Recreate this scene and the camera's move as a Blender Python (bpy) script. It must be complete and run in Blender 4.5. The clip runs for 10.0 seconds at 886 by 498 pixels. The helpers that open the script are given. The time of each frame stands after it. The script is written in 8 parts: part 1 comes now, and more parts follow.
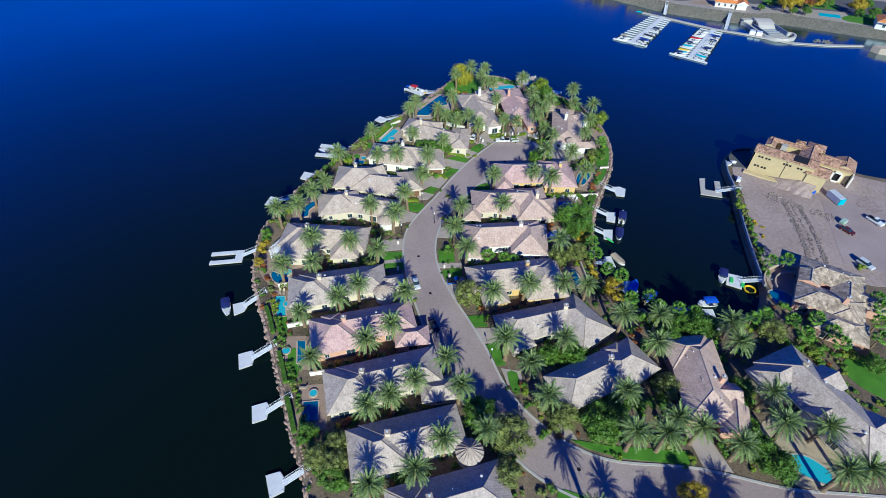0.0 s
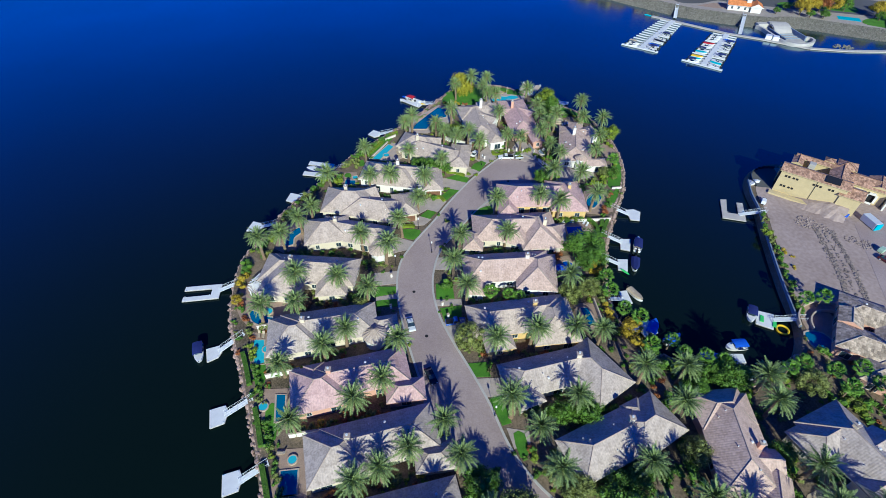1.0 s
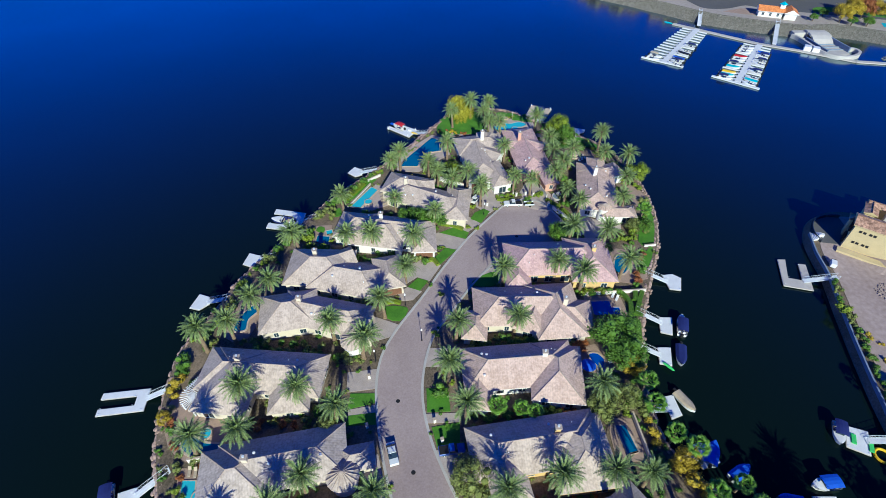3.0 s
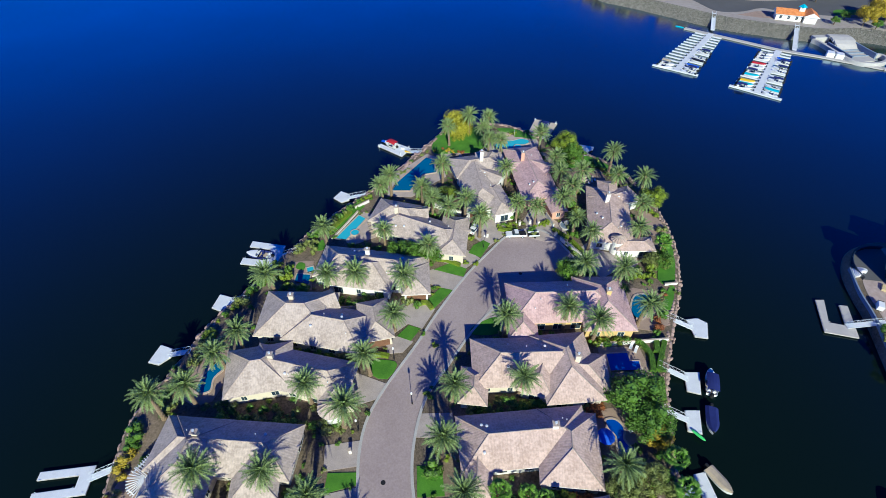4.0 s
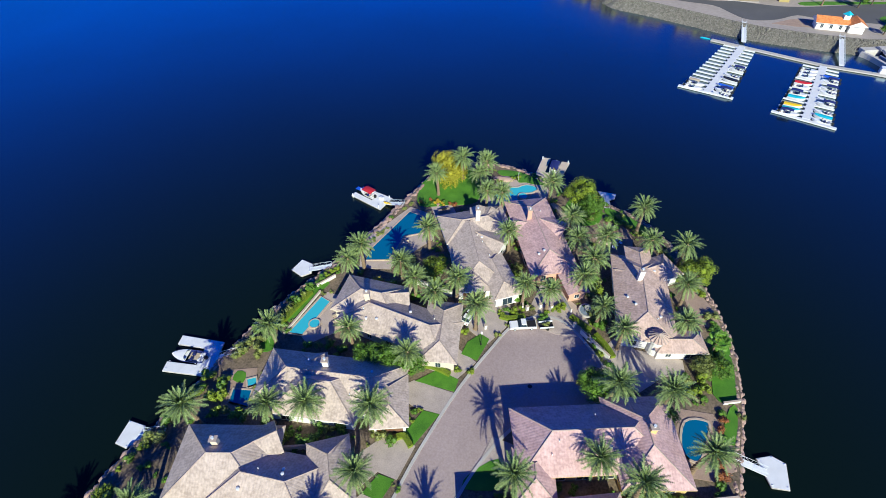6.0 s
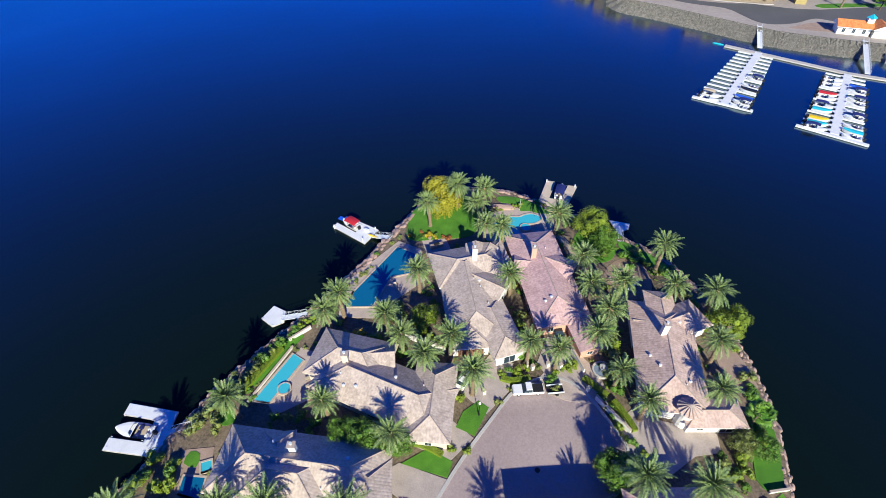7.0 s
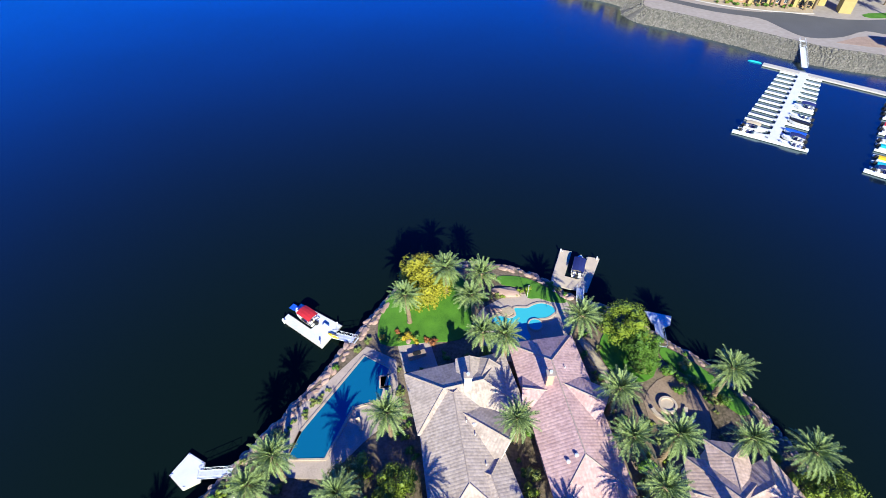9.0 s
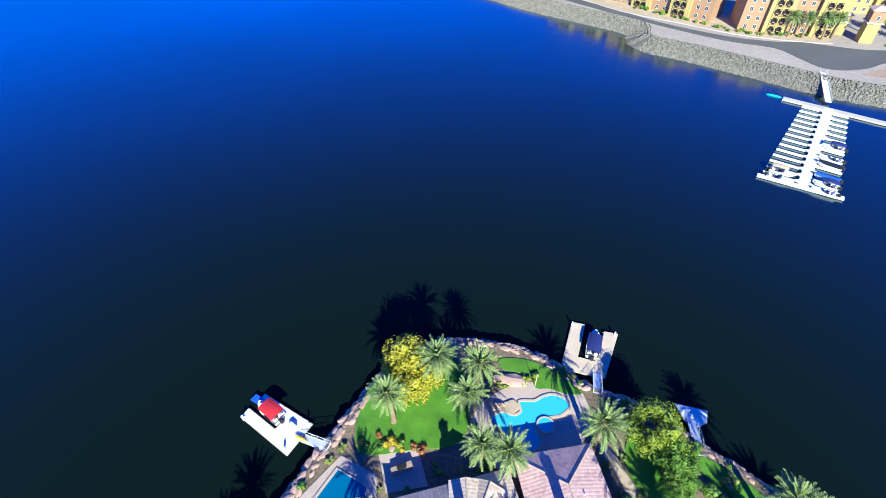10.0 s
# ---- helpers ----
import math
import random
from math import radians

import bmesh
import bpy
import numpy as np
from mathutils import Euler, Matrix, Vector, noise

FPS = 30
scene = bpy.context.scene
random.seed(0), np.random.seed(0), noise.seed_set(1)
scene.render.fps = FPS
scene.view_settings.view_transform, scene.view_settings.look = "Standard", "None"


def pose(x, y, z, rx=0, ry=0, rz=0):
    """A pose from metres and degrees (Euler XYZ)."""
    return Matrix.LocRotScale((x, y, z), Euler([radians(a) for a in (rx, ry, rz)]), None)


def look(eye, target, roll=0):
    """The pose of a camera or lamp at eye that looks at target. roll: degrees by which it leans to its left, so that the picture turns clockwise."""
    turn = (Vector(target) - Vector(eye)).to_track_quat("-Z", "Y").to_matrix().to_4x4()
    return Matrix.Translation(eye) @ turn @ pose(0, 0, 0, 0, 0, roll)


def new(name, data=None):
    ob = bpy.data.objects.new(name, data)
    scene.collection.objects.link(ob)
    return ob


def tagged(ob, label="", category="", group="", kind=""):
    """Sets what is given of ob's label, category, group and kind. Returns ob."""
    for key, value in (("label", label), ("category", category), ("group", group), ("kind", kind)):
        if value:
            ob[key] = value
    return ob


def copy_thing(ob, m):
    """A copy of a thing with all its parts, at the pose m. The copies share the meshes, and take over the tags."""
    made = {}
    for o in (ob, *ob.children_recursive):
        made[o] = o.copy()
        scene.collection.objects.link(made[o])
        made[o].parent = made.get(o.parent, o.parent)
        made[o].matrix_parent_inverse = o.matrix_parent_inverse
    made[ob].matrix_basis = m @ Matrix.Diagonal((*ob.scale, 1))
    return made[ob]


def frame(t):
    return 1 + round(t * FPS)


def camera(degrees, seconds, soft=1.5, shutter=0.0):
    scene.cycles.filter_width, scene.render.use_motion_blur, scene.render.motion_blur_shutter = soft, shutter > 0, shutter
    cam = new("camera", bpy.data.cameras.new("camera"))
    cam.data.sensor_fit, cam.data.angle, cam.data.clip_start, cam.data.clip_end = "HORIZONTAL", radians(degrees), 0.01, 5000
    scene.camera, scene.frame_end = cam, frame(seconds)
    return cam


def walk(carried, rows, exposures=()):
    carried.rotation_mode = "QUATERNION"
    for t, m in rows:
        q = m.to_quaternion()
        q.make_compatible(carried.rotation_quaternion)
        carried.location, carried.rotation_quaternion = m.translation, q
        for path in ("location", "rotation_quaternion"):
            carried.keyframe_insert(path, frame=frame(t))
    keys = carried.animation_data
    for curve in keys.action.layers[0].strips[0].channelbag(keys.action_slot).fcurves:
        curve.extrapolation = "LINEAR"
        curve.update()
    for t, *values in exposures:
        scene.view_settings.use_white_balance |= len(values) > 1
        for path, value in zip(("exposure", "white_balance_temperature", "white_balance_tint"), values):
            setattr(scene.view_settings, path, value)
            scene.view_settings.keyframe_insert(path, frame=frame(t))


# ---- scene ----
# ---- camera and its flight ----
cam = camera(83.0, 10.0, soft=0.35)
PATH = [  # seconds, eye, way ahead, roll
    (0.0, (0.00, -0.00, 112.20), (0.0000, 0.7206, -0.6933), 0.47),
    (0.5, (0.51, 8.92, 110.49), (-0.0016, 0.7203, -0.6937), 0.36),
    (1.0, (0.64, 17.79, 108.78), (-0.0010, 0.7200, -0.6939), 0.31),
    (1.5, (1.01, 27.35, 107.09), (-0.0011, 0.7189, -0.6951), 0.24),
    (2.0, (1.36, 36.66, 105.30), (-0.0008, 0.7185, -0.6955), 0.18),
    (2.5, (1.60, 46.59, 103.40), (0.0004, 0.7175, -0.6965), 0.19),
    (4.0, (3.68, 74.85, 97.59), (-0.0014, 0.7163, -0.6978), -0.20),
    (4.5, (4.73, 84.34, 95.73), (-0.0034, 0.7162, -0.6978), -0.45),
    (5.0, (5.59, 93.56, 93.83), (-0.0042, 0.7162, -0.6979), -0.55),
    (5.5, (6.41, 103.17, 92.09), (-0.0044, 0.7149, -0.6992), -0.67),
    (7.0, (8.65, 130.35, 85.94), (0.0005, 0.7148, -0.6993), -0.93),
    (7.5, (9.36, 139.65, 84.09), (0.0015, 0.7133, -0.7008), -0.94),
    (8.0, (9.82, 148.68, 82.39), (0.0050, 0.7101, -0.7041), -0.72),
    (8.5, (10.83, 157.55, 80.56), (0.0044, 0.7089, -0.7053), -0.81),
    (9.0, (11.55, 166.54, 79.01), (0.0070, 0.7091, -0.7051), -0.64),
    (9.5, (12.27, 175.99, 77.26), (0.0103, 0.7200, -0.6939), -0.52),
    (10.0, (12.79, 184.89, 75.66), (0.0133, 0.7320, -0.6811), -0.32),
]
walk(cam, [(t, look(eye, Vector(eye) + 100 * Vector(way), roll)) for t, eye, way, roll in PATH],
     [(0.0, 0.19, 6200, -12), (2.5, 0.24, 6280, -12), (5.0, 0.38, 6700, -12), (7.0, 0.6, 7100, -5), (8.0, 0.73, 7200, -3), (9.0, 0.97, 7000, -7), (10.0, 1.25, 6700, -11)])

# ---- sky, sun ----
SUN_EL, SUN_AZ = 28.0, 172.0  # degrees; azimuth clockwise from +y
world = bpy.data.worlds.new("sky")
scene.world = world
world.use_nodes = True
wn = world.node_tree
sky = wn.nodes.new("ShaderNodeTexSky")
sky.sky_type, sky.sun_disc = "NISHITA", False
sky.sun_elevation, sky.sun_rotation = radians(SUN_EL), radians(SUN_AZ)
sky.air_density, sky.dust_density, sky.ozone_density, sky.altitude = 0.9, 0.0, 8.0, 1500
hue = wn.nodes.new("ShaderNodeHueSaturation")
hue.inputs["Hue"].default_value, hue.inputs["Saturation"].default_value = 0.53, 1.5
wn.links.new(sky.outputs[0], hue.inputs["Color"])
wn.links.new(hue.outputs[0], wn.nodes["Background"].inputs[0])
wn.nodes["Background"].inputs[1].default_value = 0.145
sun = new("sun", bpy.data.lights.new("sun", "SUN"))
sun.data.energy, sun.data.angle, sun.data.color = 4.5, radians(0.5), (1.0, 0.95, 0.87)
ax, el = radians(SUN_AZ), radians(SUN_EL)
to_sun = Vector((math.sin(ax) * math.cos(el), math.cos(ax) * math.cos(el), math.sin(el)))
sun.matrix_world = look(to_sun * 300, (0, 0, 0))


# ---- materials ----
def mat(name, base, rough=0.8, vary=0.25, scale=0.6, grain=8.0, bump=0.15, metal=0.0, tint=None, island=0.0, random_amount=0.0, spec=0.4):
    """A weathered surface: base colour mottled at two scales, with a fine relief."""
    m = bpy.data.materials.new(name)
    m.use_nodes = True
    t = m.node_tree
    b = t.nodes["Principled BSDF"]
    b.inputs["Roughness"].default_value, b.inputs["Metallic"].default_value = rough, metal
    b.inputs["Specular IOR Level"].default_value = spec
    co = t.nodes.new("ShaderNodeTexCoord")
    big, fine = t.nodes.new("ShaderNodeTexNoise"), t.nodes.new("ShaderNodeTexNoise")
    for n, s in ((big, scale), (fine, grain)):
        n.inputs["Scale"].default_value, n.inputs["Detail"].default_value = s, 4.0
        t.links.new(co.outputs["Object"], n.inputs["Vector"])
    add = t.nodes.new("ShaderNodeMath")
    add.operation = "ADD"
    t.links.new(big.outputs["Fac"], add.inputs[0])
    t.links.new(fine.outputs["Fac"], add.inputs[1])
    last = add.outputs[0]
    if island or random_amount:
        src = t.nodes.new("ShaderNodeNewGeometry").outputs["Random Per Island"] if island else t.nodes.new("ShaderNodeObjectInfo").outputs["Random"]
        k = t.nodes.new("ShaderNodeMath")
        k.operation, k.inputs[1].default_value = "MULTIPLY_ADD", island or random_amount
        t.links.new(src, k.inputs[0])
        t.links.new(last, k.inputs[2])
        last = k.outputs[0]
    ramp = t.nodes.new("ShaderNodeMapRange")
    ramp.inputs["From Min"].default_value, ramp.inputs["From Max"].default_value = 0.65, 1.35 + (island or random_amount)
    t.links.new(last, ramp.inputs["Value"])
    mix = t.nodes.new("ShaderNodeMix")
    mix.data_type = "RGBA"
    other = tint or [c * (1 + vary) for c in base]
    mix.inputs["A"].default_value = (*[c * (1 - vary) for c in base], 1)
    mix.inputs["B"].default_value = (*other, 1)
    t.links.new(ramp.outputs[0], mix.inputs["Factor"])
    t.links.new(mix.outputs["Result"], b.inputs["Base Color"])
    if bump:
        bp = t.nodes.new("ShaderNodeBump")
        bp.inputs["Strength"].default_value, bp.inputs["Distance"].default_value = bump, 0.05
        t.links.new(fine.outputs["Fac"], bp.inputs["Height"])
        t.links.new(bp.outputs[0], b.inputs["Normal"])
    return m


def roof_mat(name, base, tint, speck=0.14, wide=0.5, long=0.42):
    """Barrel tiles: columns down the slope and rows along the eave, in metres of the UV map."""
    m = mat(name, base, 0.75, 0.18, 0.55, 2.2, 0.0, tint=tint)
    t = m.node_tree
    b = t.nodes["Principled BSDF"]
    for n in t.nodes:
        if n.type == "MAP_RANGE":
            n.inputs["From Min"].default_value, n.inputs["From Max"].default_value = 0.78, 1.2
    uv = t.nodes.new("ShaderNodeUVMap")
    sep = t.nodes.new("ShaderNodeSeparateXYZ")
    t.links.new(uv.outputs[0], sep.inputs[0])

    def op(kind, a, c):
        n = t.nodes.new("ShaderNodeMath")
        n.operation = kind
        for i, v in enumerate((a, c)):
            if v is None:
                continue
            if isinstance(v, (int, float)):
                n.inputs[i].default_value = v
            else:
                t.links.new(v, n.inputs[i])
        return n.outputs[0]
    wave = op("ABSOLUTE", op("SINE", op("MULTIPLY", sep.outputs[0], math.pi / wide), None), None)
    step = op("FRACT", op("MULTIPLY", sep.outputs[1], 1 / long), None)
    height = op("ADD", op("MULTIPLY", wave, 1.0), op("MULTIPLY", step, 0.1))
    bp = t.nodes.new("ShaderNodeBump")
    bp.inputs["Strength"].default_value, bp.inputs["Distance"].default_value = 0.29, 0.05
    t.links.new(height, bp.inputs["Height"])
    t.links.new(bp.outputs[0], b.inputs["Normal"])
    # each tile its own tone, and a little darker in the channels
    tile = t.nodes.new("ShaderNodeCombineXYZ")
    t.links.new(op("FLOOR", op("MULTIPLY", sep.outputs[0], 1 / wide), None), tile.inputs[0])
    t.links.new(op("FLOOR", op("MULTIPLY", sep.outputs[1], 1 / long), None), tile.inputs[1])
    wn_ = t.nodes.new("ShaderNodeTexWhiteNoise")
    wn_.noise_dimensions = "2D"
    t.links.new(tile.outputs[0], wn_.inputs["Vector"])
    shade = op("ADD", op("MULTIPLY", wn_.outputs["Value"], speck), op("ADD", op("MULTIPLY", wave, 0.07), 0.85))
    mul = t.nodes.new("ShaderNodeMix")
    mul.data_type, mul.blend_type = "RGBA", "MULTIPLY"
    mul.inputs["Factor"].default_value = 1.0
    old = b.inputs["Base Color"].links[0].from_socket
    comb = t.nodes.new("ShaderNodeCombineColor")
    for i in range(3):
        t.links.new(shade, comb.inputs[i])
    t.links.new(old, mul.inputs["A"])
    t.links.new(comb.outputs[0], mul.inputs["B"])
    t.links.new(mul.outputs["Result"], b.inputs["Base Color"])
    return m


def leaf_mat(name, base, tint, trans=0.25):
    m = mat(name, base, 0.55, 0.35, 0.8, 3.0, 0.0, tint=tint, island=0.5)
    b = m.node_tree.nodes["Principled BSDF"]
    b.inputs["Transmission Weight"].default_value = 0.0
    b.inputs["Subsurface Weight"].default_value = 0.0
    return m


def water_mat(name, base, rough, wave, bump):
    m = bpy.data.materials.new(name)
    m.use_nodes = True
    t = m.node_tree
    b = t.nodes["Principled BSDF"]
    b.inputs["Base Color"].default_value = (*base, 1)
    b.inputs["Roughness"].default_value = rough
    b.inputs["IOR"].default_value = 1.333
    b.inputs["Specular IOR Level"].default_value = 0.5
    co = t.nodes.new("ShaderNodeTexCoord")
    n = t.nodes.new("ShaderNodeTexNoise")
    n.inputs["Scale"].default_value, n.inputs["Detail"].default_value = wave, 3.0
    t.links.new(co.outputs["Object"], n.inputs["Vector"])
    bp = t.nodes.new("ShaderNodeBump")
    bp.inputs["Strength"].default_value, bp.inputs["Distance"].default_value = bump, 0.1
    t.links.new(n.outputs["Fac"], bp.inputs["Height"])
    t.links.new(bp.outputs[0], b.inputs["Normal"])
    return m


def lake_mat(name, body):
    """Deep murky water: a dark green body under a surface whose gloss grows towards grazing views."""
    m = water_mat(name, body, 0.08, 0.5, 0.1)
    t = m.node_tree
    b = t.nodes["Principled BSDF"]
    b.inputs["Specular IOR Level"].default_value = 0.0
    b.inputs["Roughness"].default_value = 1.0
    gloss = t.nodes.new("ShaderNodeBsdfGlossy")
    gloss.inputs["Roughness"].default_value = 0.17
    gloss.inputs["Color"].default_value = (0.72, 0.90, 1.0, 1)
    t.links.new(b.inputs["Normal"].links[0].from_socket, gloss.inputs["Normal"])
    facing = t.nodes.new("ShaderNodeLayerWeight")
    facing.inputs["Blend"].default_value = 0.5
    near = t.nodes.new("ShaderNodeMath")
    near.operation, near.use_clamp, near.inputs[1].default_value = "DIVIDE", True, 0.72
    t.links.new(facing.outputs["Facing"], near.inputs[0])
    power = t.nodes.new("ShaderNodeMath")
    power.operation, power.inputs[1].default_value = "POWER", 3.5
    t.links.new(near.outputs[0], power.inputs[0])
    gain = t.nodes.new("ShaderNodeMath")
    gain.operation, gain.use_clamp = "MULTIPLY_ADD", True
    gain.inputs[1].default_value, gain.inputs[2].default_value = 0.5, 0.003
    t.links.new(power.outputs[0], gain.inputs[0])
    # breaths of wind make long paler and darker drifts
    co = t.nodes.new("ShaderNodeTexCoord")
    drift = t.nodes.new("ShaderNodeTexNoise")
    drift.inputs["Scale"].default_value, drift.inputs["Detail"].default_value = 0.012, 3.0
    t.links.new(co.outputs["Object"], drift.inputs["Vector"])
    ease = t.nodes.new("ShaderNodeMapRange")
    ease.inputs["From Min"].default_value, ease.inputs["From Max"].default_value = 0.3, 0.7
    ease.inputs["To Min"].default_value, ease.inputs["To Max"].default_value = 0.93, 1.07
    t.links.new(drift.outputs["Fac"], ease.inputs["Value"])
    both = t.nodes.new("ShaderNodeMath")
    both.operation = "MULTIPLY"
    t.links.new(gain.outputs[0], both.inputs[0])
    t.links.new(ease.outputs[0], both.inputs[1])
    mix = t.nodes.new("ShaderNodeMixShader")
    t.links.new(both.outputs[0], mix.inputs[0])
    t.links.new(b.outputs[0], mix.inputs[1])
    t.links.new(gloss.outputs[0], mix.inputs[2])
    t.links.new(mix.outputs[0], t.nodes["Material Output"].inputs["Surface"])
    return m


M_LAKE = lake_mat("lake_water", (0.0036, 0.0095, 0.0085))
M_POOL = water_mat("pool_water", (0.06, 0.47, 0.58), 0.05, 1.5, 0.1)
M_POOL_DEEP = water_mat("pool_water_deep", (0.006, 0.125, 0.27), 0.05, 1.5, 0.1)
M_POOL_ROYAL = water_mat("pool_water_royal", (0.004, 0.07, 0.42), 0.05, 1.5, 0.1)
M_SOIL = mat("garden_soil", (0.12, 0.10, 0.06), 0.95, 0.5, 0.12, 2.5, 0.3, tint=(0.29, 0.215, 0.155))
M_DIRT = mat("bare_dirt", (0.37, 0.275, 0.24), 0.95, 0.2, 0.06, 0.9, 0.4, tint=(0.49, 0.385, 0.345))
M_DUST = mat("pale_dust", (0.36, 0.31, 0.275), 0.95, 0.1, 0.03, 0.6, 0.1, tint=(0.44, 0.385, 0.345))
M_ROAD = mat("road_asphalt", (0.38, 0.29, 0.275), 0.9, 0.16, 0.09, 3.0, 0.2, tint=(0.46, 0.365, 0.345))
M_ASPHALT = mat("dark_asphalt", (0.11, 0.11, 0.115), 0.9, 0.15, 0.1, 5.0, 0.2)
M_CONCRETE = mat("concrete", (0.50, 0.47, 0.44), 0.85, 0.15, 0.3, 6.0, 0.15)
M_DRIVE = mat("driveway_pavers", (0.45, 0.375, 0.335), 0.9, 0.2, 0.4, 5.0, 0.25)
M_PATIO = mat("patio_stone", (0.38, 0.27, 0.21), 0.9, 0.2, 0.5, 4.0, 0.2)
M_PATIO_BROWN = mat("brown_patio_stone", (0.27, 0.185, 0.13), 0.9, 0.2, 0.4, 3.0, 0.2, tint=(0.36, 0.26, 0.19))
M_PATIO_PALE = mat("pale_patio_stone", (0.47, 0.375, 0.32), 0.9, 0.15, 0.5, 4.0, 0.2, tint=(0.56, 0.45, 0.39))
M_SAND = mat("sandy_paving", (0.46, 0.36, 0.25), 0.9, 0.2, 0.4, 4.0, 0.2, tint=(0.58, 0.47, 0.34))
M_COPING = mat("pool_coping", (0.52, 0.42, 0.33), 0.8, 0.15, 1.0, 8.0, 0.1)
M_GRASS = mat("lawn_grass", (0.06, 0.20, 0.018), 0.9, 0.3, 0.35, 12.0, 0.5, tint=(0.12, 0.31, 0.028))
M_ROCK = mat("shore_rock", (0.46, 0.29, 0.235), 0.9, 0.35, 0.8, 3.0, 0.5, tint=(0.56, 0.39, 0.325), random_amount=0.6)
M_RIPRAP = mat("riprap_stone", (0.17, 0.155, 0.13), 0.95, 0.35, 0.5, 2.0, 0.6, tint=(0.29, 0.27, 0.23), island=0.5)
M_WALL = mat("cream_stucco", (0.66, 0.58, 0.46), 0.9, 0.08, 0.5, 10.0, 0.1)
M_WALL_WHITE = mat("white_stucco", (0.78, 0.75, 0.70), 0.9, 0.06, 0.5, 10.0, 0.1)
M_WALL_YELLOW = mat("yellow_stucco", (0.66, 0.46, 0.20), 0.9, 0.1, 0.5, 10.0, 0.1)
M_WALL_PINK = mat("pink_stucco", (0.62, 0.36, 0.27), 0.9, 0.1, 0.5, 10.0, 0.1)
R_TAN = roof_mat("tan_roof_tiles", (0.535, 0.425, 0.362), (0.615, 0.50, 0.43))
R_PINK = roof_mat("pink_roof_tiles", (0.61, 0.43, 0.36), (0.68, 0.50, 0.43))
R_ROSE = roof_mat("rose_roof_tiles", (0.62, 0.395, 0.385), (0.69, 0.465, 0.45))
R_GREY = roof_mat("grey_roof_tiles", (0.50, 0.41, 0.362), (0.59, 0.495, 0.445))
R_BROWN = roof_mat("brown_roof_tiles", (0.26, 0.20, 0.15), (0.36, 0.29, 0.22), 1.3, 0.62, 0.95)
R_RUST = roof_mat("rust_roof_tiles", (0.27, 0.15, 0.10), (0.38, 0.23, 0.16), 1.1, 0.6, 0.8)
R_ORANGE = roof_mat("orange_roof_tiles", (0.72, 0.22, 0.07), (0.80, 0.30, 0.10))
M_CAP = mat("ridge_tiles", (0.44, 0.35, 0.30), 0.8, 0.2, 1.0, 6.0, 0.2)
M_GLASS = mat("window_glass", (0.03, 0.05, 0.07), 0.05, 0.2, 0.5, 2.0, 0.0, spec=0.8)
M_FRAME = mat("window_frame_paint", (0.70, 0.68, 0.64), 0.5, 0.05, 1.0, 6.0, 0.0)
M_WOOD = mat("stained_wood", (0.20, 0.10, 0.06), 0.7, 0.3, 1.0, 10.0, 0.2)
M_TRUNK = mat("palm_trunk", (0.24, 0.17, 0.11), 0.95, 0.35, 2.0, 9.0, 0.8)
M_BARK = mat("bark", (0.14, 0.10, 0.07), 0.95, 0.3, 2.0, 9.0, 0.6)
M_FROND = leaf_mat("date_palm_leaf", (0.125, 0.225, 0.06), (0.38, 0.48, 0.18))
M_FAN = leaf_mat("fan_palm_leaf", (0.09, 0.22, 0.025), (0.22, 0.42, 0.05))
M_LEAF = leaf_mat("green_leaf", (0.05, 0.135, 0.018), (0.16, 0.30, 0.035))
M_LEAF_OLIVE = leaf_mat("olive_leaf", (0.12, 0.16, 0.04), (0.30, 0.34, 0.09))
M_LEAF_LIME = leaf_mat("lime_leaf", (0.12, 0.20, 0.02), (0.29, 0.37, 0.035))
M_LEAF_WILLOW = leaf_mat("willow_leaf", (0.24, 0.25, 0.02), (0.52, 0.48, 0.05))
M_LEAF_GOLD = leaf_mat("yellow_leaf", (0.34, 0.26, 0.02), (0.58, 0.42, 0.04))
M_LEAF_RUST = leaf_mat("rust_leaf", (0.24, 0.07, 0.03), (0.42, 0.16, 0.05))
M_DOCK = mat("white_dock_deck", (0.74, 0.75, 0.76), 0.7, 0.1, 0.6, 8.0, 0.1)
M_DOCK_GREY = mat("grey_dock_deck", (0.52, 0.48, 0.44), 0.8, 0.12, 0.6, 8.0, 0.15)
M_DOCK_TAN = mat("tan_dock_deck", (0.60, 0.49, 0.38), 0.8, 0.12, 0.6, 8.0, 0.15)
M_METAL = mat("galvanised_rail", (0.66, 0.70, 0.74), 0.6, 0.1, 2.0, 10.0, 0.0)
M_WHITE = mat("white_gelcoat", (0.82, 0.82, 0.82), 0.25, 0.04, 1.0, 5.0, 0.0)
M_NAVY = mat("navy_canvas", (0.015, 0.025, 0.14), 0.8, 0.2, 1.0, 6.0, 0.1)
M_BLUE = mat("blue_canvas", (0.01, 0.10, 0.62), 0.7, 0.2, 1.0, 6.0, 0.1)
M_TEAL = mat("teal_canvas", (0.02, 0.42, 0.55), 0.7, 0.2, 1.0, 6.0, 0.1)
M_RED = mat("red_canvas", (0.52, 0.02, 0.035), 0.75, 0.2, 1.0, 6.0, 0.1)
M_TAN = mat("tan_canvas", (0.52, 0.42, 0.30), 0.8, 0.2, 1.0, 6.0, 0.1)
M_LIME = mat("lime_vinyl", (0.10, 0.62, 0.16), 0.5, 0.2, 1.0, 6.0, 0.0)
M_YELLOW = mat("yellow_vinyl", (0.80, 0.52, 0.03), 0.5, 0.1, 1.0, 6.0, 0.0)
M_BLACK = mat("black_rubber_and_shade", (0.015, 0.015, 0.017), 0.7, 0.2, 2.0, 8.0, 0.1)
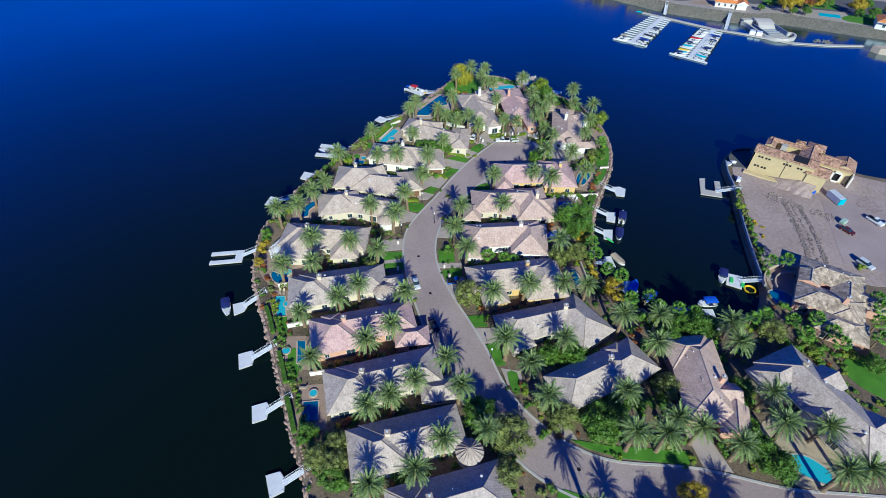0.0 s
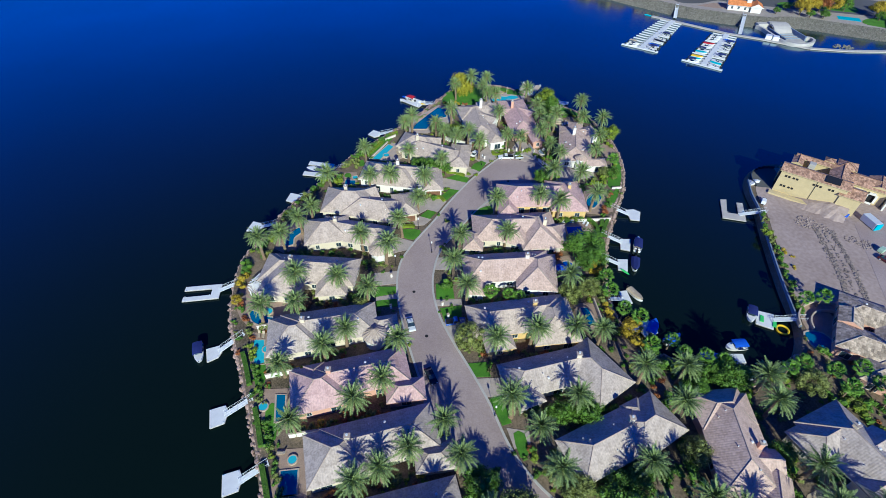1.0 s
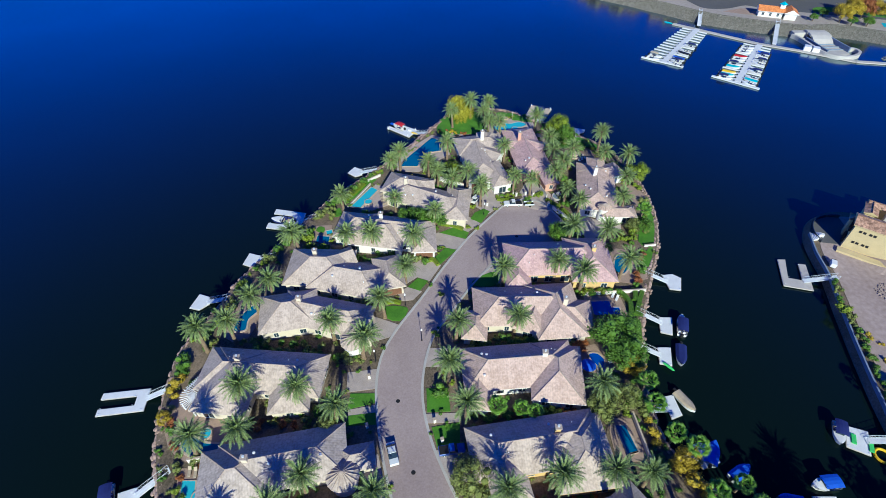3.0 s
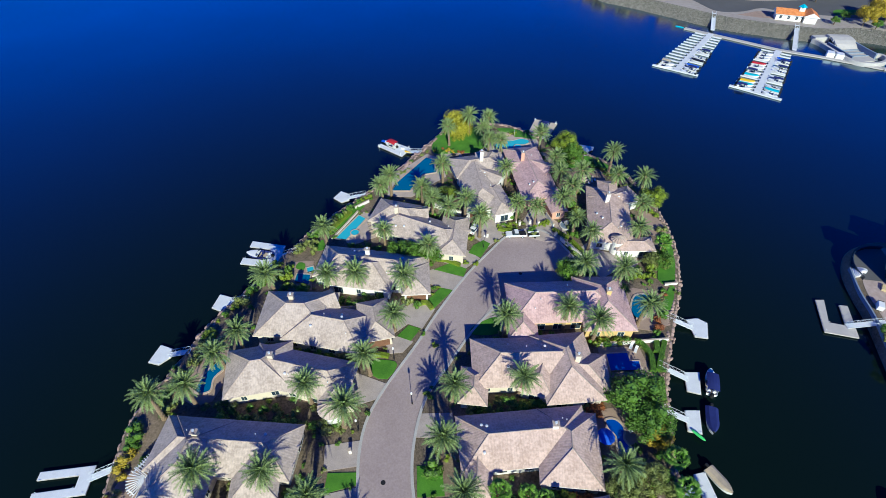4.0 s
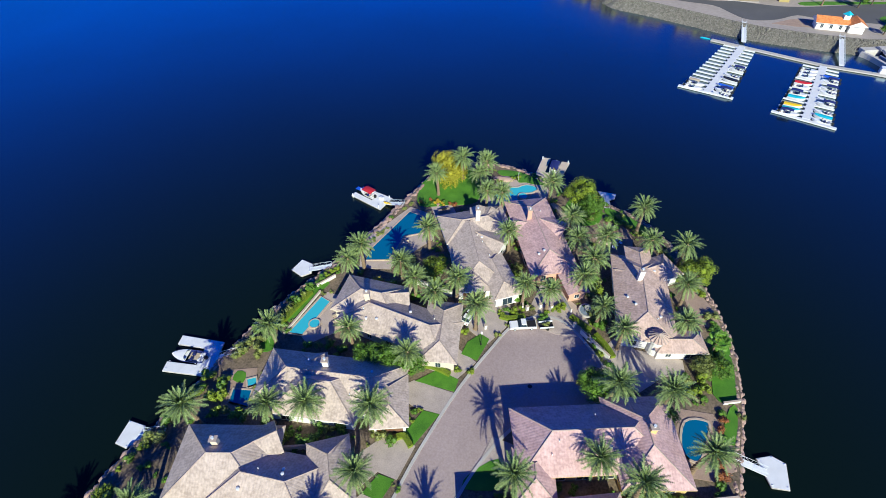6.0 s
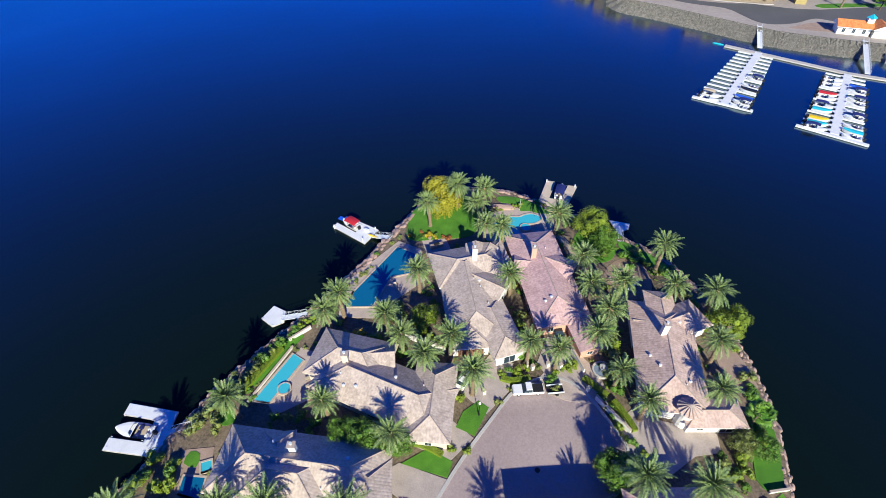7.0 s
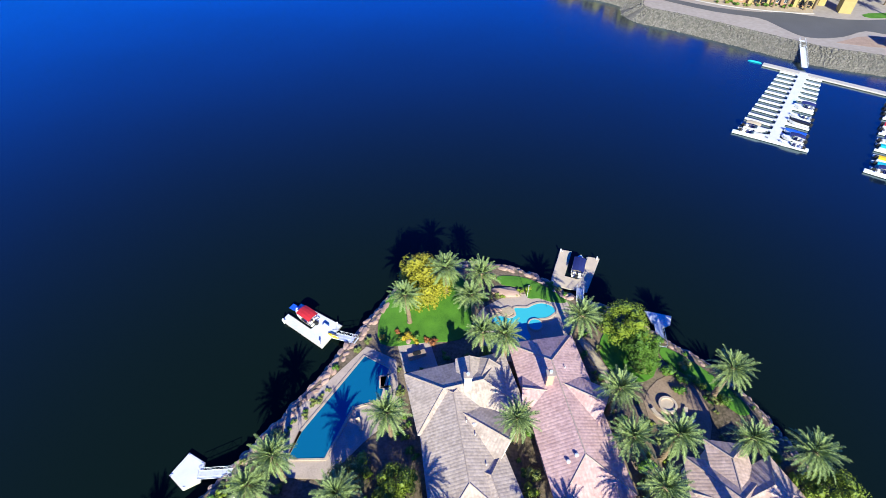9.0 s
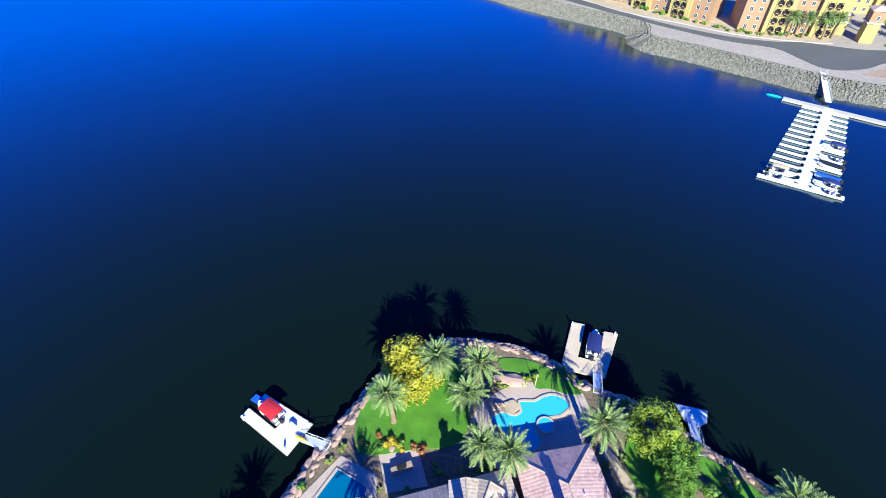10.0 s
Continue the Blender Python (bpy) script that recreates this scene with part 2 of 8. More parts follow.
M_SILVER = mat("silver_paint", (0.68, 0.71, 0.74), 0.3, 0.05, 1.0, 5.0, 0.0, metal=0.1)
M_CARBLUE = mat("blue_paint", (0.02, 0.10, 0.45), 0.3, 0.05, 1.0, 5.0, 0.0)
M_CARDARK = mat("dark_paint", (0.02, 0.022, 0.03), 0.25, 0.05, 1.0, 5.0, 0.0)
M_CARWINE = mat("maroon_paint", (0.10, 0.02, 0.025), 0.3, 0.05, 1.0, 5.0, 0.0)
M_SEAWALL = mat("blue_grey_seawall", (0.20, 0.255, 0.34), 0.8, 0.2, 0.5, 5.0, 0.1)


# ---- mesh helpers ----
def mesh_of(bm, name, material, smooth=False):
    me = bpy.data.meshes.new(name)
    bm.normal_update()
    bm.to_mesh(me)
    bm.free()
    for m_ in (material if isinstance(material, (list, tuple)) else [material]):
        me.materials.append(m_)
    if smooth:
        me.shade_smooth()
    return me


def thing(name, x, y, z, turn=0.0, label="", category="", group="", kind=""):
    ob = new(name)
    ob.matrix_basis = pose(x, y, z, 0, 0, turn)
    ob.empty_display_size = 0.2
    return tagged(ob, label, category, group, kind)


def part(name, bm, material, parent=None, label="", smooth=False, at=None):
    """Links a bmesh (or a mesh) as one object under a thing or a part."""
    me = bm if isinstance(bm, bpy.types.Mesh) else mesh_of(bm, name, material, smooth)
    ob = new(name, me)
    if parent:
        ob.parent = parent
    if at is not None:
        ob.matrix_basis = at
    if label:
        ob["label"] = label
    return ob


def box(bm, x0, y0, z0, x1, y1, z1, m=None):
    vs = [Vector((x, y, z)) for z in (z0, z1) for x, y in ((x0, y0), (x1, y0), (x1, y1), (x0, y1))]
    vs = [bm.verts.new(m @ v if m else v) for v in vs]
    for f in ((3, 2, 1, 0), (4, 5, 6, 7), (0, 1, 5, 4), (1, 2, 6, 5), (2, 3, 7, 6), (3, 0, 4, 7)):
        bm.faces.new([vs[i] for i in f])
    return bm


def bx(*a, m=None):
    return box(bmesh.new(), *a, m=m)


def soft_box(x0, y0, z0, x1, y1, z1, r=0.05, seg=1):
    bm = bx(x0, y0, z0, x1, y1, z1)
    bmesh.ops.bevel(bm, geom=bm.edges[:], offset=r, segments=seg, affect="EDGES")
    return bm


def prism(pts, z0, z1, bm=None, grow=0.0):
    """An outline raised from z0 to z1; the foot stands out by grow."""
    bm = bm or bmesh.new()
    n = len(pts)
    if sum(pts[i - 1][0] * pts[i][1] - pts[i][0] * pts[i - 1][1] for i in range(n)) < 0:
        pts = pts[::-1]
    foot = pts
    if grow:
        foot = []
        for i in range(n):
            a, b_ = Vector(pts[i - 1]), Vector(pts[(i + 1) % n])
            d = (b_ - a).normalized()
            foot.append((pts[i][0] + d.y * grow, pts[i][1] - d.x * grow))
    top = [bm.verts.new((x, y, z1)) for x, y in pts]
    low = [bm.verts.new((x, y, z0)) for x, y in foot]
    bm.faces.new(top)
    bm.faces.new(low[::-1])
    for i in range(n):
        j = (i + 1) % n
        bm.faces.new((low[i], low[j], top[j], top[i]))
    return bm


def spline(pts, steps=4, closed=False):
    """A smooth line through a few corner points."""
    n = len(pts)
    out = []
    for i in range(n if closed else n - 1):
        p = [Vector(pts[(i + k) % n] if closed else pts[min(max(i + k, 0), n - 1)]) for k in (-1, 0, 1, 2)]
        for s in range(steps):
            t = s / steps
            out.append(tuple(0.5 * (2 * p[1] + (p[2] - p[0]) * t + (2 * p[0] - 5 * p[1] + 4 * p[2] - p[3]) * t * t + (3 * p[1] - p[0] - 3 * p[2] + p[3]) * t ** 3)))
    if not closed:
        out.append(tuple(pts[-1]))
    return out


def strip(line, side, w0, w1, z0, z1):
    """A raised band beside a line: from w0 to w1 off it, to its left (side 1) or right (-1)."""
    bm = bmesh.new()
    rows = []
    for i, p in enumerate(line):
        a, b_ = Vector(line[max(i - 1, 0)]), Vector(line[min(i + 1, len(line) - 1)])
        d = (b_ - a).normalized()
        n = Vector((-d.y, d.x)) * side
        q0, q1 = Vector(p) + n * w0, Vector(p) + n * w1
        rows.append([bm.verts.new((*q, z)) for q, z in ((q0, z0), (q0, z1), (q1, z1), (q1, z0))])
    for r, s in zip(rows, rows[1:]):
        for k in range(3):
            bm.faces.new((r[k], s[k], s[k + 1], r[k + 1]))
    for r in (rows[0], rows[-1]):
        bm.faces.new(r)
    bmesh.ops.recalc_face_normals(bm, faces=bm.faces[:])
    return bm


def tube(bm, a, b_, r, sides=6, r1=None):
    a, b_ = Vector(a), Vector(b_)
    q = (b_ - a).to_track_quat("Z", "Y")
    r1 = r if r1 is None else r1
    rings = []
    for p, rr in ((a, r), (b_, r1)):
        rings.append([bm.verts.new(p + q @ Vector((rr * math.cos(2 * math.pi * k / sides), rr * math.sin(2 * math.pi * k / sides), 0))) for k in range(sides)])
    for k in range(sides):
        j = (k + 1) % sides
        bm.faces.new((rings[0][k], rings[0][j], rings[1][j], rings[1][k]))
    bm.faces.new(rings[0][::-1])
    bm.faces.new(rings[1])
    return bm


def turned(profile, sides=16, bm=None, at=(0, 0, 0)):
    """A body of revolution: (radius, height) pairs from the foot to the top."""
    bm = bm or bmesh.new()
    o = Vector(at)
    rings = [[bm.verts.new(o + Vector((r * math.cos(2 * math.pi * k / sides), r * math.sin(2 * math.pi * k / sides), z))) for k in range(sides)] for r, z in profile]
    for a, b_ in zip(rings, rings[1:]):
        for k in range(sides):
            j = (k + 1) % sides
            bm.faces.new((a[k], a[j], b_[j], b_[k]))
    bm.faces.new(rings[0][::-1])
    bm.faces.new(rings[-1])
    return bm


class Heap:
    """Many copies of small meshes gathered into one."""

    def __init__(self):
        self.verts, self.faces, self.count, self.known = [], [], 0, {}

    def add(self, me, m):
        if me.name not in self.known:
            co = np.empty(len(me.vertices) * 3)
            me.vertices.foreach_get("co", co)
            self.known[me.name] = (co.reshape(-1, 3), [tuple(p.vertices) for p in me.polygons])
        co, fs = self.known[me.name]
        a = np.array(m)
        self.verts.append(co @ a[:3, :3].T + a[:3, 3])
        n = self.count
        self.faces.extend([tuple(k + n for k in f) for f in fs])
        self.count += len(co)

    def mesh(self, name, material):
        me = bpy.data.meshes.new(name)
        me.from_pydata(np.concatenate(self.verts).tolist(), [], self.faces)
        me.materials.append(material)
        return me


def sheet(name, bm, material, label, category, kind="structure"):
    return tagged(part(name, bm, material), label, category, "", kind)


# ---- the lake, the peninsula and the far shore ----
G = 2.2   # garden level
SEA = 5000
bm = bmesh.new()
bm.faces.new([bm.verts.new(v) for v in ((-SEA, -SEA, 0), (SEA, -SEA, 0), (SEA, SEA, 0), (-SEA, SEA, 0))])
sheet("water", bm, M_LAKE, "calm dark blue lake water round the peninsula", "lake")

WEST = [(-41, -60), (-24, 15), (-27.8, 39.7), (-34.3, 53.6), (-41.5, 70.1), (-48.5, 85), (-55.5, 100), (-58.3, 110), (-59.6, 123), (-56.5, 133), (-51.5, 148), (-44.4, 160.5), (-36.5, 175.5), (-29, 187), (-18.5, 199.5), (-10, 211.5), (-4.5, 220.5), (1.3, 229.5)]
TIP = [(6.5, 236.6), (14, 239.4), (22, 239), (30.5, 236), (36, 231), (42.5, 227.2), (48.5, 223.4), (54, 217.8), (59.3, 213), (63.2, 206), (66, 197), (67.4, 185)]
EAST = [(67, 173.5), (64, 161.7), (60.6, 153.5), (56, 143.5), (51.6, 133), (48.8, 123), (46.8, 111), (47.6, 101.5), (52.5, 93.5), (60.4, 88), (66.7, 84.5), (75, 82.5), (84, 86), (91, 91)]
SITE = [(95.6, 99.5), (97.6, 111), (100.2, 123.2), (103.2, 135.5), (106.6, 148.5), (107.8, 157), (110, 165), (115, 171.8), (122, 175), (129, 174), (137, 170), (146, 165.5), (155, 158.5), (166, 154), (179, 151), (230, 136)]
SHORE = spline(WEST + TIP + EAST + SITE, 4)
land = SHORE + [(600, 60), (SEA, -300), (SEA, -SEA), (-900, -SEA), (-260, -400)]
sheet("ground", prism(land, -2.0, G - 0.05, grow=2.2), M_SOIL, "tan and brown garden soil of the lake peninsula", "ground")

# ---- road ----
LEFT = [(150, 22), (94, 30), (58.5, 34), (34.5, 37.8), (23, 42.5), (15, 49.5), (7.6, 58.7), (1.1, 69.8), (-3.4, 79.7), (-7.1, 90.4), (-10.2, 101), (-12.3, 113), (-12, 122), (-9.4, 129), (-6, 135.2), (-2.1, 142), (2.4, 150.8), (9.9, 163.2)]
BULB = [(17, 172.5), (22, 178.2), (28, 180.6), (33.2, 178.6), (37, 172.2), (39.2, 166), (36.5, 160.5), (29, 157.6), (20.5, 156.4)]
RIGHT = [(15.2, 151.6), (10, 145.2), (4, 135.4), (-0.4, 128), (-2.4, 119), (-2.4, 110.7), (-0.5, 102.4), (2.7, 94.7), (7.3, 85.5), (11.5, 76.3), (15.2, 66.3), (20, 58.8), (25.7, 53.3), (31.5, 49.4), (39.6, 46.9), (56.6, 45.6), (74, 41.5), (93.4, 40), (150, 35)]
L_LINE, R_LINE = spline(LEFT + BULB, 4), spline([BULB[-1]] + RIGHT, 4)
sheet("road", prism(L_LINE + R_LINE[1:], G - 0.3, G - 0.035), M_ROAD, "worn pinkish grey asphalt street ending in a turning circle", "road")
sheet("pavement", strip(L_LINE, 1, -0.05, 0.5, G - 0.3, G + 0.1), M_CONCRETE, "pale concrete kerb and gutter along the street", "kerb")
sheet("pavement", strip(R_LINE, 1, -0.05, 0.5, G - 0.3, G + 0.1), M_CONCRETE, "pale concrete kerb and gutter along the street", "kerb")


# ---- houses ----
def roof_block(bm, caps, x, y, L, W, turn, kind, z, pitch, over=0.55):
    """One hip or gable roof over a rectangle whose ridge runs along its own x. UV in metres."""
    uv = bm.loops.layers.uv.verify()
    a, b_ = L / 2 + over, W / 2 + over
    rise = b_ * math.tan(radians(pitch))
    m = pose(x, y, z, 0, 0, turn)
    in_ = min(b_, a - 0.05) if kind == "hip" else 0.0
    c = [Vector(p) for p in ((-a, -b_, 0), (a, -b_, 0), (a, b_, 0), (-a, b_, 0), (-a + in_, 0, rise), (a - in_, 0, rise))]

    def face(ids, along):
        vs = [bm.verts.new(m @ c[i]) for i in ids]
        f = bm.faces.new(vs)
        o, d = c[ids[0]], (c[ids[1]] - c[ids[0]]).normalized()
        n = (c[ids[1]] - c[ids[0]]).cross(c[ids[2]] - c[ids[0]]).normalized()
        up = n.cross(d)
        for lp, i in zip(f.loops, ids):
            lp[uv].uv = ((c[i] - o).dot(d) + x * 3.1, (c[i] - o).dot(up))
        if not along:
            f.material_index = 1
    face((0, 1, 5, 4), True)
    face((2, 3, 4, 5), True)
    hip = kind == "hip"
    face((1, 2, 5), hip)
    face((3, 0, 4), hip)
    # fascia and soffit
    lo = [bm.verts.new(m @ (v - Vector((0, 0, 0.22)))) for v in c[:4]]
    hi = [bm.verts.new(m @ v) for v in c[:4]]
    for i in range(4):
        j = (i + 1) % 4
        f = bm.faces.new((lo[i], lo[j], hi[j], hi[i]))
        f.material_index = 1
    f = bm.faces.new(lo[::-1])
    f.material_index = 1
    # ridge and hip tiles
    lift = Vector((0, 0, 0.02))
    runs = [(4, 5)] + ([(0, 4), (3, 4), (1, 5), (2, 5)] if hip else [])
    for i, j in runs:
        if (c[i] - c[j]).length > 0.2:
            tube(caps, m @ (c[i] + lift), m @ (c[j] + lift), 0.1, 5)


def window(parent, x, y, z, w, h, turn):
    """A framed window set on a wall face; its outside looks along the turned -y."""
    m = pose(x, y, z, 0, 0, turn)
    f = bmesh.new()
    for a in ((-w / 2, -0.06, 0, -w / 2 + 0.09, 0.05, h), (w / 2 - 0.09, -0.06, 0, w / 2, 0.05, h), (-w / 2, -0.06, -0.08, w / 2, 0.05, 0.04), (-w / 2, -0.06, h - 0.06, w / 2, 0.05, h + 0.04), (-0.03, -0.05, 0, 0.03, 0.04, h)):
        box(f, *a)
    win = part("window", f, M_FRAME, parent, at=m)
    part("pane", bx(-w / 2 + 0.08, -0.02, 0.03, w / 2 - 0.08, 0.03, h - 0.05), M_GLASS, win)
    return win


HOUSES = []


def house(x, y, turn, blocks, roof, wall, label, chimneys=(), turrets=(), vents=5, pitch=29.0, seed=0, cap=None):
    """A one-storey villa of several roofed blocks. blocks: x, y, length, width, turn, kind, wall height, then what stands on the four sides: w window, g garage, - nothing."""
    rnd = random.Random(seed)
    HOUSES.append((x, y, turn, blocks))
    h = thing("house", x, y, G, turn, label, "house", "villas on the peninsula")
    for bx_, by_, L, W, bt, kind, wh, sides in blocks:
        m = pose(bx_, by_, 0, 0, 0, bt)
        a, b_ = L / 2 - 0.15, W / 2 - 0.15
        w = part("wall", bx(-a, -b_, -0.3, a, b_, wh), wall, h, at=m)
        bm, caps = bmesh.new(), bmesh.new()
        roof_block(bm, caps, bx_, by_, L, W, bt, kind, wh, pitch)
        r_ = part("roof", bm, [roof, wall], h)
        part("ridge_tiles", caps, cap or M_CAP, r_)
        for (nx, ny, half, dist, rot), what in zip(((0, -1, a, b_, 0), (1, 0, b_, a, 90), (0, 1, a, b_, 180), (-1, 0, b_, a, 270)), sides):
            if what == "-":
                continue
            if what == "g":
                gd = bmesh.new()
                gw = min(half * 2 - 1, 5.0)
                for k in range(4):
                    box(gd, -gw / 2, -0.05, 0.56 * k, gw / 2, 0.03, 0.56 * k + 0.53)
                part("garage_door", gd, M_WOOD, w, "panelled garage door", at=pose(nx * dist, ny * dist, 0.02, 0, 0, rot))
                continue
            n = max(1, int(half * 2 / 4.2))
            for k in range(n):
                s = (k + 0.5) / n * 2 * half - half
                ww = rnd.choice((1.2, 1.6, 2.4))
                px, py = (s, 0) if nx == 0 else (0, s)
                window(w, px + nx * dist, py + ny * dist, 0.8 if ww < 2 else 0.2, ww, 1.5 if ww < 2 else 2.2, rot)
    for cx, cy, top in chimneys:
        bm = soft_box(-0.55, -0.45, 2.0, 0.55, 0.45, top, 0.04)
        ch = part("chimney", bm, wall, h, at=pose(cx, cy, 0))
        cp = soft_box(-0.7, -0.6, top, 0.7, 0.6, top + 0.18, 0.04)
        part("chimney_cap", cp, M_CAP, ch)
        part("flue", turned([(0.2, top + 0.1), (0.2, top + 0.5), (0.28, top + 0.5), (0.28, top + 0.58)], 8), M_METAL, ch)
    for tx, ty, r, top, n in turrets:
        tw = part("turret", turned([(r, -0.3), (r, top)], n), M_WALL_WHITE if wall != M_WALL_YELLOW else wall, h, "round stucco turret", at=pose(tx, ty, 0))
        cone = bmesh.new()
        uv = cone.loops.layers.uv.verify()
        ro, rise = r + 0.6, (r + 0.6) * 0.55
        for k in range(n):
            t0, t1 = 2 * math.pi * k / n, 2 * math.pi * (k + 1) / n
            vs = [cone.verts.new(v) for v in ((ro * math.cos(t0), ro * math.sin(t0), top), (ro * math.cos(t1), ro * math.sin(t1), top), (0, 0, top + rise))]
            f = cone.faces.new(vs)
            for lp, q in zip(f.loops, ((0, 0), (2 * ro * math.sin(math.pi / n), 0), (ro * math.sin(math.pi / n), math.hypot(ro, rise)))):
                lp[uv].uv = q
            vs = [cone.verts.new(v) for v in ((ro * math.cos(t0), ro * math.sin(t0), top), (ro * math.cos(t1), ro * math.sin(t1), top), (0, 0, top - 0.05))]
            cone.faces.new(vs[::-1])
        tr = part("turret_roof", cone, roof, tw, "conical tiled turret roof")
        ribs = bmesh.new()
        for k in range(n):
            t0 = 2 * math.pi * k / n
            tube(ribs, (ro * math.cos(t0), ro * math.sin(t0), top + 0.05), (0, 0, top + rise + 0.05), 0.11, 5)
        part("ridge_tiles", ribs, M_CAP, tw)
    L0, W0 = blocks[0][2], blocks[0][3]
    for k in range(vents):
        vx, vy = rnd.uniform(-L0 * 0.35, L0 * 0.35), rnd.choice((-1, 1)) * rnd.uniform(0.1, 0.32) * W0
        zz = blocks[0][6] + (W0 / 2 + 0.55 - abs(vy)) * math.tan(radians(pitch))
        if rnd.random() < 0.6:
            bm = turned([(0.09, zz - 0.1), (0.09, zz + 0.4)], 6)
        else:
            bm = turned([(0.2, zz - 0.1), (0.2, zz + 0.2), (0.3, zz + 0.22), (0.3, zz + 0.36), (0.1, zz + 0.42)], 8)
        v = Matrix.Rotation(radians(blocks[0][4]), 2) @ Vector((vx, vy))
        part("roof_vent", bm, M_METAL if k % 2 else M_WHITE, h, at=pose(v.x + blocks[0][0], v.y + blocks[0][1], 0))
    return h


WH = 3.35


TANH = "cream villa with pale tan tile roof"
GREYH = "cream villa with weathered grey-tan tile roof"
PINKH = "villa with rose-pink tile roof"
house(1.9, 37.2, 16, [(0, 0, 24, 10.5, 0, "hip", WH, "wwww"), (-7.5, -0.5, 12.1, 8.5, 90, "hip", WH + 0.12, "w-ww")], R_GREY, M_WALL, GREYH, [(-4, 1.2, 6.6)], seed=1)
def along(cx, cy, a, b_, W, kind, wh, sides):
    """A roofed block of a house at cx, cy, from the two ends of its ridge."""
    dx, dy = b_[0] - a[0], b_[1] - a[1]
    L = math.hypot(dx, dy) + (W if kind == "hip" else -1.1)
    return ((a[0] + b_[0]) / 2 - cx, (a[1] + b_[1]) / 2 - cy, L, W, math.degrees(math.atan2(dy, dx)), kind, wh, sides)


def ridge_house(cx, cy, blocks, *rest, chimneys=(), turrets=(), **more):
    house(cx, cy, 0, [along(cx, cy, *b) for b in blocks], *rest, [(x - cx, y - cy, top) for x, y, top in chimneys], [(x - cx, y - cy, *q) for x, y, *q in turrets], **more)


def lake_villa(wing, ww, b0, b1, wb, nook, extra, *rest, **more):
    """The usual plan: a long hip from b0 to b1, a broad wing (a spot, or its own ridge), a small hip on the shady side and further blocks."""
    d = (Vector(b1) - Vector(b0)).normalized()
    n = Vector((-d.y, d.x))
    w0, w1 = wing if isinstance(wing[0], tuple) else (tuple(Vector(wing) - d * 0.8), tuple(Vector(wing) + d * 0.8))
    blocks = [(b0, b1, wb, "hip", WH, "wwww"), (w0, w1, ww, "hip", WH + 0.12, "wwww")]
    if nook:
        q = Vector(nook)
        blocks.append((tuple(q), tuple(q - n * 4.5), 3.9, "hip", WH + 0.3, "-ww-"))
    ridge_house((b0[0] + b1[0]) / 2, (b0[1] + b1[1]) / 2, blocks + list(extra), *rest, **more)


lake_villa((-13.6, 48.2), 10.6, (-12.1, 49.6), (-0.5, 52.6), 9.6, (-14.8, 50.5), (), R_GREY, M_WALL, GREYH + " and a conical turret", chimneys=[(-11.6, 50.0, 7.4)], turrets=[(6.1, 47.6, 2.5, 3.6, 18)], seed=2)
lake_villa((-21.2, 63.2), 10.8, (-19.3, 64.7), (-6.0, 68.4), 9.8, (-22.6, 66.0), [((-2.2, 62.6), (0.4, 63.0), 4.8, "hip", 3.0, "wg--")], R_GREY, M_WALL, GREYH, chimneys=[(-19.0, 65.2, 7.4)], seed=3)
lake_villa((-27.7, 78.8), 10.8, (-25.8, 80.6), (-12.7, 84.0), 9.2, (-29.6, 82.3), [((-9.4, 78.2), (-6.4, 78.6), 5.0, "hip", 3.0, "wg--")], R_ROSE, M_WALL_PINK, PINKH + " and pinkish stucco walls", chimneys=[(-25.6, 81.0, 7.4)], seed=4)
lake_villa((-36.8, 93.7), 10.8, (-35.4, 95.3), (-21.9, 98.0), 9.8, (-38.0, 96.2), [((-15.6, 97.2), (-13.6, 97.6), 4.2, "hip", 3.0, "wg--")], R_GREY, M_WALL, GREYH + " and a round turret", chimneys=[(-34.6, 95.5, 7.4)], turrets=[(-16.6, 93.8, 2.6, 3.6, 18)], seed=5)
lake_villa(((-43.3, 116.0), (-43.7, 112.0)), 10.8, (-45.4, 116.8), (-29.0, 115.6), 9.8, None, [((-30.6, 114.4), (-30.2, 110.8), 7.6, "hip", WH - 0.1, "wwww")], R_TAN, M_WALL, TANH + " and a white pergola", chimneys=[(-42.4, 117.4, 7.2)], seed=6)
lake_villa(((-36.4, 132.8), (-34.4, 133.2)), 10.8, (-33.3, 133.8), (-20.2, 130.8), 8.8, (-34.9, 136.4), [((-18.8, 129.0), (-18.4, 127.4), 6.4, "hip", WH - 0.2, "wwww")], R_TAN, M_WALL, TANH + " and a round entry turret", chimneys=[(-32.6, 134.2, 7.2)], turrets=[(-18.7, 124.4, 2.3, 3.4, 16)], seed=7)
lake_villa(((-32.3, 147.9), (-28.2, 147.8)), 12.2, (-26.0, 145.0), (-18.6, 143.4), 10.4, None, [((-29.2, 148.4), (-22.0, 152.2), 5.4, "gable", WH + 0.6, "-w-w"), ((-12.7, 148.2), (-11.7, 144.0), 6.4, "hip", WH, "-gww")], R_TAN, M_WALL, TANH + " and a white chimney", chimneys=[(-31.6, 150.0, 7.6)], seed=8)
lake_villa(((-19.0, 161.8), (-14.0, 161.0)), 10.8, (-22.8, 164.4), (-6.4, 161.9), 10.2, None, [((-3.4, 160.8), (-3.2, 157.2), 6.0, "hip", WH - 0.1, "-gww"), ((-18.6, 166.6), (-18.2, 162.6), 4.0, "hip", WH + 0.5, "--ww")], R_TAN, M_WALL_WHITE, TANH + " beside its lap pool", chimneys=[(-15.6, 165.2, 7.4)], seed=9)
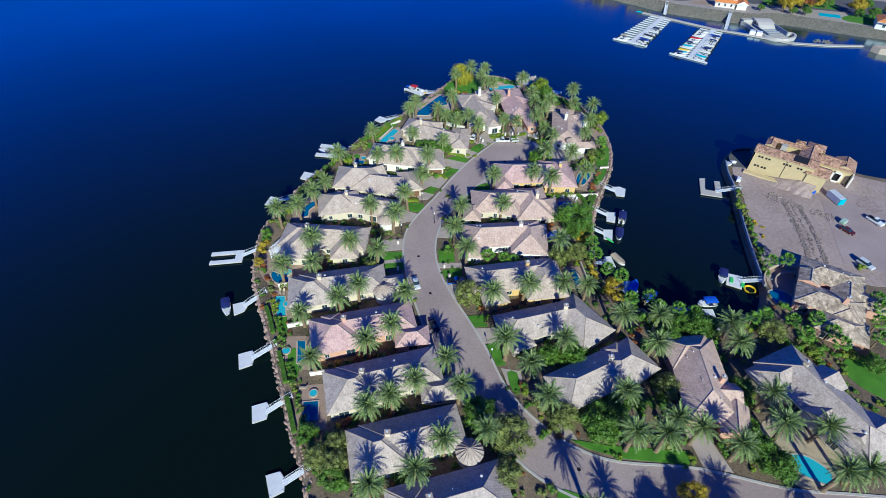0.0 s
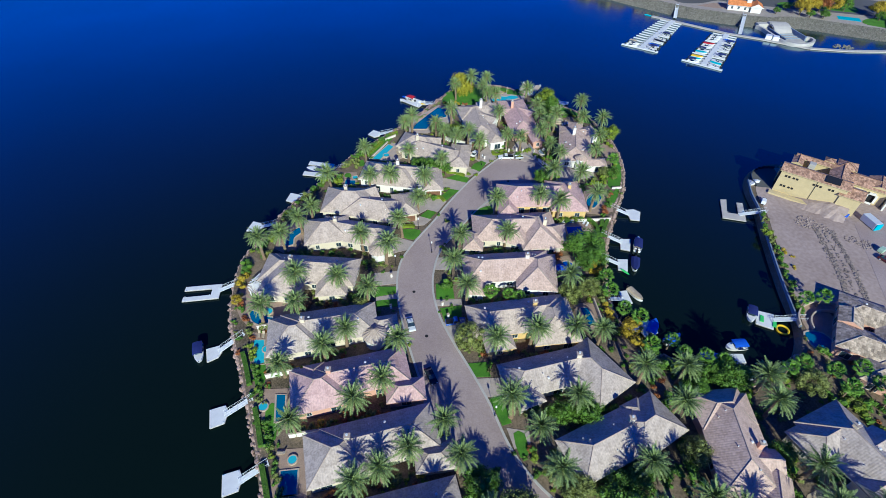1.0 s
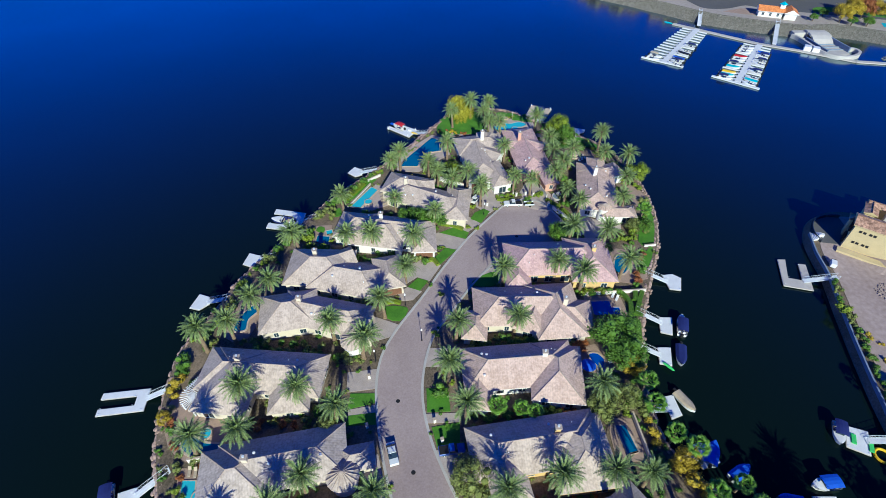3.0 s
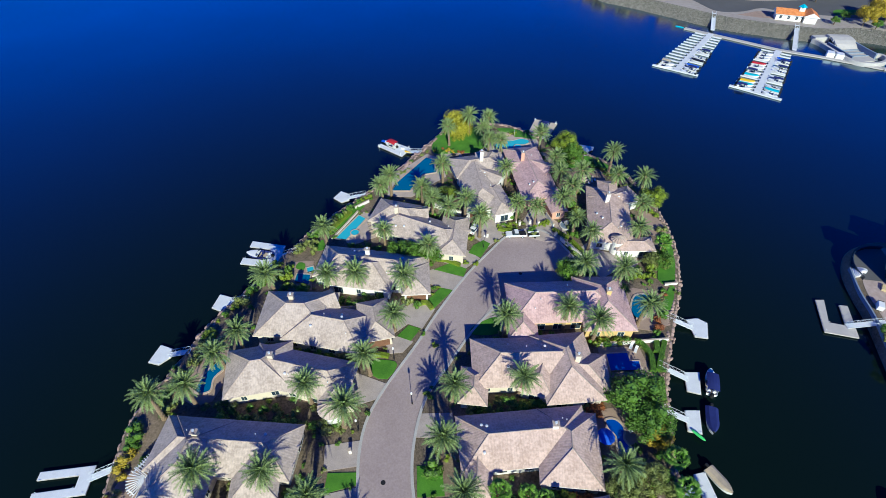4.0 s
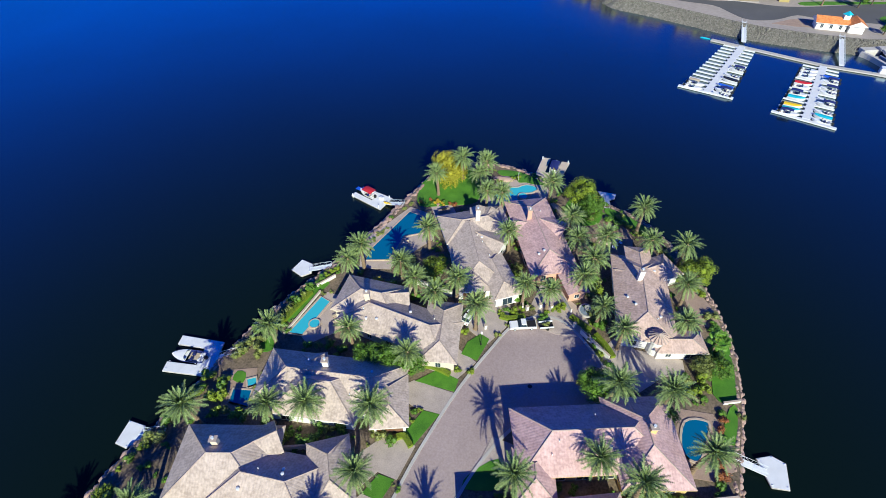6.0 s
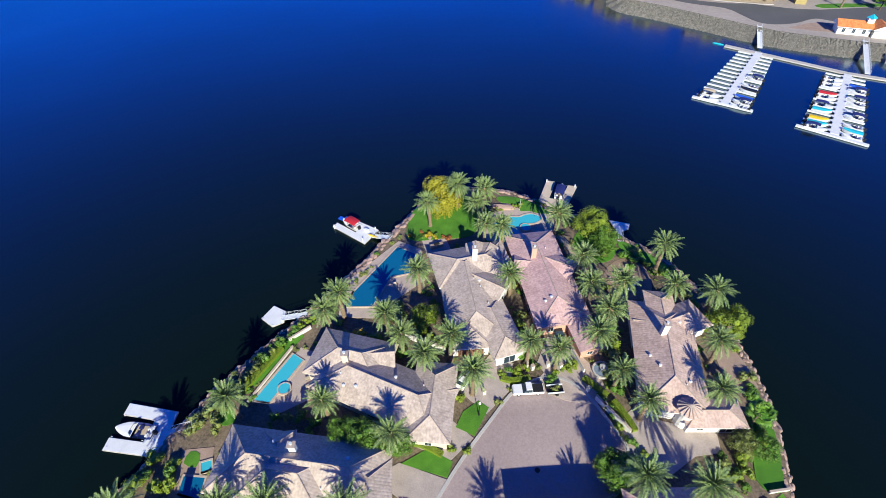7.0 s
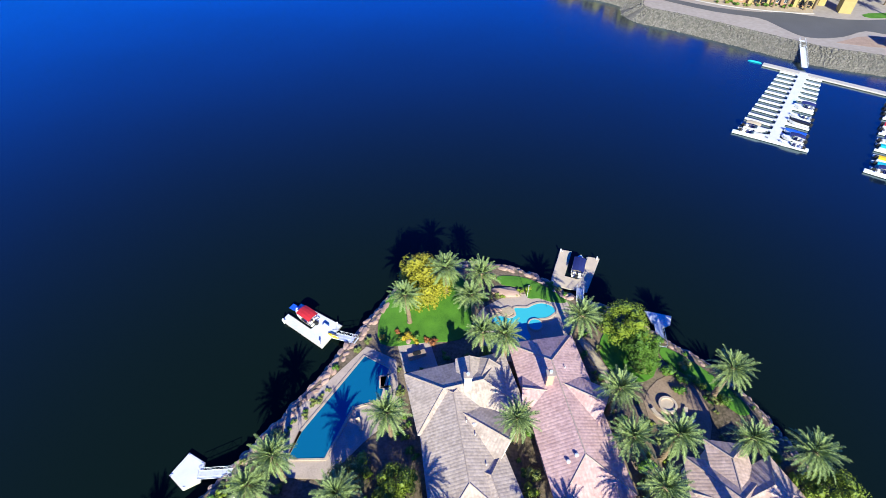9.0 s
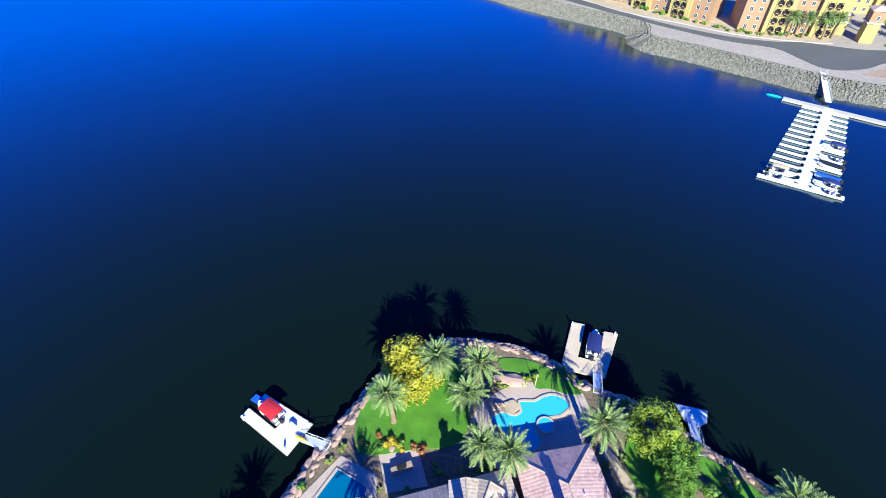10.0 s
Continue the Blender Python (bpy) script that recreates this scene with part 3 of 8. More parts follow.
ridge_house(-4, 180, [((-8.9, 180.3), (4.0, 174.2), 9.8, "hip", WH, "wwww"), ((-11.1, 184.2), (-6.6, 182.9), 9.4, "hip", WH + 0.1, "w-ww"), ((-6.2, 183.2), (-0.6, 183.6), 5.2, "gable", WH + 0.4, "----"), ((6.9, 178.4), (6.0, 170.8), 6.6, "hip", WH + 0.15, "-w-g")],
          R_TAN, M_WALL, TANH + " and a stepped plan", chimneys=[(-9.4, 181.7, 7.6)], seed=10, pitch=25)
ridge_house(14.5, 198, [((15.1, 192.5), (13.3, 206.2), 10.8, "hip", WH, "wwww"), ((11.8, 207.0), (18.2, 208.5), 9.8, "hip", WH + 0.1, "wwww"), ((16.2, 213.2), (16.2, 207.6), 3.6, "gable", WH + 1.0, "--w-"), ((19.5, 212.6), (17.4, 208.0), 3.6, "gable", WH + 0.9, "--w-"),
                      ((14.0, 203.4), (21.4, 198.6), 6.0, "gable", WH + 0.5, "-w--"), ((20.3, 186.8), (18.2, 193.8), 5.8, "hip", WH + 0.2, "-w-w"), ((13.6, 189.4), (13.4, 193.0), 7.2, "hip", WH - 0.1, "-w-g")],
          R_TAN, M_WALL_WHITE, TANH + " with many cross gables", chimneys=[(15.6, 207.4, 8.6)], seed=11, pitch=21)
ridge_house(31, 203, [((29.7, 211.8), (31.9, 196.2), 10.5, "hip", WH, "wwww"), ((29.6, 208.4), (37.0, 204.2), 5.2, "gable", WH + 0.7, "-w--"), ((30.0, 206.6), (24.4, 207.4), 4.0, "gable", WH + 0.35, "-w--"), ((35.0, 194.5), (36.9, 184.6), 4.0, "gable", 3.0, "-w-w"), ((27.4, 213.2), (31.0, 214.0), 4.8, "hip", WH + 0.05, "--w-")],
          R_ROSE, M_WALL_PINK, PINKH + " beside a kidney-shaped pool", chimneys=[(28.6, 208.0, 7.8)], seed=12, pitch=20.5)
ridge_house(50.5, 183.5, [((51.5, 189.6), (49.3, 177.3), 10.9, "hip", WH, "gwww"), ((52.8, 195.4), (52.0, 190.0), 4.8, "hip", WH + 0.5, "-www"), ((50.8, 189.2), (57.0, 191.6), 6.0, "hip", WH + 0.35, "-w--"), ((52.0, 171.6), (57.0, 171.5), 4.4, "hip", 2.9, "ww--")],
          R_PINK, M_WALL_WHITE, "one-storey villa with pale pink tile roof and white turret", chimneys=[(50.2, 186.6, 8.2)], turrets=[(50.0, 171.6, 1.45, 4.7, 16)], seed=13, pitch=21)
lake_villa(((41.4, 153.2), (41.4, 148.6)), 11.0, (25.1, 151.2), (39.0, 151.7), 11.6, None, [((21.7, 146.6), (21.6, 144.2), 5.8, "hip", 2.9, "ww-g")], R_ROSE, M_WALL_YELLOW, PINKH + " and golden yellow walls", chimneys=[(42.0, 151.2, 7.8)], seed=14)
lake_villa(((29.4, 135.8), (29.8, 131.2)), 11.2, (15.7, 134.7), (28.4, 135.0), 11.2, None, [((31.0, 132.6), (33.6, 132.4), 8.4, "hip", WH - 0.2, "-ww-"), ((10.0, 130.6), (9.7, 128.0), 5.0, "hip", 2.9, "ww-g"), ((24.4, 133.4), (23.4, 130.6), 7.0, "hip", WH, "-ww-")], R_PINK, M_WALL, "one-storey villa with pale pinkish tile hip roof", chimneys=[(31.4, 133.4, 8.0)], seed=15)
lake_villa(((27.2, 117.6), (26.9, 114.4)), 10.4, (11.9, 117.2), (26.0, 118.5), 10.2, (25.9, 120.6), [((9.8, 113.8), (9.5, 110.2), 4.8, "hip", 3.0, "ww-g")], R_PINK, M_WALL_WHITE, "one-storey villa with pale pinkish tile hip roof", chimneys=[(24.4, 118.6, 7.6)], seed=16)
lake_villa(((28.6, 99.8), (28.9, 97.2)), 11.2, (12.7, 98.7), (28.0, 101.2), 10.0, None, [((13.8, 96.2), (14.4, 93.0), 6.6, "hip", 3.1, "ww-g")], R_TAN, M_WALL_YELLOW, TANH.replace("cream", "golden"), chimneys=[(24.4, 101.4, 7.6)], seed=17)
lake_villa(((35.4, 84.9), (37.4, 82.0)), 10.8, (19.6, 81.6), (33.6, 85.4), 8.8, (35.0, 87.6), [((19.2, 79.6), (20.0, 77.6), 5.6, "hip", 3.1, "ww-g")], R_GREY, M_WALL, GREYH, chimneys=[(32.8, 85.6, 7.4)], seed=18)
lake_villa(((43.6, 69.0), (46.4, 70.7)), 10.0, (31.7, 64.0), (40.9, 68.5), 9.6, (43.6, 73.2), (), R_GREY, M_WALL, GREYH, chimneys=[(41.0, 69.6, 7.4)], seed=19)
house(63.1, 66.6, -4, [(0, 0, 22.5, 11.5, 90, "hip", WH, "wwww"), (-0.8, 7.4, 11.5, 8.0, 10, "hip", WH + 0.2, "-www"), (3.5, -4.5, 7.0, 5.0, 0, "gable", WH + 0.5, "-w--"), (4.6, -10.6, 7.5, 5.5, 75, "gable", 3.1, "gw--")], R_PINK, M_WALL_PINK, "one-storey villa with pale pinkish tile roof and coral walls", [(3.6, -1.8, 6.8)], seed=20)
house(90.0, 60.0, -66, [(0, 0, 29.0, 12.5, 0, "hip", WH, "wwww"), (-9.4, -3.6, 13.0, 8.5, 90, "hip", WH + 0.2, "w-ww"), (-4.0, 3.4, 7.0, 6.0, 90, "gable", WH + 0.9, "----"), (2.0, -3.0, 7.0, 4.6, 90, "gable", WH + 0.8, "----"), (9.2, 1.6, 9.0, 6.5, 90, "gable", WH + 0.7, "-w-w")], R_GREY, M_WALL, GREYH + " beside a freeform pool", [(-8.5, 1.6, 7.4)], seed=21)
house(109.0, 92.0, -32, [(-0.7, 9.6, 15.5, 8.4, 0, "hip", WH + 0.3, "wwww"), (-0.5, -2.1, 16.0, 8.6, 0, "hip", WH + 0.5, "wwww"), (2.9, -9.6, 11.5, 7.4, 0, "hip", WH, "wwww"), (3.6, 1.8, 19.0, 7.4, 90, "hip", WH + 0.2, "----"), (-6.2, 5.0, 5.0, 4.6, 90, "gable", WH + 0.9, "--ww"), (8.6, 4.6, 8.0, 6.0, 0, "gable", WH - 0.2, "-w--")], R_BROWN, M_WALL_PINK, "large villa with mottled brown tile hip roofs", [(2.2, -2.6, 7.8)], seed=22, pitch=22)


# ---- palms ----
def frond_mesh(name, length, sag, pairs, width):
    """One feather leaf along +x, arching over, leaflets on both sides in a shallow V."""
    bm = bmesh.new()
    rnd = random.Random(len(name) * 7 + int(sag * 100))

    def mid(t):
        return Vector((length * t * (1 - 0.12 * sag * t), 0, length * (0.22 * t - sag * t * t)))
    prev = None
    n = 8
    for i in range(n + 1):
        t = i / n
        p, w = mid(t), 0.07 * (1 - t) + 0.015
        cur = [bm.verts.new(p + Vector((0, s * w, -0.02))) for s in (-1, 1)]
        if prev:
            bm.faces.new((prev[0], cur[0], cur[1], prev[1]))
        prev = cur
    for i in range(pairs):
        t = 0.12 + 0.86 * i / (pairs - 1)
        p = mid(t)
        d = (mid(min(t + 0.05, 1)) - mid(t - 0.05)).normalized()
        ll = width * (0.45 + 1.1 * math.sin(math.pi * min(1, t * 0.9 + 0.08))) * rnd.uniform(0.85, 1.1)
        for s in (-1, 1):
            out = (d * 0.75 + Vector((0, s, 0.28)) * 0.8).normalized()
            tip = p + out * ll + Vector((0, 0, -0.12 * ll))
            twist = Vector((rnd.uniform(-0.2, 0.2), 0, rnd.uniform(-0.25, 0.25))) * ll
            q = [bm.verts.new(v) for v in (p - d * 0.035, p + d * 0.035, p + out * ll * 0.5 + d * 0.035, tip + twist)]
            bm.faces.new((q[0], q[1], q[2], q[3]) if s < 0 else (q[1], q[0], q[3], q[2]))
    return mesh_of(bm, name, M_FROND)


FRONDS = [frond_mesh("frond_%s" % k, ln, sag, 30, wd) for k, ln, sag, wd in (("upright", 2.8, 0.25, 0.29), ("middle", 3.35, 0.40, 0.34), ("spread", 3.5, 0.52, 0.36), ("hanging", 3.1, 0.7, 0.34))]


def frond_poses(seed, count=72):
    rnd = random.Random(seed)
    for i in range(count):
        t = (i + 0.5) / count
        az = i * 137.5 + rnd.uniform(-14, 14)
        elev = 78 - 106 * t ** 0.9 + rnd.uniform(-9, 9)
        kind = 0 if elev > 48 else 1 if elev > 18 else 2 if elev > -6 else 3
        s = rnd.uniform(0.82, 1.1)
        yield kind, pose(0, 0, 0.35 - 0.5 * t, 0, 0, az) @ pose(0.12, 0, 0, rnd.uniform(-25, 25), -elev, 0) @ Matrix.Scale(s, 4)


def palm_trunk(height, lean, seed):
    bm = bmesh.new()
    rnd = random.Random(seed)
    rings = []
    n = 18
    for i in range(n + 1):
        t = i / n
        r = 0.40 - 0.10 * t + (0.16 * (1 - t * 8) if t < 0.125 else 0) + (0.07 if i % 2 else 0) + (0.17 * max(0, t - 0.9) / 0.1)
        o = Vector((lean * t * t, 0, height * t - 0.25 * (1 - t)))
        rings.append([bm.verts.new(o + Vector((r * math.cos(k * math.pi / 4.5 + i * 0.35), r * math.sin(k * math.pi / 4.5 + i * 0.35), 0)) * rnd.uniform(0.99, 1.01)) for k in range(9)])
    for a, b_ in zip(rings, rings[1:]):
        for k in range(9):
            bm.faces.new((a[k], a[(k + 1) % 9], b_[(k + 1) % 9], b_[k]))
    bm.faces.new(rings[-1])
    return mesh_of(bm, "trunk", M_TRUNK)


def heart_mesh():
    """The swollen crown shaft with cut leaf bases and a few dry bracts."""
    bm = turned([(0.36, -0.9), (0.56, -0.55), (0.6, -0.1), (0.42, 0.3), (0.15, 0.6)], 10)
    for k in range(14):
        t0 = k * 2.4
        tube(bm, (0.45 * math.cos(t0), 0.45 * math.sin(t0), -0.7 + 0.06 * k), (0.75 * math.cos(t0), 0.75 * math.sin(t0), -0.45 + 0.06 * k), 0.06, 4, 0.03)
    return mesh_of(bm, "crown", M_TRUNK)


def joined_crown(seed):
    bm = bmesh.new()
    for kind, m in frond_poses(seed):
        n0 = len(bm.verts)
        bm.from_mesh(FRONDS[kind])
        bm.verts.ensure_lookup_table()
        for v in bm.verts[n0:]:
            v.co = m @ v.co
    return mesh_of(bm, "crown", M_FROND)


PALM_H = 7.2
PALM_LABEL = "tall date palm with grey-green feather fronds and rough trunk"
TRUNKS = [palm_trunk(PALM_H, l, 3 + i) for i, l in enumerate((0.15, 0.5, 0.9))]
HEART = heart_mesh()
CROWNS = [joined_crown(s) for s in (1, 2, 3)]
GROUP_P = "date palms on the peninsula"


def palm_proto(i, split):
    p = thing("date_palm", 0, 0, -400, 0, PALM_LABEL, "palm tree", GROUP_P)
    part("trunk", TRUNKS[i], None, p)
    top = pose((0.15, 0.5, 0.9)[i], 0, PALM_H)
    if split:
        c = part("crown", HEART, None, p, at=top)
        for kind, m in frond_poses(i + 1):
            part("frond", FRONDS[kind], None, c, at=m)
    else:
        part("crown", CROWNS[i], None, p, at=top)
    return p


def plant(protos, spots, seed, top, scale=(0.92, 1.12)):
    """Sets the palms so that their crowns stand over the spots."""
    rnd = random.Random(seed)
    used = set()
    for x, y in spots:
        i = rnd.randrange(len(protos))
        s, a = rnd.uniform(*scale), rnd.uniform(0, 360)
        ln = (0.15, 0.5, 0.9)[i] * s
        m = pose(x - ln * math.cos(radians(a)), y - ln * math.sin(radians(a)), G - 0.02, 0, 0, a)
        if i in used:
            ob = copy_thing(protos[i], m)
        else:
            ob, _ = protos[i], used.add(i)
            ob.matrix_basis = m
        ob.scale = (s, s, s)


TIP_PALMS = [(5.1, 224.9), (12.6, 230.6), (17, 225), (19.2, 229.4), (18.6, 216.6), (22.2, 215.6), (3.3, 202), (35.7, 218.8), (38.7, 205.2), (38.6, 197.7), (45, 197.6), (56.9, 208), (55.7, 197.2), (62.7, 194.8), (40.6, 190.6), (22.6, 201), (-12.2, 195.8), (-14.8, 192.3), (-2.6, 190.8), (0.6, 186.2), (10, 185.4), (5, 181.6), (13.6, 177.7), (-12.2, 173.2), (-0.2, 166.9), (24.6, 184.3), (29.6, 182.6), (59.1, 183.5), (55.6, 173.8), (37.4, 185.7), (40, 177.9), (42.6, 172.1)]
MID_PALMS = [(-38.8, 156), (-41, 140.1), (-43.8, 134), (-24.3, 156.4), (-17.4, 156.3), (-5.9, 155.4), (-28.2, 173.6), (-7.5, 144.5), (-13.1, 134.1), (-23.9, 127), (31.8, 146.1), (17.6, 143.5), (37.4, 142), (47.1, 157.7), (38, 159.2), (50.2, 146.8)]
SOUTH_PALMS = [(-39.4, 110.1), (-28, 110.1), (-19.2, 105.8), (-45.8, 99.5), (-37.4, 101), (-23.2, 92.2), (-27.8, 87), (-37.3, 82.6), (-10.2, 89.3), (-53.4, 124.6), (-47.2, 126.6), (-15.2, 122.1), (5.8, 126.6), (3.5, 115.7), (6.9, 106.2), (19.6, 128.3), (35.1, 110.9), (23.7, 92.4), (13.6, 89.7), (33.4, 93.1), (40.1, 93.1), (47.1, 82.2), (-14.2, 39), (-5.2, 41.8), (0.4, 48.4), (-16.5, 56), (-11.7, 58.8), (-6.2, 62.8), (1, 68.7), (4.5, 61.1), (-18.8, 73.4), (-13, 78.4), (-31.7, 68.7), (9.7, 51)]
EAST_PALMS = [(15.7, 73.8), (21.2, 67.3), (23.9, 58.4), (30.5, 74.8), (42.1, 60), (41.3, 50), (47.8, 49.6), (51.4, 53.2), (56.2, 51.4), (63.1, 47.7), (53.2, 73.3), (56.6, 82.2), (73.4, 73.5), (73.9, 79.6), (74.2, 52.2), (75.2, 59.6), (83.6, 51.6), (81.7, 42), (86.6, 42.6)]
ROAD_PALMS = [(29.5, 34), (37, 27), (62, 27), (78, 25)]
plant([palm_proto(i, True) for i in range(3)], TIP_PALMS, 5, PALM_H)
plant([palm_proto(i, False) for i in range(3)], MID_PALMS + SOUTH_PALMS, 6, PALM_H, (1.0, 1.18))
plant([palm_proto(i, False) for i in range(3)], EAST_PALMS + ROAD_PALMS, 7, PALM_H, (1.08, 1.25))


# ---- lawns, drives, patios and pools ----
PAVED = []


def slab(name, pts, top, material, label, category, smooth=0, depth=0.35, kind="structure"):
    pts = spline(pts, smooth, True) if smooth else pts
    PAVED.append(pts)
    return sheet(name, prism(pts, top - depth, top), material, label, category, kind)


DRIVE_LABEL = "pale paved driveway between house and street"
for pts in ([(-18, 108.9), (-11.9, 110.2), (-11.6, 108.6), (-18, 105.6)], [(-19.5, 118), (-12.6, 119), (-12.5, 114), (-19, 113)], [(-15.5, 134.2), (-8.4, 131.4), (-10.6, 127.8), (-15.6, 126)],
            [(-9.6, 142), (-7.2, 143.8), (-3.4, 142.3), (-5.6, 139.4), (-9, 139)], [(-8.4, 150.6), (-3.4, 154.4), (1.6, 151.9), (-1.4, 146), (-4.8, 147.4), (-8, 144.5)], [(-1.6, 163.8), (0.8, 165.2), (9, 162.2), (6.3, 157.8), (1, 159.5), (-1, 161)], [(4.4, 172.4), (8.4, 173.8), (13.4, 169.2), (9.2, 165.2), (3.4, 167.9)],
            [(17.5, 186), (22, 184), (20.4, 178), (16, 173.6), (11.5, 178)], [(29.5, 190), (33, 189.5), (34.6, 178.4), (28, 180.8), (26.5, 184)], [(40.2, 172.5), (43.6, 175.4), (46.5, 171.8), (55.4, 169.2), (54.8, 165.9), (50.3, 165.4), (44.6, 162), (39.4, 166.4), (38.4, 169)],
            [(15.5, 153.5), (20, 151.6), (21, 146.8), (16.3, 144.6), (11.6, 146.8)], [(-1.5, 124.6), (5.5, 124.8), (6, 119.4), (-2, 119.6)], [(-1.9, 108), (5.8, 108.3), (5.8, 106.2), (-1.1, 105.9)],
            [(0.5, 100.2), (8, 99.8), (9.5, 94), (3.6, 94)], [(8.5, 83.2), (15, 83.6), (17, 78.6), (11, 78.4)], [(15, 70.8), (20, 70), (20, 67), (16.3, 66)], [(25.5, 56.4), (28.5, 58), (31.2, 51.4), (28.5, 52.2)],
            [(55.8, 55), (60.5, 54.6), (63.5, 45), (57.4, 46.2)], [(-8.4, 91.0), (-10.8, 99.4), (-14.5, 98.0), (-12, 91.6)], [(-2.4, 76), (-8, 76.4), (-8, 82), (-4.5, 82.6)], [(5.6, 60.6), (0, 62), (-2, 68), (1.6, 69)]):
    slab("driveway", pts, G + 0.05, M_DRIVE, DRIVE_LABEL, "driveway")

GRASS_LABEL = "bright green closely mown lawn"
for pts, sm in (([(-18.1, 112.7), (-12.6, 112.8), (-12.6, 110.5), (-18.3, 109.0)], 0), ([(-17.9, 107.5), (-12.2, 108.3), (-11.9, 105.6), (-18.1, 105.3)], 0), 
                ([(-12.4, 137.1), (-8.4, 137.3), (-6.6, 136.2), (-8.6, 132.6), (-12.2, 133.8)], 2), ([(-7.1, 143.9), (-4.6, 147.0), (-1.8, 146.0), (-4.0, 142.5)], 0), ([(1.1, 165.0), (5.6, 167.5), (9.7, 165.2), (8.8, 162.6)], 0), ([(10.4, 171.2), (11.8, 174.1), (14.7, 176.2), (16.5, 174.8), (13.6, 169.6)], 0),
                ([(-1.2, 153.6), (0.5, 155.6), (2.8, 158.7), (5.9, 157.9), (1.0, 151.7)], 0), ([(10.8, 146.7), (16.3, 149.4), (16.4, 144.6), (10.2, 144.4)], 3), ([(-1.5, 114.0), (3.2, 114.1), (3.8, 108.6), (-1.2, 108.4)], 0), ([(-0.2, 105.0), (5.7, 106.1), (5.6, 100.6), (1, 100.8)], 0),
                ([(6.6, 87.4), (11.5, 88.0), (12.3, 83.9), (8.6, 83.7)], 0), ([(11.6, 77.8), (14.6, 79.0), (16.3, 72.0), (14.1, 71.3)], 0), ([(16.4, 69.5), (18.9, 69.5), (19.2, 64.7), (17.4, 64.2)], 2), ([(29.2, 52.3), (37.8, 50.8), (55.5, 49.6), (54.5, 46.6), (40.4, 47.9), (32.5, 50.2)], 0),
                ([(0.6, 228.6), (4, 233), (9, 235.6), (15, 236), (18.2, 229.6), (16.2, 220.9), (9, 219.6), (0.4, 219.6)], 4), ([(65.4, 177), (66, 171.8), (62.9, 161.0), (60.2, 159.4), (58.6, 161.6), (60.4, 166.4), (62.2, 171.4)], 2), ([(-29.4, 182.0), (-21.6, 192.8), (-19.9, 191.2), (-27.0, 179.8)], 0), ([(-30.9, 175.5), (-29.8, 176.4), (-28.8, 172.9), (-31.2, 172.2), (-32.6, 173.0)], 2), ([(-35.3, 165.7), (-34.8, 167.7), (-33.0, 167.2), (-33.0, 165.0)], 2), ([(23.4, 235.4), (28, 235.2), (32.4, 232.8), (36.4, 228.6), (33.6, 228.4), (31.1, 229.4), (28.8, 229.6), (28.2, 232.2), (24.2, 233.2)], 3),
                ([(40.2, 218), (43.5, 222.5), (48, 220.8), (50, 216.9), (48, 211.6), (43, 210.6), (40.6, 213.6)], 3), ([(52, 217.5), (58, 212), (61.8, 205.5), (59.6, 204.5), (55.4, 210), (50.8, 215)], 3), ([(60.6, 158.6), (62, 158.4), (58.6, 151.5), (57, 153)], 2), ([(26, 41.2), (34, 37.6), (30, 35.5), (24.5, 38.6)], 3), ([(-46.5, 88), (-44, 81), (-42, 82), (-44, 89)], 2), ([(-40, 75), (-38, 67), (-36, 68), (-37.5, 76)], 2), ([(102, 71), (107, 74.6), (119, 68), (116, 60), (106, 64)], 3)):
    slab("lawn", pts, G + 0.09, M_GRASS, GRASS_LABEL, "lawn", sm)

for pts, sm in (([(-14, 205), (-2, 219), (3.5, 216), (4.5, 206), (-1, 201), (-6, 195.5), (-13.5, 196)], 0), ([(17.5, 224), (23, 229.4), (30, 230.8), (36.4, 228.4), (36, 222), (30, 216), (22, 215.5)], 2), ([(3.5, 219.5), (9.5, 219.6), (11, 214.2), (5, 213.4)], 0),
                ([(-25.5, 178.5), (-20, 188.5), (-15, 186.5), (-14.5, 178), (-22, 174)], 0), ([(45, 207), (50.5, 211.8), (55, 208), (53.5, 200.5), (47, 200)], 3), ([(46, 157), (57, 157.4), (57, 147), (48, 146)], 2), ([(38.5, 141), (48, 140.6), (49, 133), (38.6, 132.8)], 0), ([(34, 125), (43, 125.2), (43, 118.6), (34, 118.6)], 2), ([(36.6, 107.2), (42.4, 107), (43.6, 98), (36.6, 98)], 0),
                ([(-36, 168), (-31, 168.4), (-29.6, 158), (-36, 158)], 0), ([(-50, 139), (-43, 139.6), (-44.6, 127.4), (-51, 128)], 2), ([(-56, 113), (-49, 113), (-47.6, 106.6), (-40, 107), (-40.5, 99), (-48, 97.5), (-53.5, 101), (-56.4, 107)], 2), ([(-49.6, 96.6), (-42.8, 96.2), (-41, 85.6), (-46.6, 84.8)], 0), ([(-43, 80), (-33.5, 80.4), (-32.2, 70), (-39.5, 70)], 0), ([(-35, 65.5), (-27.6, 66), (-26.6, 54), (-34.4, 53.6)], 0), 
                ([(61.5, 187), (65.2, 188), (66.6, 178), (62, 178)], 2), ([(97.6, 104), (104, 108), (107, 94), (97.8, 89), (96.6, 96)], 3), ([(26, 178), (29, 183.5), (35, 186), (38.5, 178.5), (36, 175)], 2)):
    pale = pts[0][1] > 170 and pts[0][0] < 40
    sandy = pts[0][1] > 200 and pts[0][0] > 40
    slab("patio", pts, G + 0.03, M_PATIO_BROWN if sandy else M_PATIO_PALE if pale else M_PATIO, "sandy brown stone patio round a fire pit" if sandy else "pale pinkish stone patio" if pale else "weathered pinkish stone patio", "patio", sm)

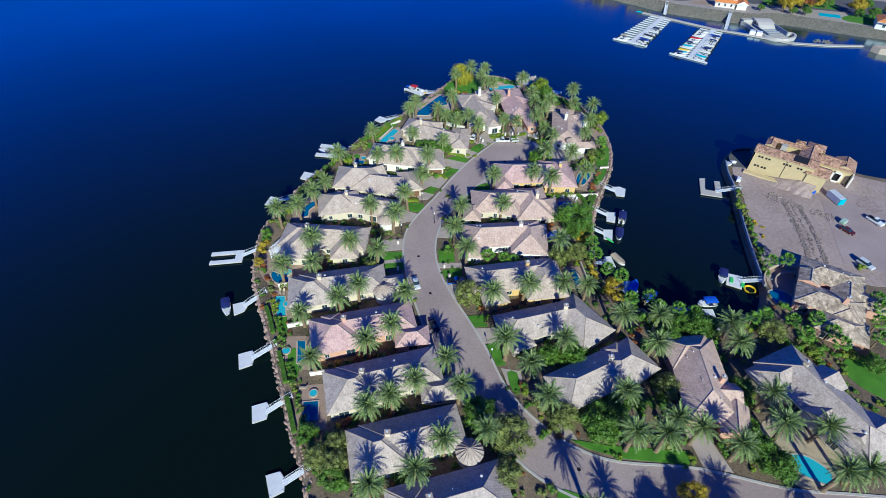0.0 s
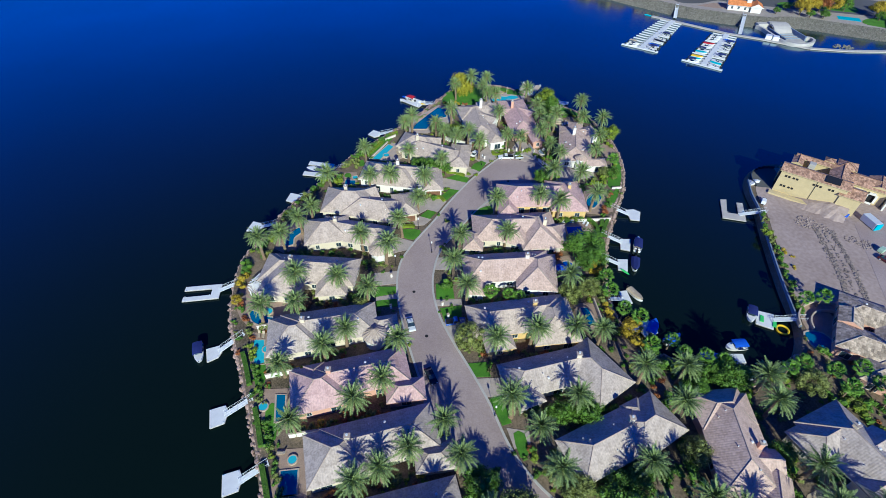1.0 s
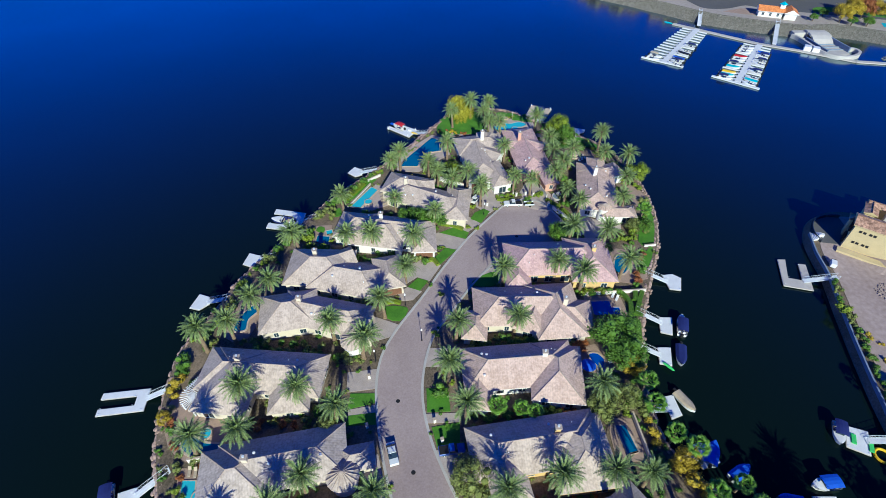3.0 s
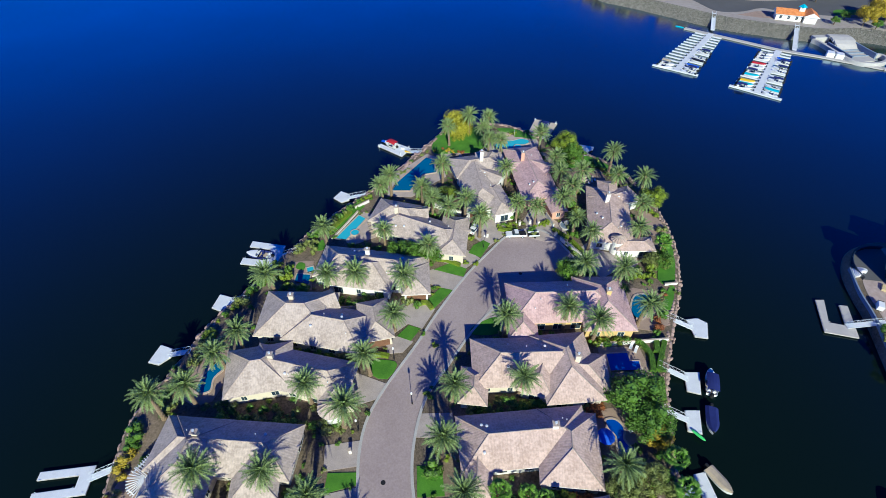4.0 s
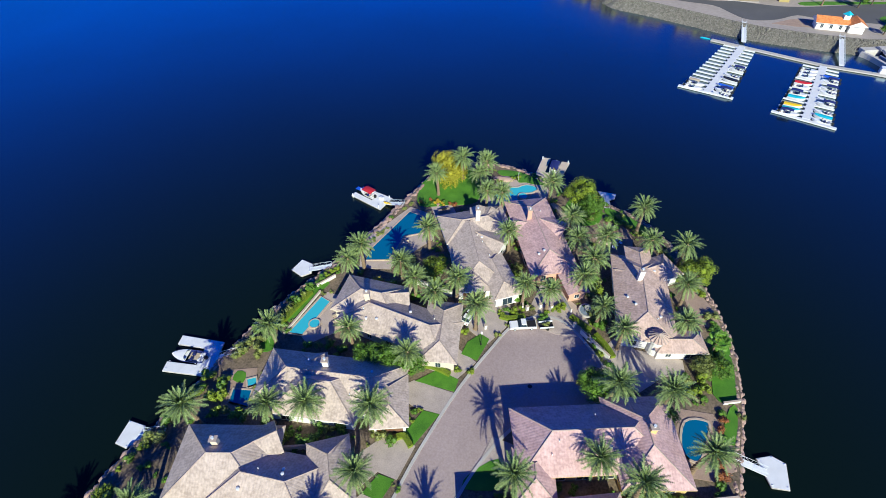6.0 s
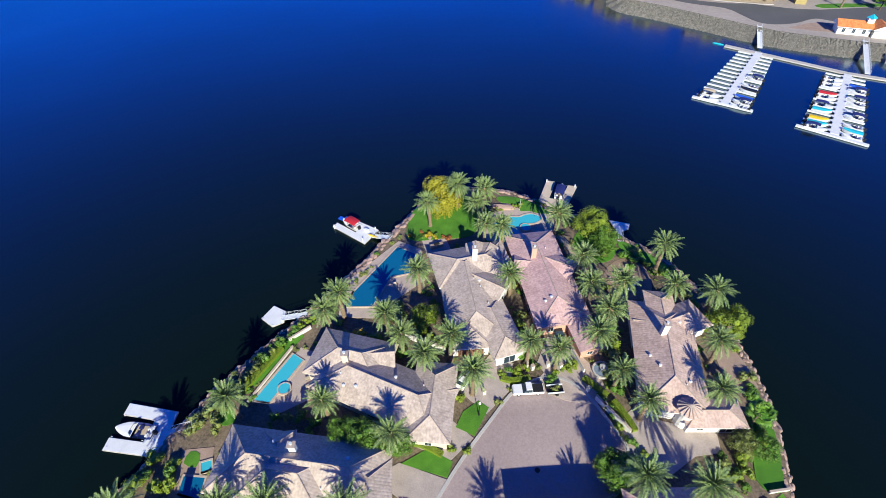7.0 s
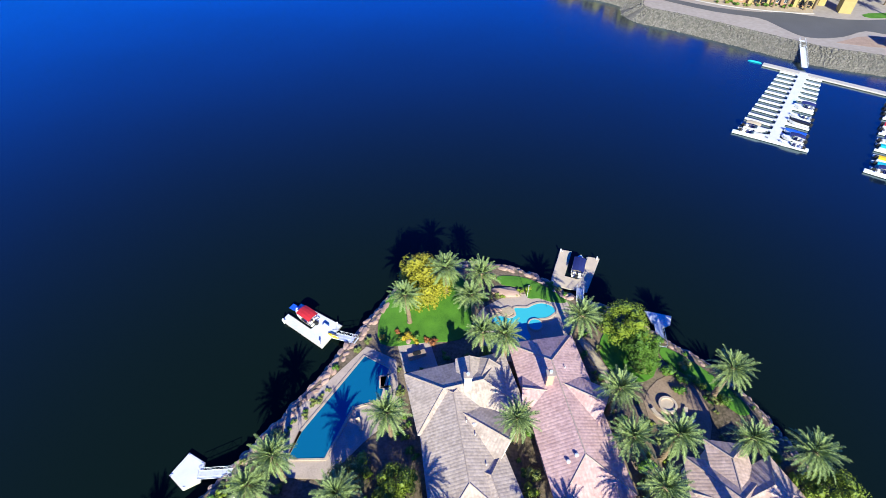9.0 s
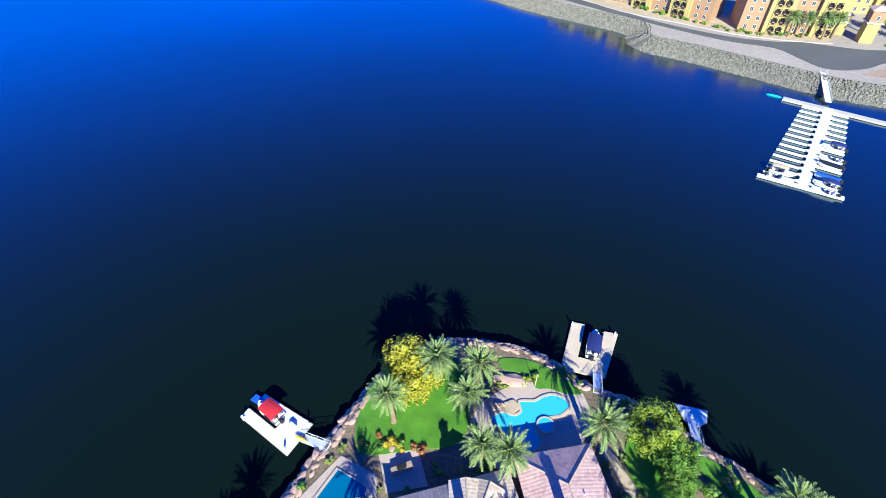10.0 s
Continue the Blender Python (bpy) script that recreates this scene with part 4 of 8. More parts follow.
slab("patio", [(73.5, 55), (80, 58), (86, 53), (90, 47), (82, 41.6), (74.4, 44)], G + 0.03, M_SAND, "sandy tan stone pool patio", "patio", 3)


def pool(pts, deep, label, smooth=0, spa=None, water=None):
    ring = spline(pts, smooth, True) if smooth else [tuple(p) for p in pts]
    if sum(ring[i - 1][0] * ring[i][1] - ring[i][0] * ring[i - 1][1] for i in range(len(ring))) < 0:
        ring = ring[::-1]
    PAVED.append(ring)
    cx, cy = sum(p[0] for p in ring) / len(ring), sum(p[1] for p in ring) / len(ring)
    loc = [(x - cx, y - cy) for x, y in ring]
    p = thing("swimming_pool", cx, cy, G, 0, label, "pool", "garden pools")
    part("pool_water_surface", prism(loc, 0.0, 0.13), water or (M_POOL_DEEP if deep else M_POOL), p)
    part("coping", strip(loc + loc[:2], -1, -0.1, 0.32, -0.05, 0.2), M_COPING, p, "pale stone coping")
    if spa:
        sx, sy, r = spa[0] - cx, spa[1] - cy, spa[2]
        prof = [(r + 0.24, 0.0), (r + 0.24, 0.4), (r, 0.4), (r, 0.34), (0.05, 0.34)]
        part("spa_rim", turned(prof, 20), M_COPING, p, "round stone spa rim", at=pose(sx, sy, 0))
        part("spa_water", turned([(r, 0.30), (r, 0.37)], 20), M_POOL, p, at=pose(sx, sy, 0))
    return p


POOL_B, POOL_D = "bright turquoise swimming pool with pale coping", "deep blue swimming pool with pale coping"
pool([(-21.2, 187.0), (-18.9, 185.4), (-23.4, 176.4), (-26.6, 176.9)], False, POOL_B, 0, (-21.3, 179.2, 1.1))
pool([(-2.2, 216.9), (2.4, 214.2), (1.3, 208.2), (-3.2, 207.0), (-6.6, 198.6), (-12.4, 198.6), (-11, 203)], True, "long deep blue pool along the rock shore")
pool([(21.2, 223.6), (21.5, 224.8), (23.0, 225.3), (24.6, 224.7), (25.9, 225.4), (25.8, 227.1), (28.2, 227.1), (29.6, 227.8), (31.4, 228.2), (33.2, 227.4), (33.7, 226.0), (32.0, 224.6), (30.6, 224.4), (29.2, 224.2), (28.0, 223.4), (27.7, 222.0), (28.2, 220.4), (27.2, 219.1), (25.4, 219.1), (23.6, 220.6)], False, "bright turquoise kidney-shaped pool with round spa", 3, (29.3, 222.9, 1.2))
slab("rock_pad", [(23.2, 226.9), (24.8, 227.4), (25.6, 226.2), (24.6, 225.2), (23.0, 225.8), (21.2, 225.8), (21.4, 227.2)], G + 0.3, M_SAND, "low round sandy rock beside the pool", "rock pad", 3)
pool([(0.9, 212.6), (2.7, 212.9), (2.9, 210.8), (1.1, 210.6)], False, "small square spa at the end of a long pool", 0, None, M_POOL_DEEP)
pool([(48.9, 150.6), (51.2, 155.9), (55.3, 155.8), (54.0, 152.6), (51, 148.6)], True, POOL_D, 4)
pool([(40.0, 138.9), (44.8, 139.2), (44.9, 137.0), (46.9, 137.0), (46.8, 134.6), (40.0, 134.4)], True, "royal blue stepped swimming pool with pale coping", 0, None, M_POOL_ROYAL)
pool([(36.2, 123.0), (38.2, 123.2), (39.5, 121.4), (38.9, 119.1), (40.0, 116.8), (37.4, 116.6), (37.5, 119.7), (36.5, 121.1)], True, "royal blue kidney-shaped pool with pale coping", 4, None, M_POOL_ROYAL)
pool([(38.0, 105.5), (40.2, 105.5), (41.4, 100.0), (39.2, 99.4)], True, POOL_D)
pool([(-34.5, 163.6), (-30.8, 163.3), (-30.7, 159.8), (-34.5, 160.8)], True, POOL_D)
pool([(-32.4, 165.7), (-30.7, 166.2), (-30.1, 164.6), (-31.8, 164.0)], False, "small square spa beside a deep blue pool")
pool([(-45.9, 137.7), (-44.0, 136.2), (-46, 133), (-45.9, 129.8), (-48.8, 129.6), (-48.4, 133.6)], True, POOL_D, 4)
pool([(-51.6, 103.8), (-50.6, 100.6), (-48.0, 98.9), (-44.8, 99.1), (-42.0, 101.1), (-46, 101.6), (-48.4, 102.6)], True, POOL_D, 4, (-46.6, 103.4, 1.1))
pool([(-48.1, 94.1), (-45.3, 94.1), (-43.4, 87.1), (-45.9, 86.6)], False, POOL_B, 0, (-44.0, 91.2, 0.9))
pool([(-38.4, 78.6), (-36.2, 78.6), (-35.1, 72.6), (-37.0, 71.6)], True, POOL_D, 0, (-40.6, 75.4, 1.0))
pool([(95.4, 97.6), (100.2, 97.2), (101.4, 92.4), (98.6, 90.6), (95.6, 93)], True, POOL_D, 4)
pool([(-33.3, 60.9), (-29.6, 61.3), (-28.9, 56.2), (-32.2, 55.8)], True, POOL_D, 0, (-31.2, 63.2, 0.9))
pool([(77.6, 48.9), (81.4, 48.6), (84.6, 45.2), (83, 42.6), (80.1, 43.6), (77.4, 45.4)], False, POOL_B, 4)


# ---- rocks along the water ----
slab("garden_path", [(36.6, 219.6), (38.4, 219), (40.4, 213.4), (41.6, 208), (40.2, 207.6), (39.2, 212.4)], G + 0.05, M_SAND, "narrow sandy garden path beside a house", "path", 3)
def rock_mesh(name, seed, material, fine=2):
    bm = bmesh.new()
    bmesh.ops.create_icosphere(bm, subdivisions=fine, radius=0.5)
    rnd = random.Random(seed)
    # flat facets cut off a ball, then a little unevenness
    cuts = [(Vector((rnd.uniform(-1, 1), rnd.uniform(-1, 1), rnd.uniform(-0.6, 1))).normalized(), rnd.uniform(0.33, 0.44)) for _ in range(7)]
    for v in bm.verts:
        for n_, d_ in cuts:
            over_ = v.co.dot(n_) - d_
            if over_ > 0:
                v.co -= n_ * over_
        v.co *= rnd.uniform(0.94, 1.06) * 1.12
        v.co.x *= 1.3
        v.co.z *= 0.78
    return mesh_of(bm, name, material)


ROCKS = [rock_mesh("boulder", s, M_ROCK) for s in range(6)]
rock_edge = thing("rock_edge", 0, 0, 0, 0, "pinkish boulders lining the shore of the peninsula", "rocks", "", "structure")
rest = Heap()
rnd = random.Random(11)
singles = 0
PEN = spline(WEST + TIP + EAST, 4)
for i in range(8, len(PEN) - 1):
    a, b_ = Vector(PEN[i]), Vector(PEN[i + 1])
    d = b_ - a
    n = Vector((-d.y, d.x)).normalized()
    small = a.x > 45 or a.y < 196
    k = int(d.length / (0.6 if small else 0.75)) + 1
    for j in range(k):
        for off, z, s0 in ((-0.6, 1.95, 1.1), (0.2, 1.6, 1.35), (0.9, 0.7, 1.1)):
            if rnd.random() < 0.1:
                continue
            p = a + d * ((j + rnd.random()) / k) + n * (off + rnd.uniform(-0.35, 0.35))
            s = s0 * rnd.uniform(0.65, 1.3) * (0.62 if small else 0.95)
            if small and off > 0.8 and j % 3:
                continue
            m = pose(p.x, p.y, z + rnd.uniform(-0.2, 0.15), rnd.uniform(-18, 18), rnd.uniform(-18, 18), math.degrees(math.atan2(d.y, d.x)) + rnd.uniform(-30, 30)) @ Matrix.Diagonal((s * 1.25, s, s * 0.9, 1))
            me = ROCKS[rnd.randrange(6)]
            if a.y > 198 and off < 0.8 and singles < 300:
                part("boulder", me, None, rock_edge, at=m)
                singles += 1
            else:
                rest.add(me, m)
for x, y, sx, sy, turn in ((25.0, 231.2, 5.0, 2.5, -3), (22.4, 226.6, 1.8, 1.2, 10)):
    ob = new("boulder", ROCKS[2])
    ob.matrix_basis = pose(x, y, G + 0.1, 0, 0, turn) @ Matrix.Diagonal((sx, sy, 1.5, 1))
    tagged(ob, "broad pale pink boulder beside the kidney-shaped pool", "boulder", "pool boulders")
M_ROCKS = mat("shore_rock_pile", (0.42, 0.27, 0.215), 0.9, 0.35, 0.8, 3.0, 0.5, tint=(0.55, 0.39, 0.325), island=0.6)
tagged(part("boulder_pile", rest.mesh("boulder_pile", M_ROCKS), None), "pinkish shore boulders half in the water", "rocks", "", "stuff")


# ---- bushes and trees ----
def leaf_cloud(bm, centre, r, count, size, rnd, flat=1.0):
    for _ in range(count):
        d = Vector((rnd.gauss(0, 1), rnd.gauss(0, 1), rnd.gauss(0, 1))).normalized()
        p = Vector(centre) + Vector((d.x, d.y, d.z * flat)) * r * rnd.uniform(0.72, 1.08)
        q = (d + Vector((rnd.uniform(-1, 1), rnd.uniform(-1, 1), rnd.uniform(-0.4, 1))) * 0.8).to_track_quat("Z", "Y").to_matrix()
        s = size * rnd.uniform(0.6, 1.3)
        bm.faces.new([bm.verts.new(p + q @ Vector(c) * s) for c in ((-0.6, 0, 0), (0, -0.32, 0.1), (0.65, 0, 0), (0, 0.32, 0.1))])


def bush_mesh(seed, material, leaves=215):
    rnd = random.Random(seed)
    bm = bmesh.new()
    for _ in range(5):
        c = Vector((rnd.uniform(-0.5, 0.5), rnd.uniform(-0.5, 0.5), rnd.uniform(0.35, 0.75)))
        r = rnd.uniform(0.35, 0.6)
        bmesh.ops.create_icosphere(bm, subdivisions=1, radius=r * 0.7, matrix=Matrix.Translation(c))
        leaf_cloud(bm, c, r, leaves // 5, 0.17, rnd, 0.85)
    return mesh_of(bm, "foliage", material)


BUSHES = {k: [bush_mesh(i * 7 + s, m_) for s in range(2)] for i, (k, m_) in enumerate((("green", M_LEAF), ("olive", M_LEAF_OLIVE), ("lime", M_LEAF_LIME), ("gold", M_LEAF_GOLD), ("rust", M_LEAF_RUST)))}
BUSH_LABEL = {"green": "rounded dark green garden bush", "olive": "loose grey-green garden bush", "lime": "clipped bright lime-green bush", "gold": "yellow autumn garden bush", "rust": "reddish orange flowering bush"}
rnd = random.Random(21)


UNDER = {k: Heap() for k in BUSHES}
single_bushes = []


def bush(x, y, s, kind, squash=0.85):
    me = BUSHES[kind][rnd.randrange(2)]
    if y < 150 or len(single_bushes) > 285:
        UNDER[kind].add(me, pose(x, y, G - 0.08, 0, 0, rnd.uniform(0, 360)) @ Matrix.Diagonal((s, s * rnd.uniform(0.8, 1.15), s * squash, 1)))
        return
    ob = new("bush", me)
    single_bushes.append(ob)
    ob.matrix_basis = pose(x, y, G - 0.08, 0, 0, rnd.uniform(0, 360)) @ Matrix.Diagonal((s, s * rnd.uniform(0.8, 1.15), s * squash, 1))
    tagged(ob, BUSH_LABEL[kind], "bush", "garden bushes")


def hedge(a, b_, step, size, kinds, jitter=0.5):
    a, b_ = Vector(a), Vector(b_)
    n = max(1, int((b_ - a).length / step))
    for i in range(n + 1):
        p = a.lerp(b_, i / n)
        bush(p.x + rnd.uniform(-jitter, jitter), p.y + rnd.uniform(-jitter, jitter), size * rnd.uniform(0.7, 1.3), rnd.choice(kinds))


GN, MX, WARM = ("green", "green", "olive"), ("green", "olive", "green", "green", "lime"), ("green", "olive", "green", "olive", "rust", "gold")
# between the houses
for a, b_, size, kinds in (((-17, 41), (-6, 44), 1.5, GN), ((-24, 55.5), (-4, 60.5), 1.3, WARM), ((-32, 69.5), (-10, 73.5), 1.3, WARM), ((-40, 84.5), (-20, 88), 1.3, WARM), ((-46, 98), (-30, 101.5), 1.5, WARM), ((-33, 106.5), (-22, 108), 1.5, MX), ((-42, 122.5), (-20, 122), 1.6, GN), ((-38, 138), (-16, 136.5), 1.7, MX),
                           ((-34, 153.8), (-14, 152.6), 1.6, MX), ((-28, 168.5), (-8, 168), 1.6, GN), ((-12, 190.5), (0, 187), 2.0, ("olive", "green", "gold")), ((0, 197), (6, 189), 1.8, ("gold", "green", "lime")), ((24.5, 196), (24, 186), 1.5, MX), ((42, 196), (40.5, 178), 1.7, MX), ((24, 141.2), (45, 142.2), 1.3, ("green", "lime", "rust")),
                           ((12, 125.4), (26, 125.4), 1.8, MX), ((32, 125.6), (35, 125.2), 1.9, ("rust", "rust", "olive")), ((9, 107.2), (30, 107.6), 1.5, ("lime", "green", "rust")), ((10, 90.4), (30, 90.6), 1.0, ("rust", "green", "olive")), ((20, 74.5), (40, 75.5), 1.6, GN), ((30, 61), (50, 60), 1.8, GN), ((52, 78), (54, 58), 1.8, GN), ((70, 80), (72, 56), 1.9, GN),
                           ((74, 84), (92, 84), 1.9, MX), ((54, 87), (72, 84.5), 1.9, MX), ((92, 78), (112, 74), 1.7, MX), ((96, 90), (98, 62), 1.7, MX), ((24, 53), (30, 60), 1.5, MX), ((34, 52.6), (54, 52), 1.6, MX), ((64, 50), (74, 46), 1.8, GN), ((8, 52), (12, 60), 1.9, MX), ((-21, 42), (-24, 52), 2.0, ("olive", "green")),
                           # along the water
                           ((-26, 42), (-29, 50), 1.4, ("olive", "olive", "gold")), ((-31, 53), (-39, 72), 1.0, MX), ((-41, 76), (-48, 92), 1.0, MX), ((-49, 95), (-55.5, 107), 1.2, ("green", "rust", "olive")), ((-56, 109), (-57, 122), 1.4, ("olive", "green", "gold")), ((-54.5, 126), (-50, 144), 1.6, ("green", "lime", "olive")), ((-48, 150), (-40, 166), 1.5, ("green", "lime", "olive")), ((-36, 171), (-28, 184), 1.4, ("olive", "green")), ((-26.6, 186), (-19, 196), 1.0, ("lime", "green")), ((-16.5, 199), (-8, 210), 0.6, ("olive", "olive", "green")),
                           ((0.5, 220.6), (9, 220), 0.9, ("green", "gold", "rust")), ((20, 230), (29, 231), 0.8, ("olive", "lime")), ((46, 214), (49, 218), 1.8, GN), ((50, 213), (58, 207), 1.1, MX), ((61, 200), (65.5, 186), 1.4, ("olive", "lime")), ((65, 180), (62, 166), 1.4, MX), ((58, 156), (52.5, 143), 1.2, ("green", "rust", "green")), ((47.5, 124), (45, 112), 1.8, MX), ((45, 109), (46, 98), 1.7, ("green", "olive", "gold")), ((48, 97), (56, 88), 1.7, ("gold", "green", "olive")),
                           ((98, 104), (106, 146), 1.0, ("olive", "green")), ((26.5, 178.8), (33, 183.6), 0.9, ("lime", "green")), ((37, 176), (41, 166), 1.1, MX), ((19, 181.6), (24, 182.6), 0.9, ("lime", "green")), ((35, 164), (38, 160), 1.7, GN)):
    hedge(a, b_, 1.45 * size, size * 1.15, kinds)
# clipped round bushes on the lawns
for x, y, s, k in ((1.7, 112.4, 2.6, "green"), (-1.5, 155.4, 0.9, "lime"), (-0.6, 156.4, 0.8, "green"), (0.1, 157.5, 0.8, "lime"), (1.1, 158.3, 0.8, "green"), (2.2, 158.6, 0.7, "lime"), (0.9, 156.6, 0.6, "lime"), (1.6, 141.0, 1.1, "lime"), (11.3, 176.4, 1.3, "lime"), (9.4, 167.2, 1.0, "lime"), (-36.6, 165.0, 1.6, "lime"), (3.5, 222.0, 0.8, "rust"), (10, 219.4, 1.1, "rust"), (29.6, 181.8, 0.9, "lime"), (60.8, 170.4, 1.6, "lime"), (18.2, 222.4, 1.2, "green"), (51.2, 209.0, 1.5, "green"), (54, 213.6, 1.6, "olive"), (105, 128.2, 1.3, "gold"), (106.2, 125.6, 0.8, "gold"), (104.7, 121.2, 0.9, "gold"), (102.8, 136, 2.2, "lime"), (128, 107, 1.6, "lime")):
    bush(x, y, s, k)

# taller bushes along the sunny walls
for spots, kinds in ((((-37.0, 140.6), (-34.4, 140.1), (-32.2, 139.7), (-29.2, 139.3), (-27.0, 139.1), (-24.6, 138.3), (-22.4, 137.7)), ("green", "olive", "green", "lime")), (((-16.2, 154.8), (-14.2, 154.6), (-12.2, 154.8), (-6.4, 154.0), (-4.6, 153.6), (-3.0, 152.6)), ("olive", "olive", "green")), (((-29.3, 181.0), (-28.3, 182.4), (-27.5, 184.0), (-26.4, 185.6), (-25.3, 187.2), (-24.0, 188.8), (-32.2, 173.2), (-31.6, 174.8), (-31.4, 171.4)), ("olive", "green", "olive")), (((-36.0, 158.6), (-34.4, 158.8), (-32.2, 158.2), (-30.0, 157.4), (-36.2, 161.8), (-38.2, 161.4), (-36.6, 163.6)), ("green", "lime", "olive")),
                     (((57.2, 162.2), (55.2, 161.8), (57.6, 164.4), (54.4, 163.8), (58.8, 167.2), (60.4, 169.6), (56.2, 160.2), (53.2, 161.6)), ("green", "olive", "green", "lime")),
                     (((-10.8, 171.0), (-9.2, 171.5), (-7.6, 171.8), (-6.0, 171.5), (-4.4, 171.0), (-2.6, 170.4), (-0.8, 169.9), (0.6, 169.4)), ("green", "green", "lime")),
                     (((-45.4, 125.8), (-42.6, 125.6), (-39.6, 125.8), (-36.2, 125.6), (-33.0, 125.2), (-29.6, 124.8), (-26.4, 124.6)), ("olive", "green", "olive")), (((-36.2, 104.6), (-33.6, 106.0), (-31.0, 105.4), (-28.4, 105.2), (-25.6, 104.8), (-23.0, 104.6)), ("olive", "green", "olive", "rust")),
                     (((9.0, 124.9), (11.0, 124.8), (13.0, 124.8), (15.2, 125.0), (17.6, 125.0), (20.2, 125.2), (24.4, 125.0), (26.6, 125.2), (29.0, 125.6), (31.4, 126.4)), ("green", "green", "green", "olive")), (((33.2, 125.0), (34.8, 124.4), (34.0, 126.4)), ("rust", "rust", "olive")),
                     (((31.0, 110.4), (34.2, 109.0), (36.4, 110.6), (39.2, 111.8), (41.8, 110.4)), ("olive", "green", "olive")), (((38.4, 141.0), (40.6, 141.2), (43.0, 141.4), (45.4, 141.6), (47.8, 142.0)), ("lime", "green")), (((-21.6, 173.6), (-19.2, 173.0), (-16.8, 172.8), (-14.2, 172.4)), ("gold", "olive", "green")),
                     (((-24.6, 71.6), (-21.6, 72.4), (-18.4, 73.2), (-15.4, 73.8)), ("rust", "olive", "green")), (((-31.0, 87.0), (-27.6, 88.2), (-24.0, 88.8)), ("rust", "green", "olive"))):
    for x, y in spots:
        bush(x, y, rnd.uniform(1.15, 1.6), rnd.choice(kinds), 1.35)

# undergrowth in the gaps between houses, drives and shore
def inside(p, poly):
    hit = False
    for i in range(len(poly)):
        (x0, y0), (x1, y1) = poly[i - 1], poly[i]
        if (y0 > p[1]) != (y1 > p[1]) and p[0] < (x1 - x0) * (p[1] - y0) / (y1 - y0) + x0:
            hit = not hit
    return hit


def in_block(p):
    for hx, hy, turn, blocks in HOUSES:
        v = Vector((p[0] - hx, p[1] - hy))
        v.rotate(Matrix.Rotation(radians(-turn), 2))
        for b in blocks:
            q = v - Vector((b[0], b[1]))
            q.rotate(Matrix.Rotation(radians(-b[4]), 2))
            if abs(q.x) < b[2] / 2 + 0.3 and abs(q.y) < b[3] / 2 + 0.3:
                return True
    return False


STREET = L_LINE + R_LINE[1:]
GARDEN = [s for s in SHORE if s[1] > 30] + [(110, 60), (100, 44)]
placed = 0
while placed < 1000:
    p = (rnd.uniform(-60, 112), rnd.uniform(36, 236))
    if not inside(p, GARDEN) or inside(p, STREET) or in_block(p) or any(inside(p, q) for q in PAVED) or (p[1] > 100 and p[0] > 92):
        continue
    if any((p[0] - x) ** 2 + (p[1] - y) ** 2 < 1.2 for x, y in STREET[::2]):
        continue
    s = rnd.uniform(0.5, 1.15) * (1.25 if p[1] < 92 and p[0] > 18 else 1.0)
    kind = rnd.choice(("green", "green", "green", "olive", "olive", "lime", "green", "rust" if p[1] < 110 else "olive"))
    UNDER[kind].add(BUSHES[kind][placed % 2], pose(p[0], p[1], G - 0.1, 0, 0, rnd.uniform(0, 360)) @ Matrix.Diagonal((s, s, s * 0.75, 1)))
    placed += 1
for kind, hp in UNDER.items():
    m_ = {"green": M_LEAF, "olive": M_LEAF_OLIVE, "lime": M_LEAF_LIME, "gold": M_LEAF_GOLD, "rust": M_LEAF_RUST}[kind]
    tagged(part("shrubbery", hp.mesh("shrubbery", m_), None), "mixed low %s shrubs filling the garden beds" % kind.replace("rust", "reddish").replace("gold", "yellow"), "shrubs", "", "stuff")


def tree_mesh(seed, material, clumps=26, leaves=190, droop=0.0):
    """A crown of unit radius: clumps of small leaves with gaps between."""
    rnd = random.Random(seed)
    bm = bmesh.new()
    for i in range(clumps):
        t0, u = i * 2.4, rnd.uniform(-0.35, 0.95)
        rr = math.sqrt(max(0.05, 1 - u * u)) * rnd.uniform(0.45, 0.85)
        c = Vector((rr * math.cos(t0), rr * math.sin(t0), u * 0.62))
        r = rnd.uniform(0.22, 0.38)
        bmesh.ops.create_icosphere(bm, subdivisions=1, radius=r * 0.5, matrix=Matrix.Translation(c))
        leaf_cloud(bm, c, r, leaves, 0.062, rnd, 0.8)
        if droop:
            for k in range(22):
                a = rnd.uniform(0, 6.28)
                p = c + Vector((math.cos(a), math.sin(a), 0)) * r * rnd.uniform(0.6, 1.1)
                for j in range(7):
                    leaf_cloud(bm, p - Vector((0, 0, 0.09 * j)), 0.035, 2, 0.06, rnd)
    return mesh_of(bm, "crown", material)


def tree(x, y, r, top, crown, label, material=M_BARK):
    t_ = thing("tree", x, y, G - 0.05, rnd.uniform(0, 360), label, "tree", "broadleaf trees")
    mid = top - r * 0.75
    bm = tube(bmesh.new(), (0, 0, -0.2), (0.1, 0, mid * 0.6), 0.26, 8, 0.18)
    part("trunk", bm, material, t_)
    for k in range(5):
        a = k * 1.257 + 0.4
        lb = tube(bmesh.new(), (0.1, 0, mid * 0.55), (r * 0.5 * math.cos(a), r * 0.5 * math.sin(a), mid + r * 0.1), 0.12, 6, 0.04)
        part("limb", lb, material, t_)
    part("crown", crown, None, t_, at=pose(0, 0, mid) @ Matrix.Scale(r * 1.18, 4))


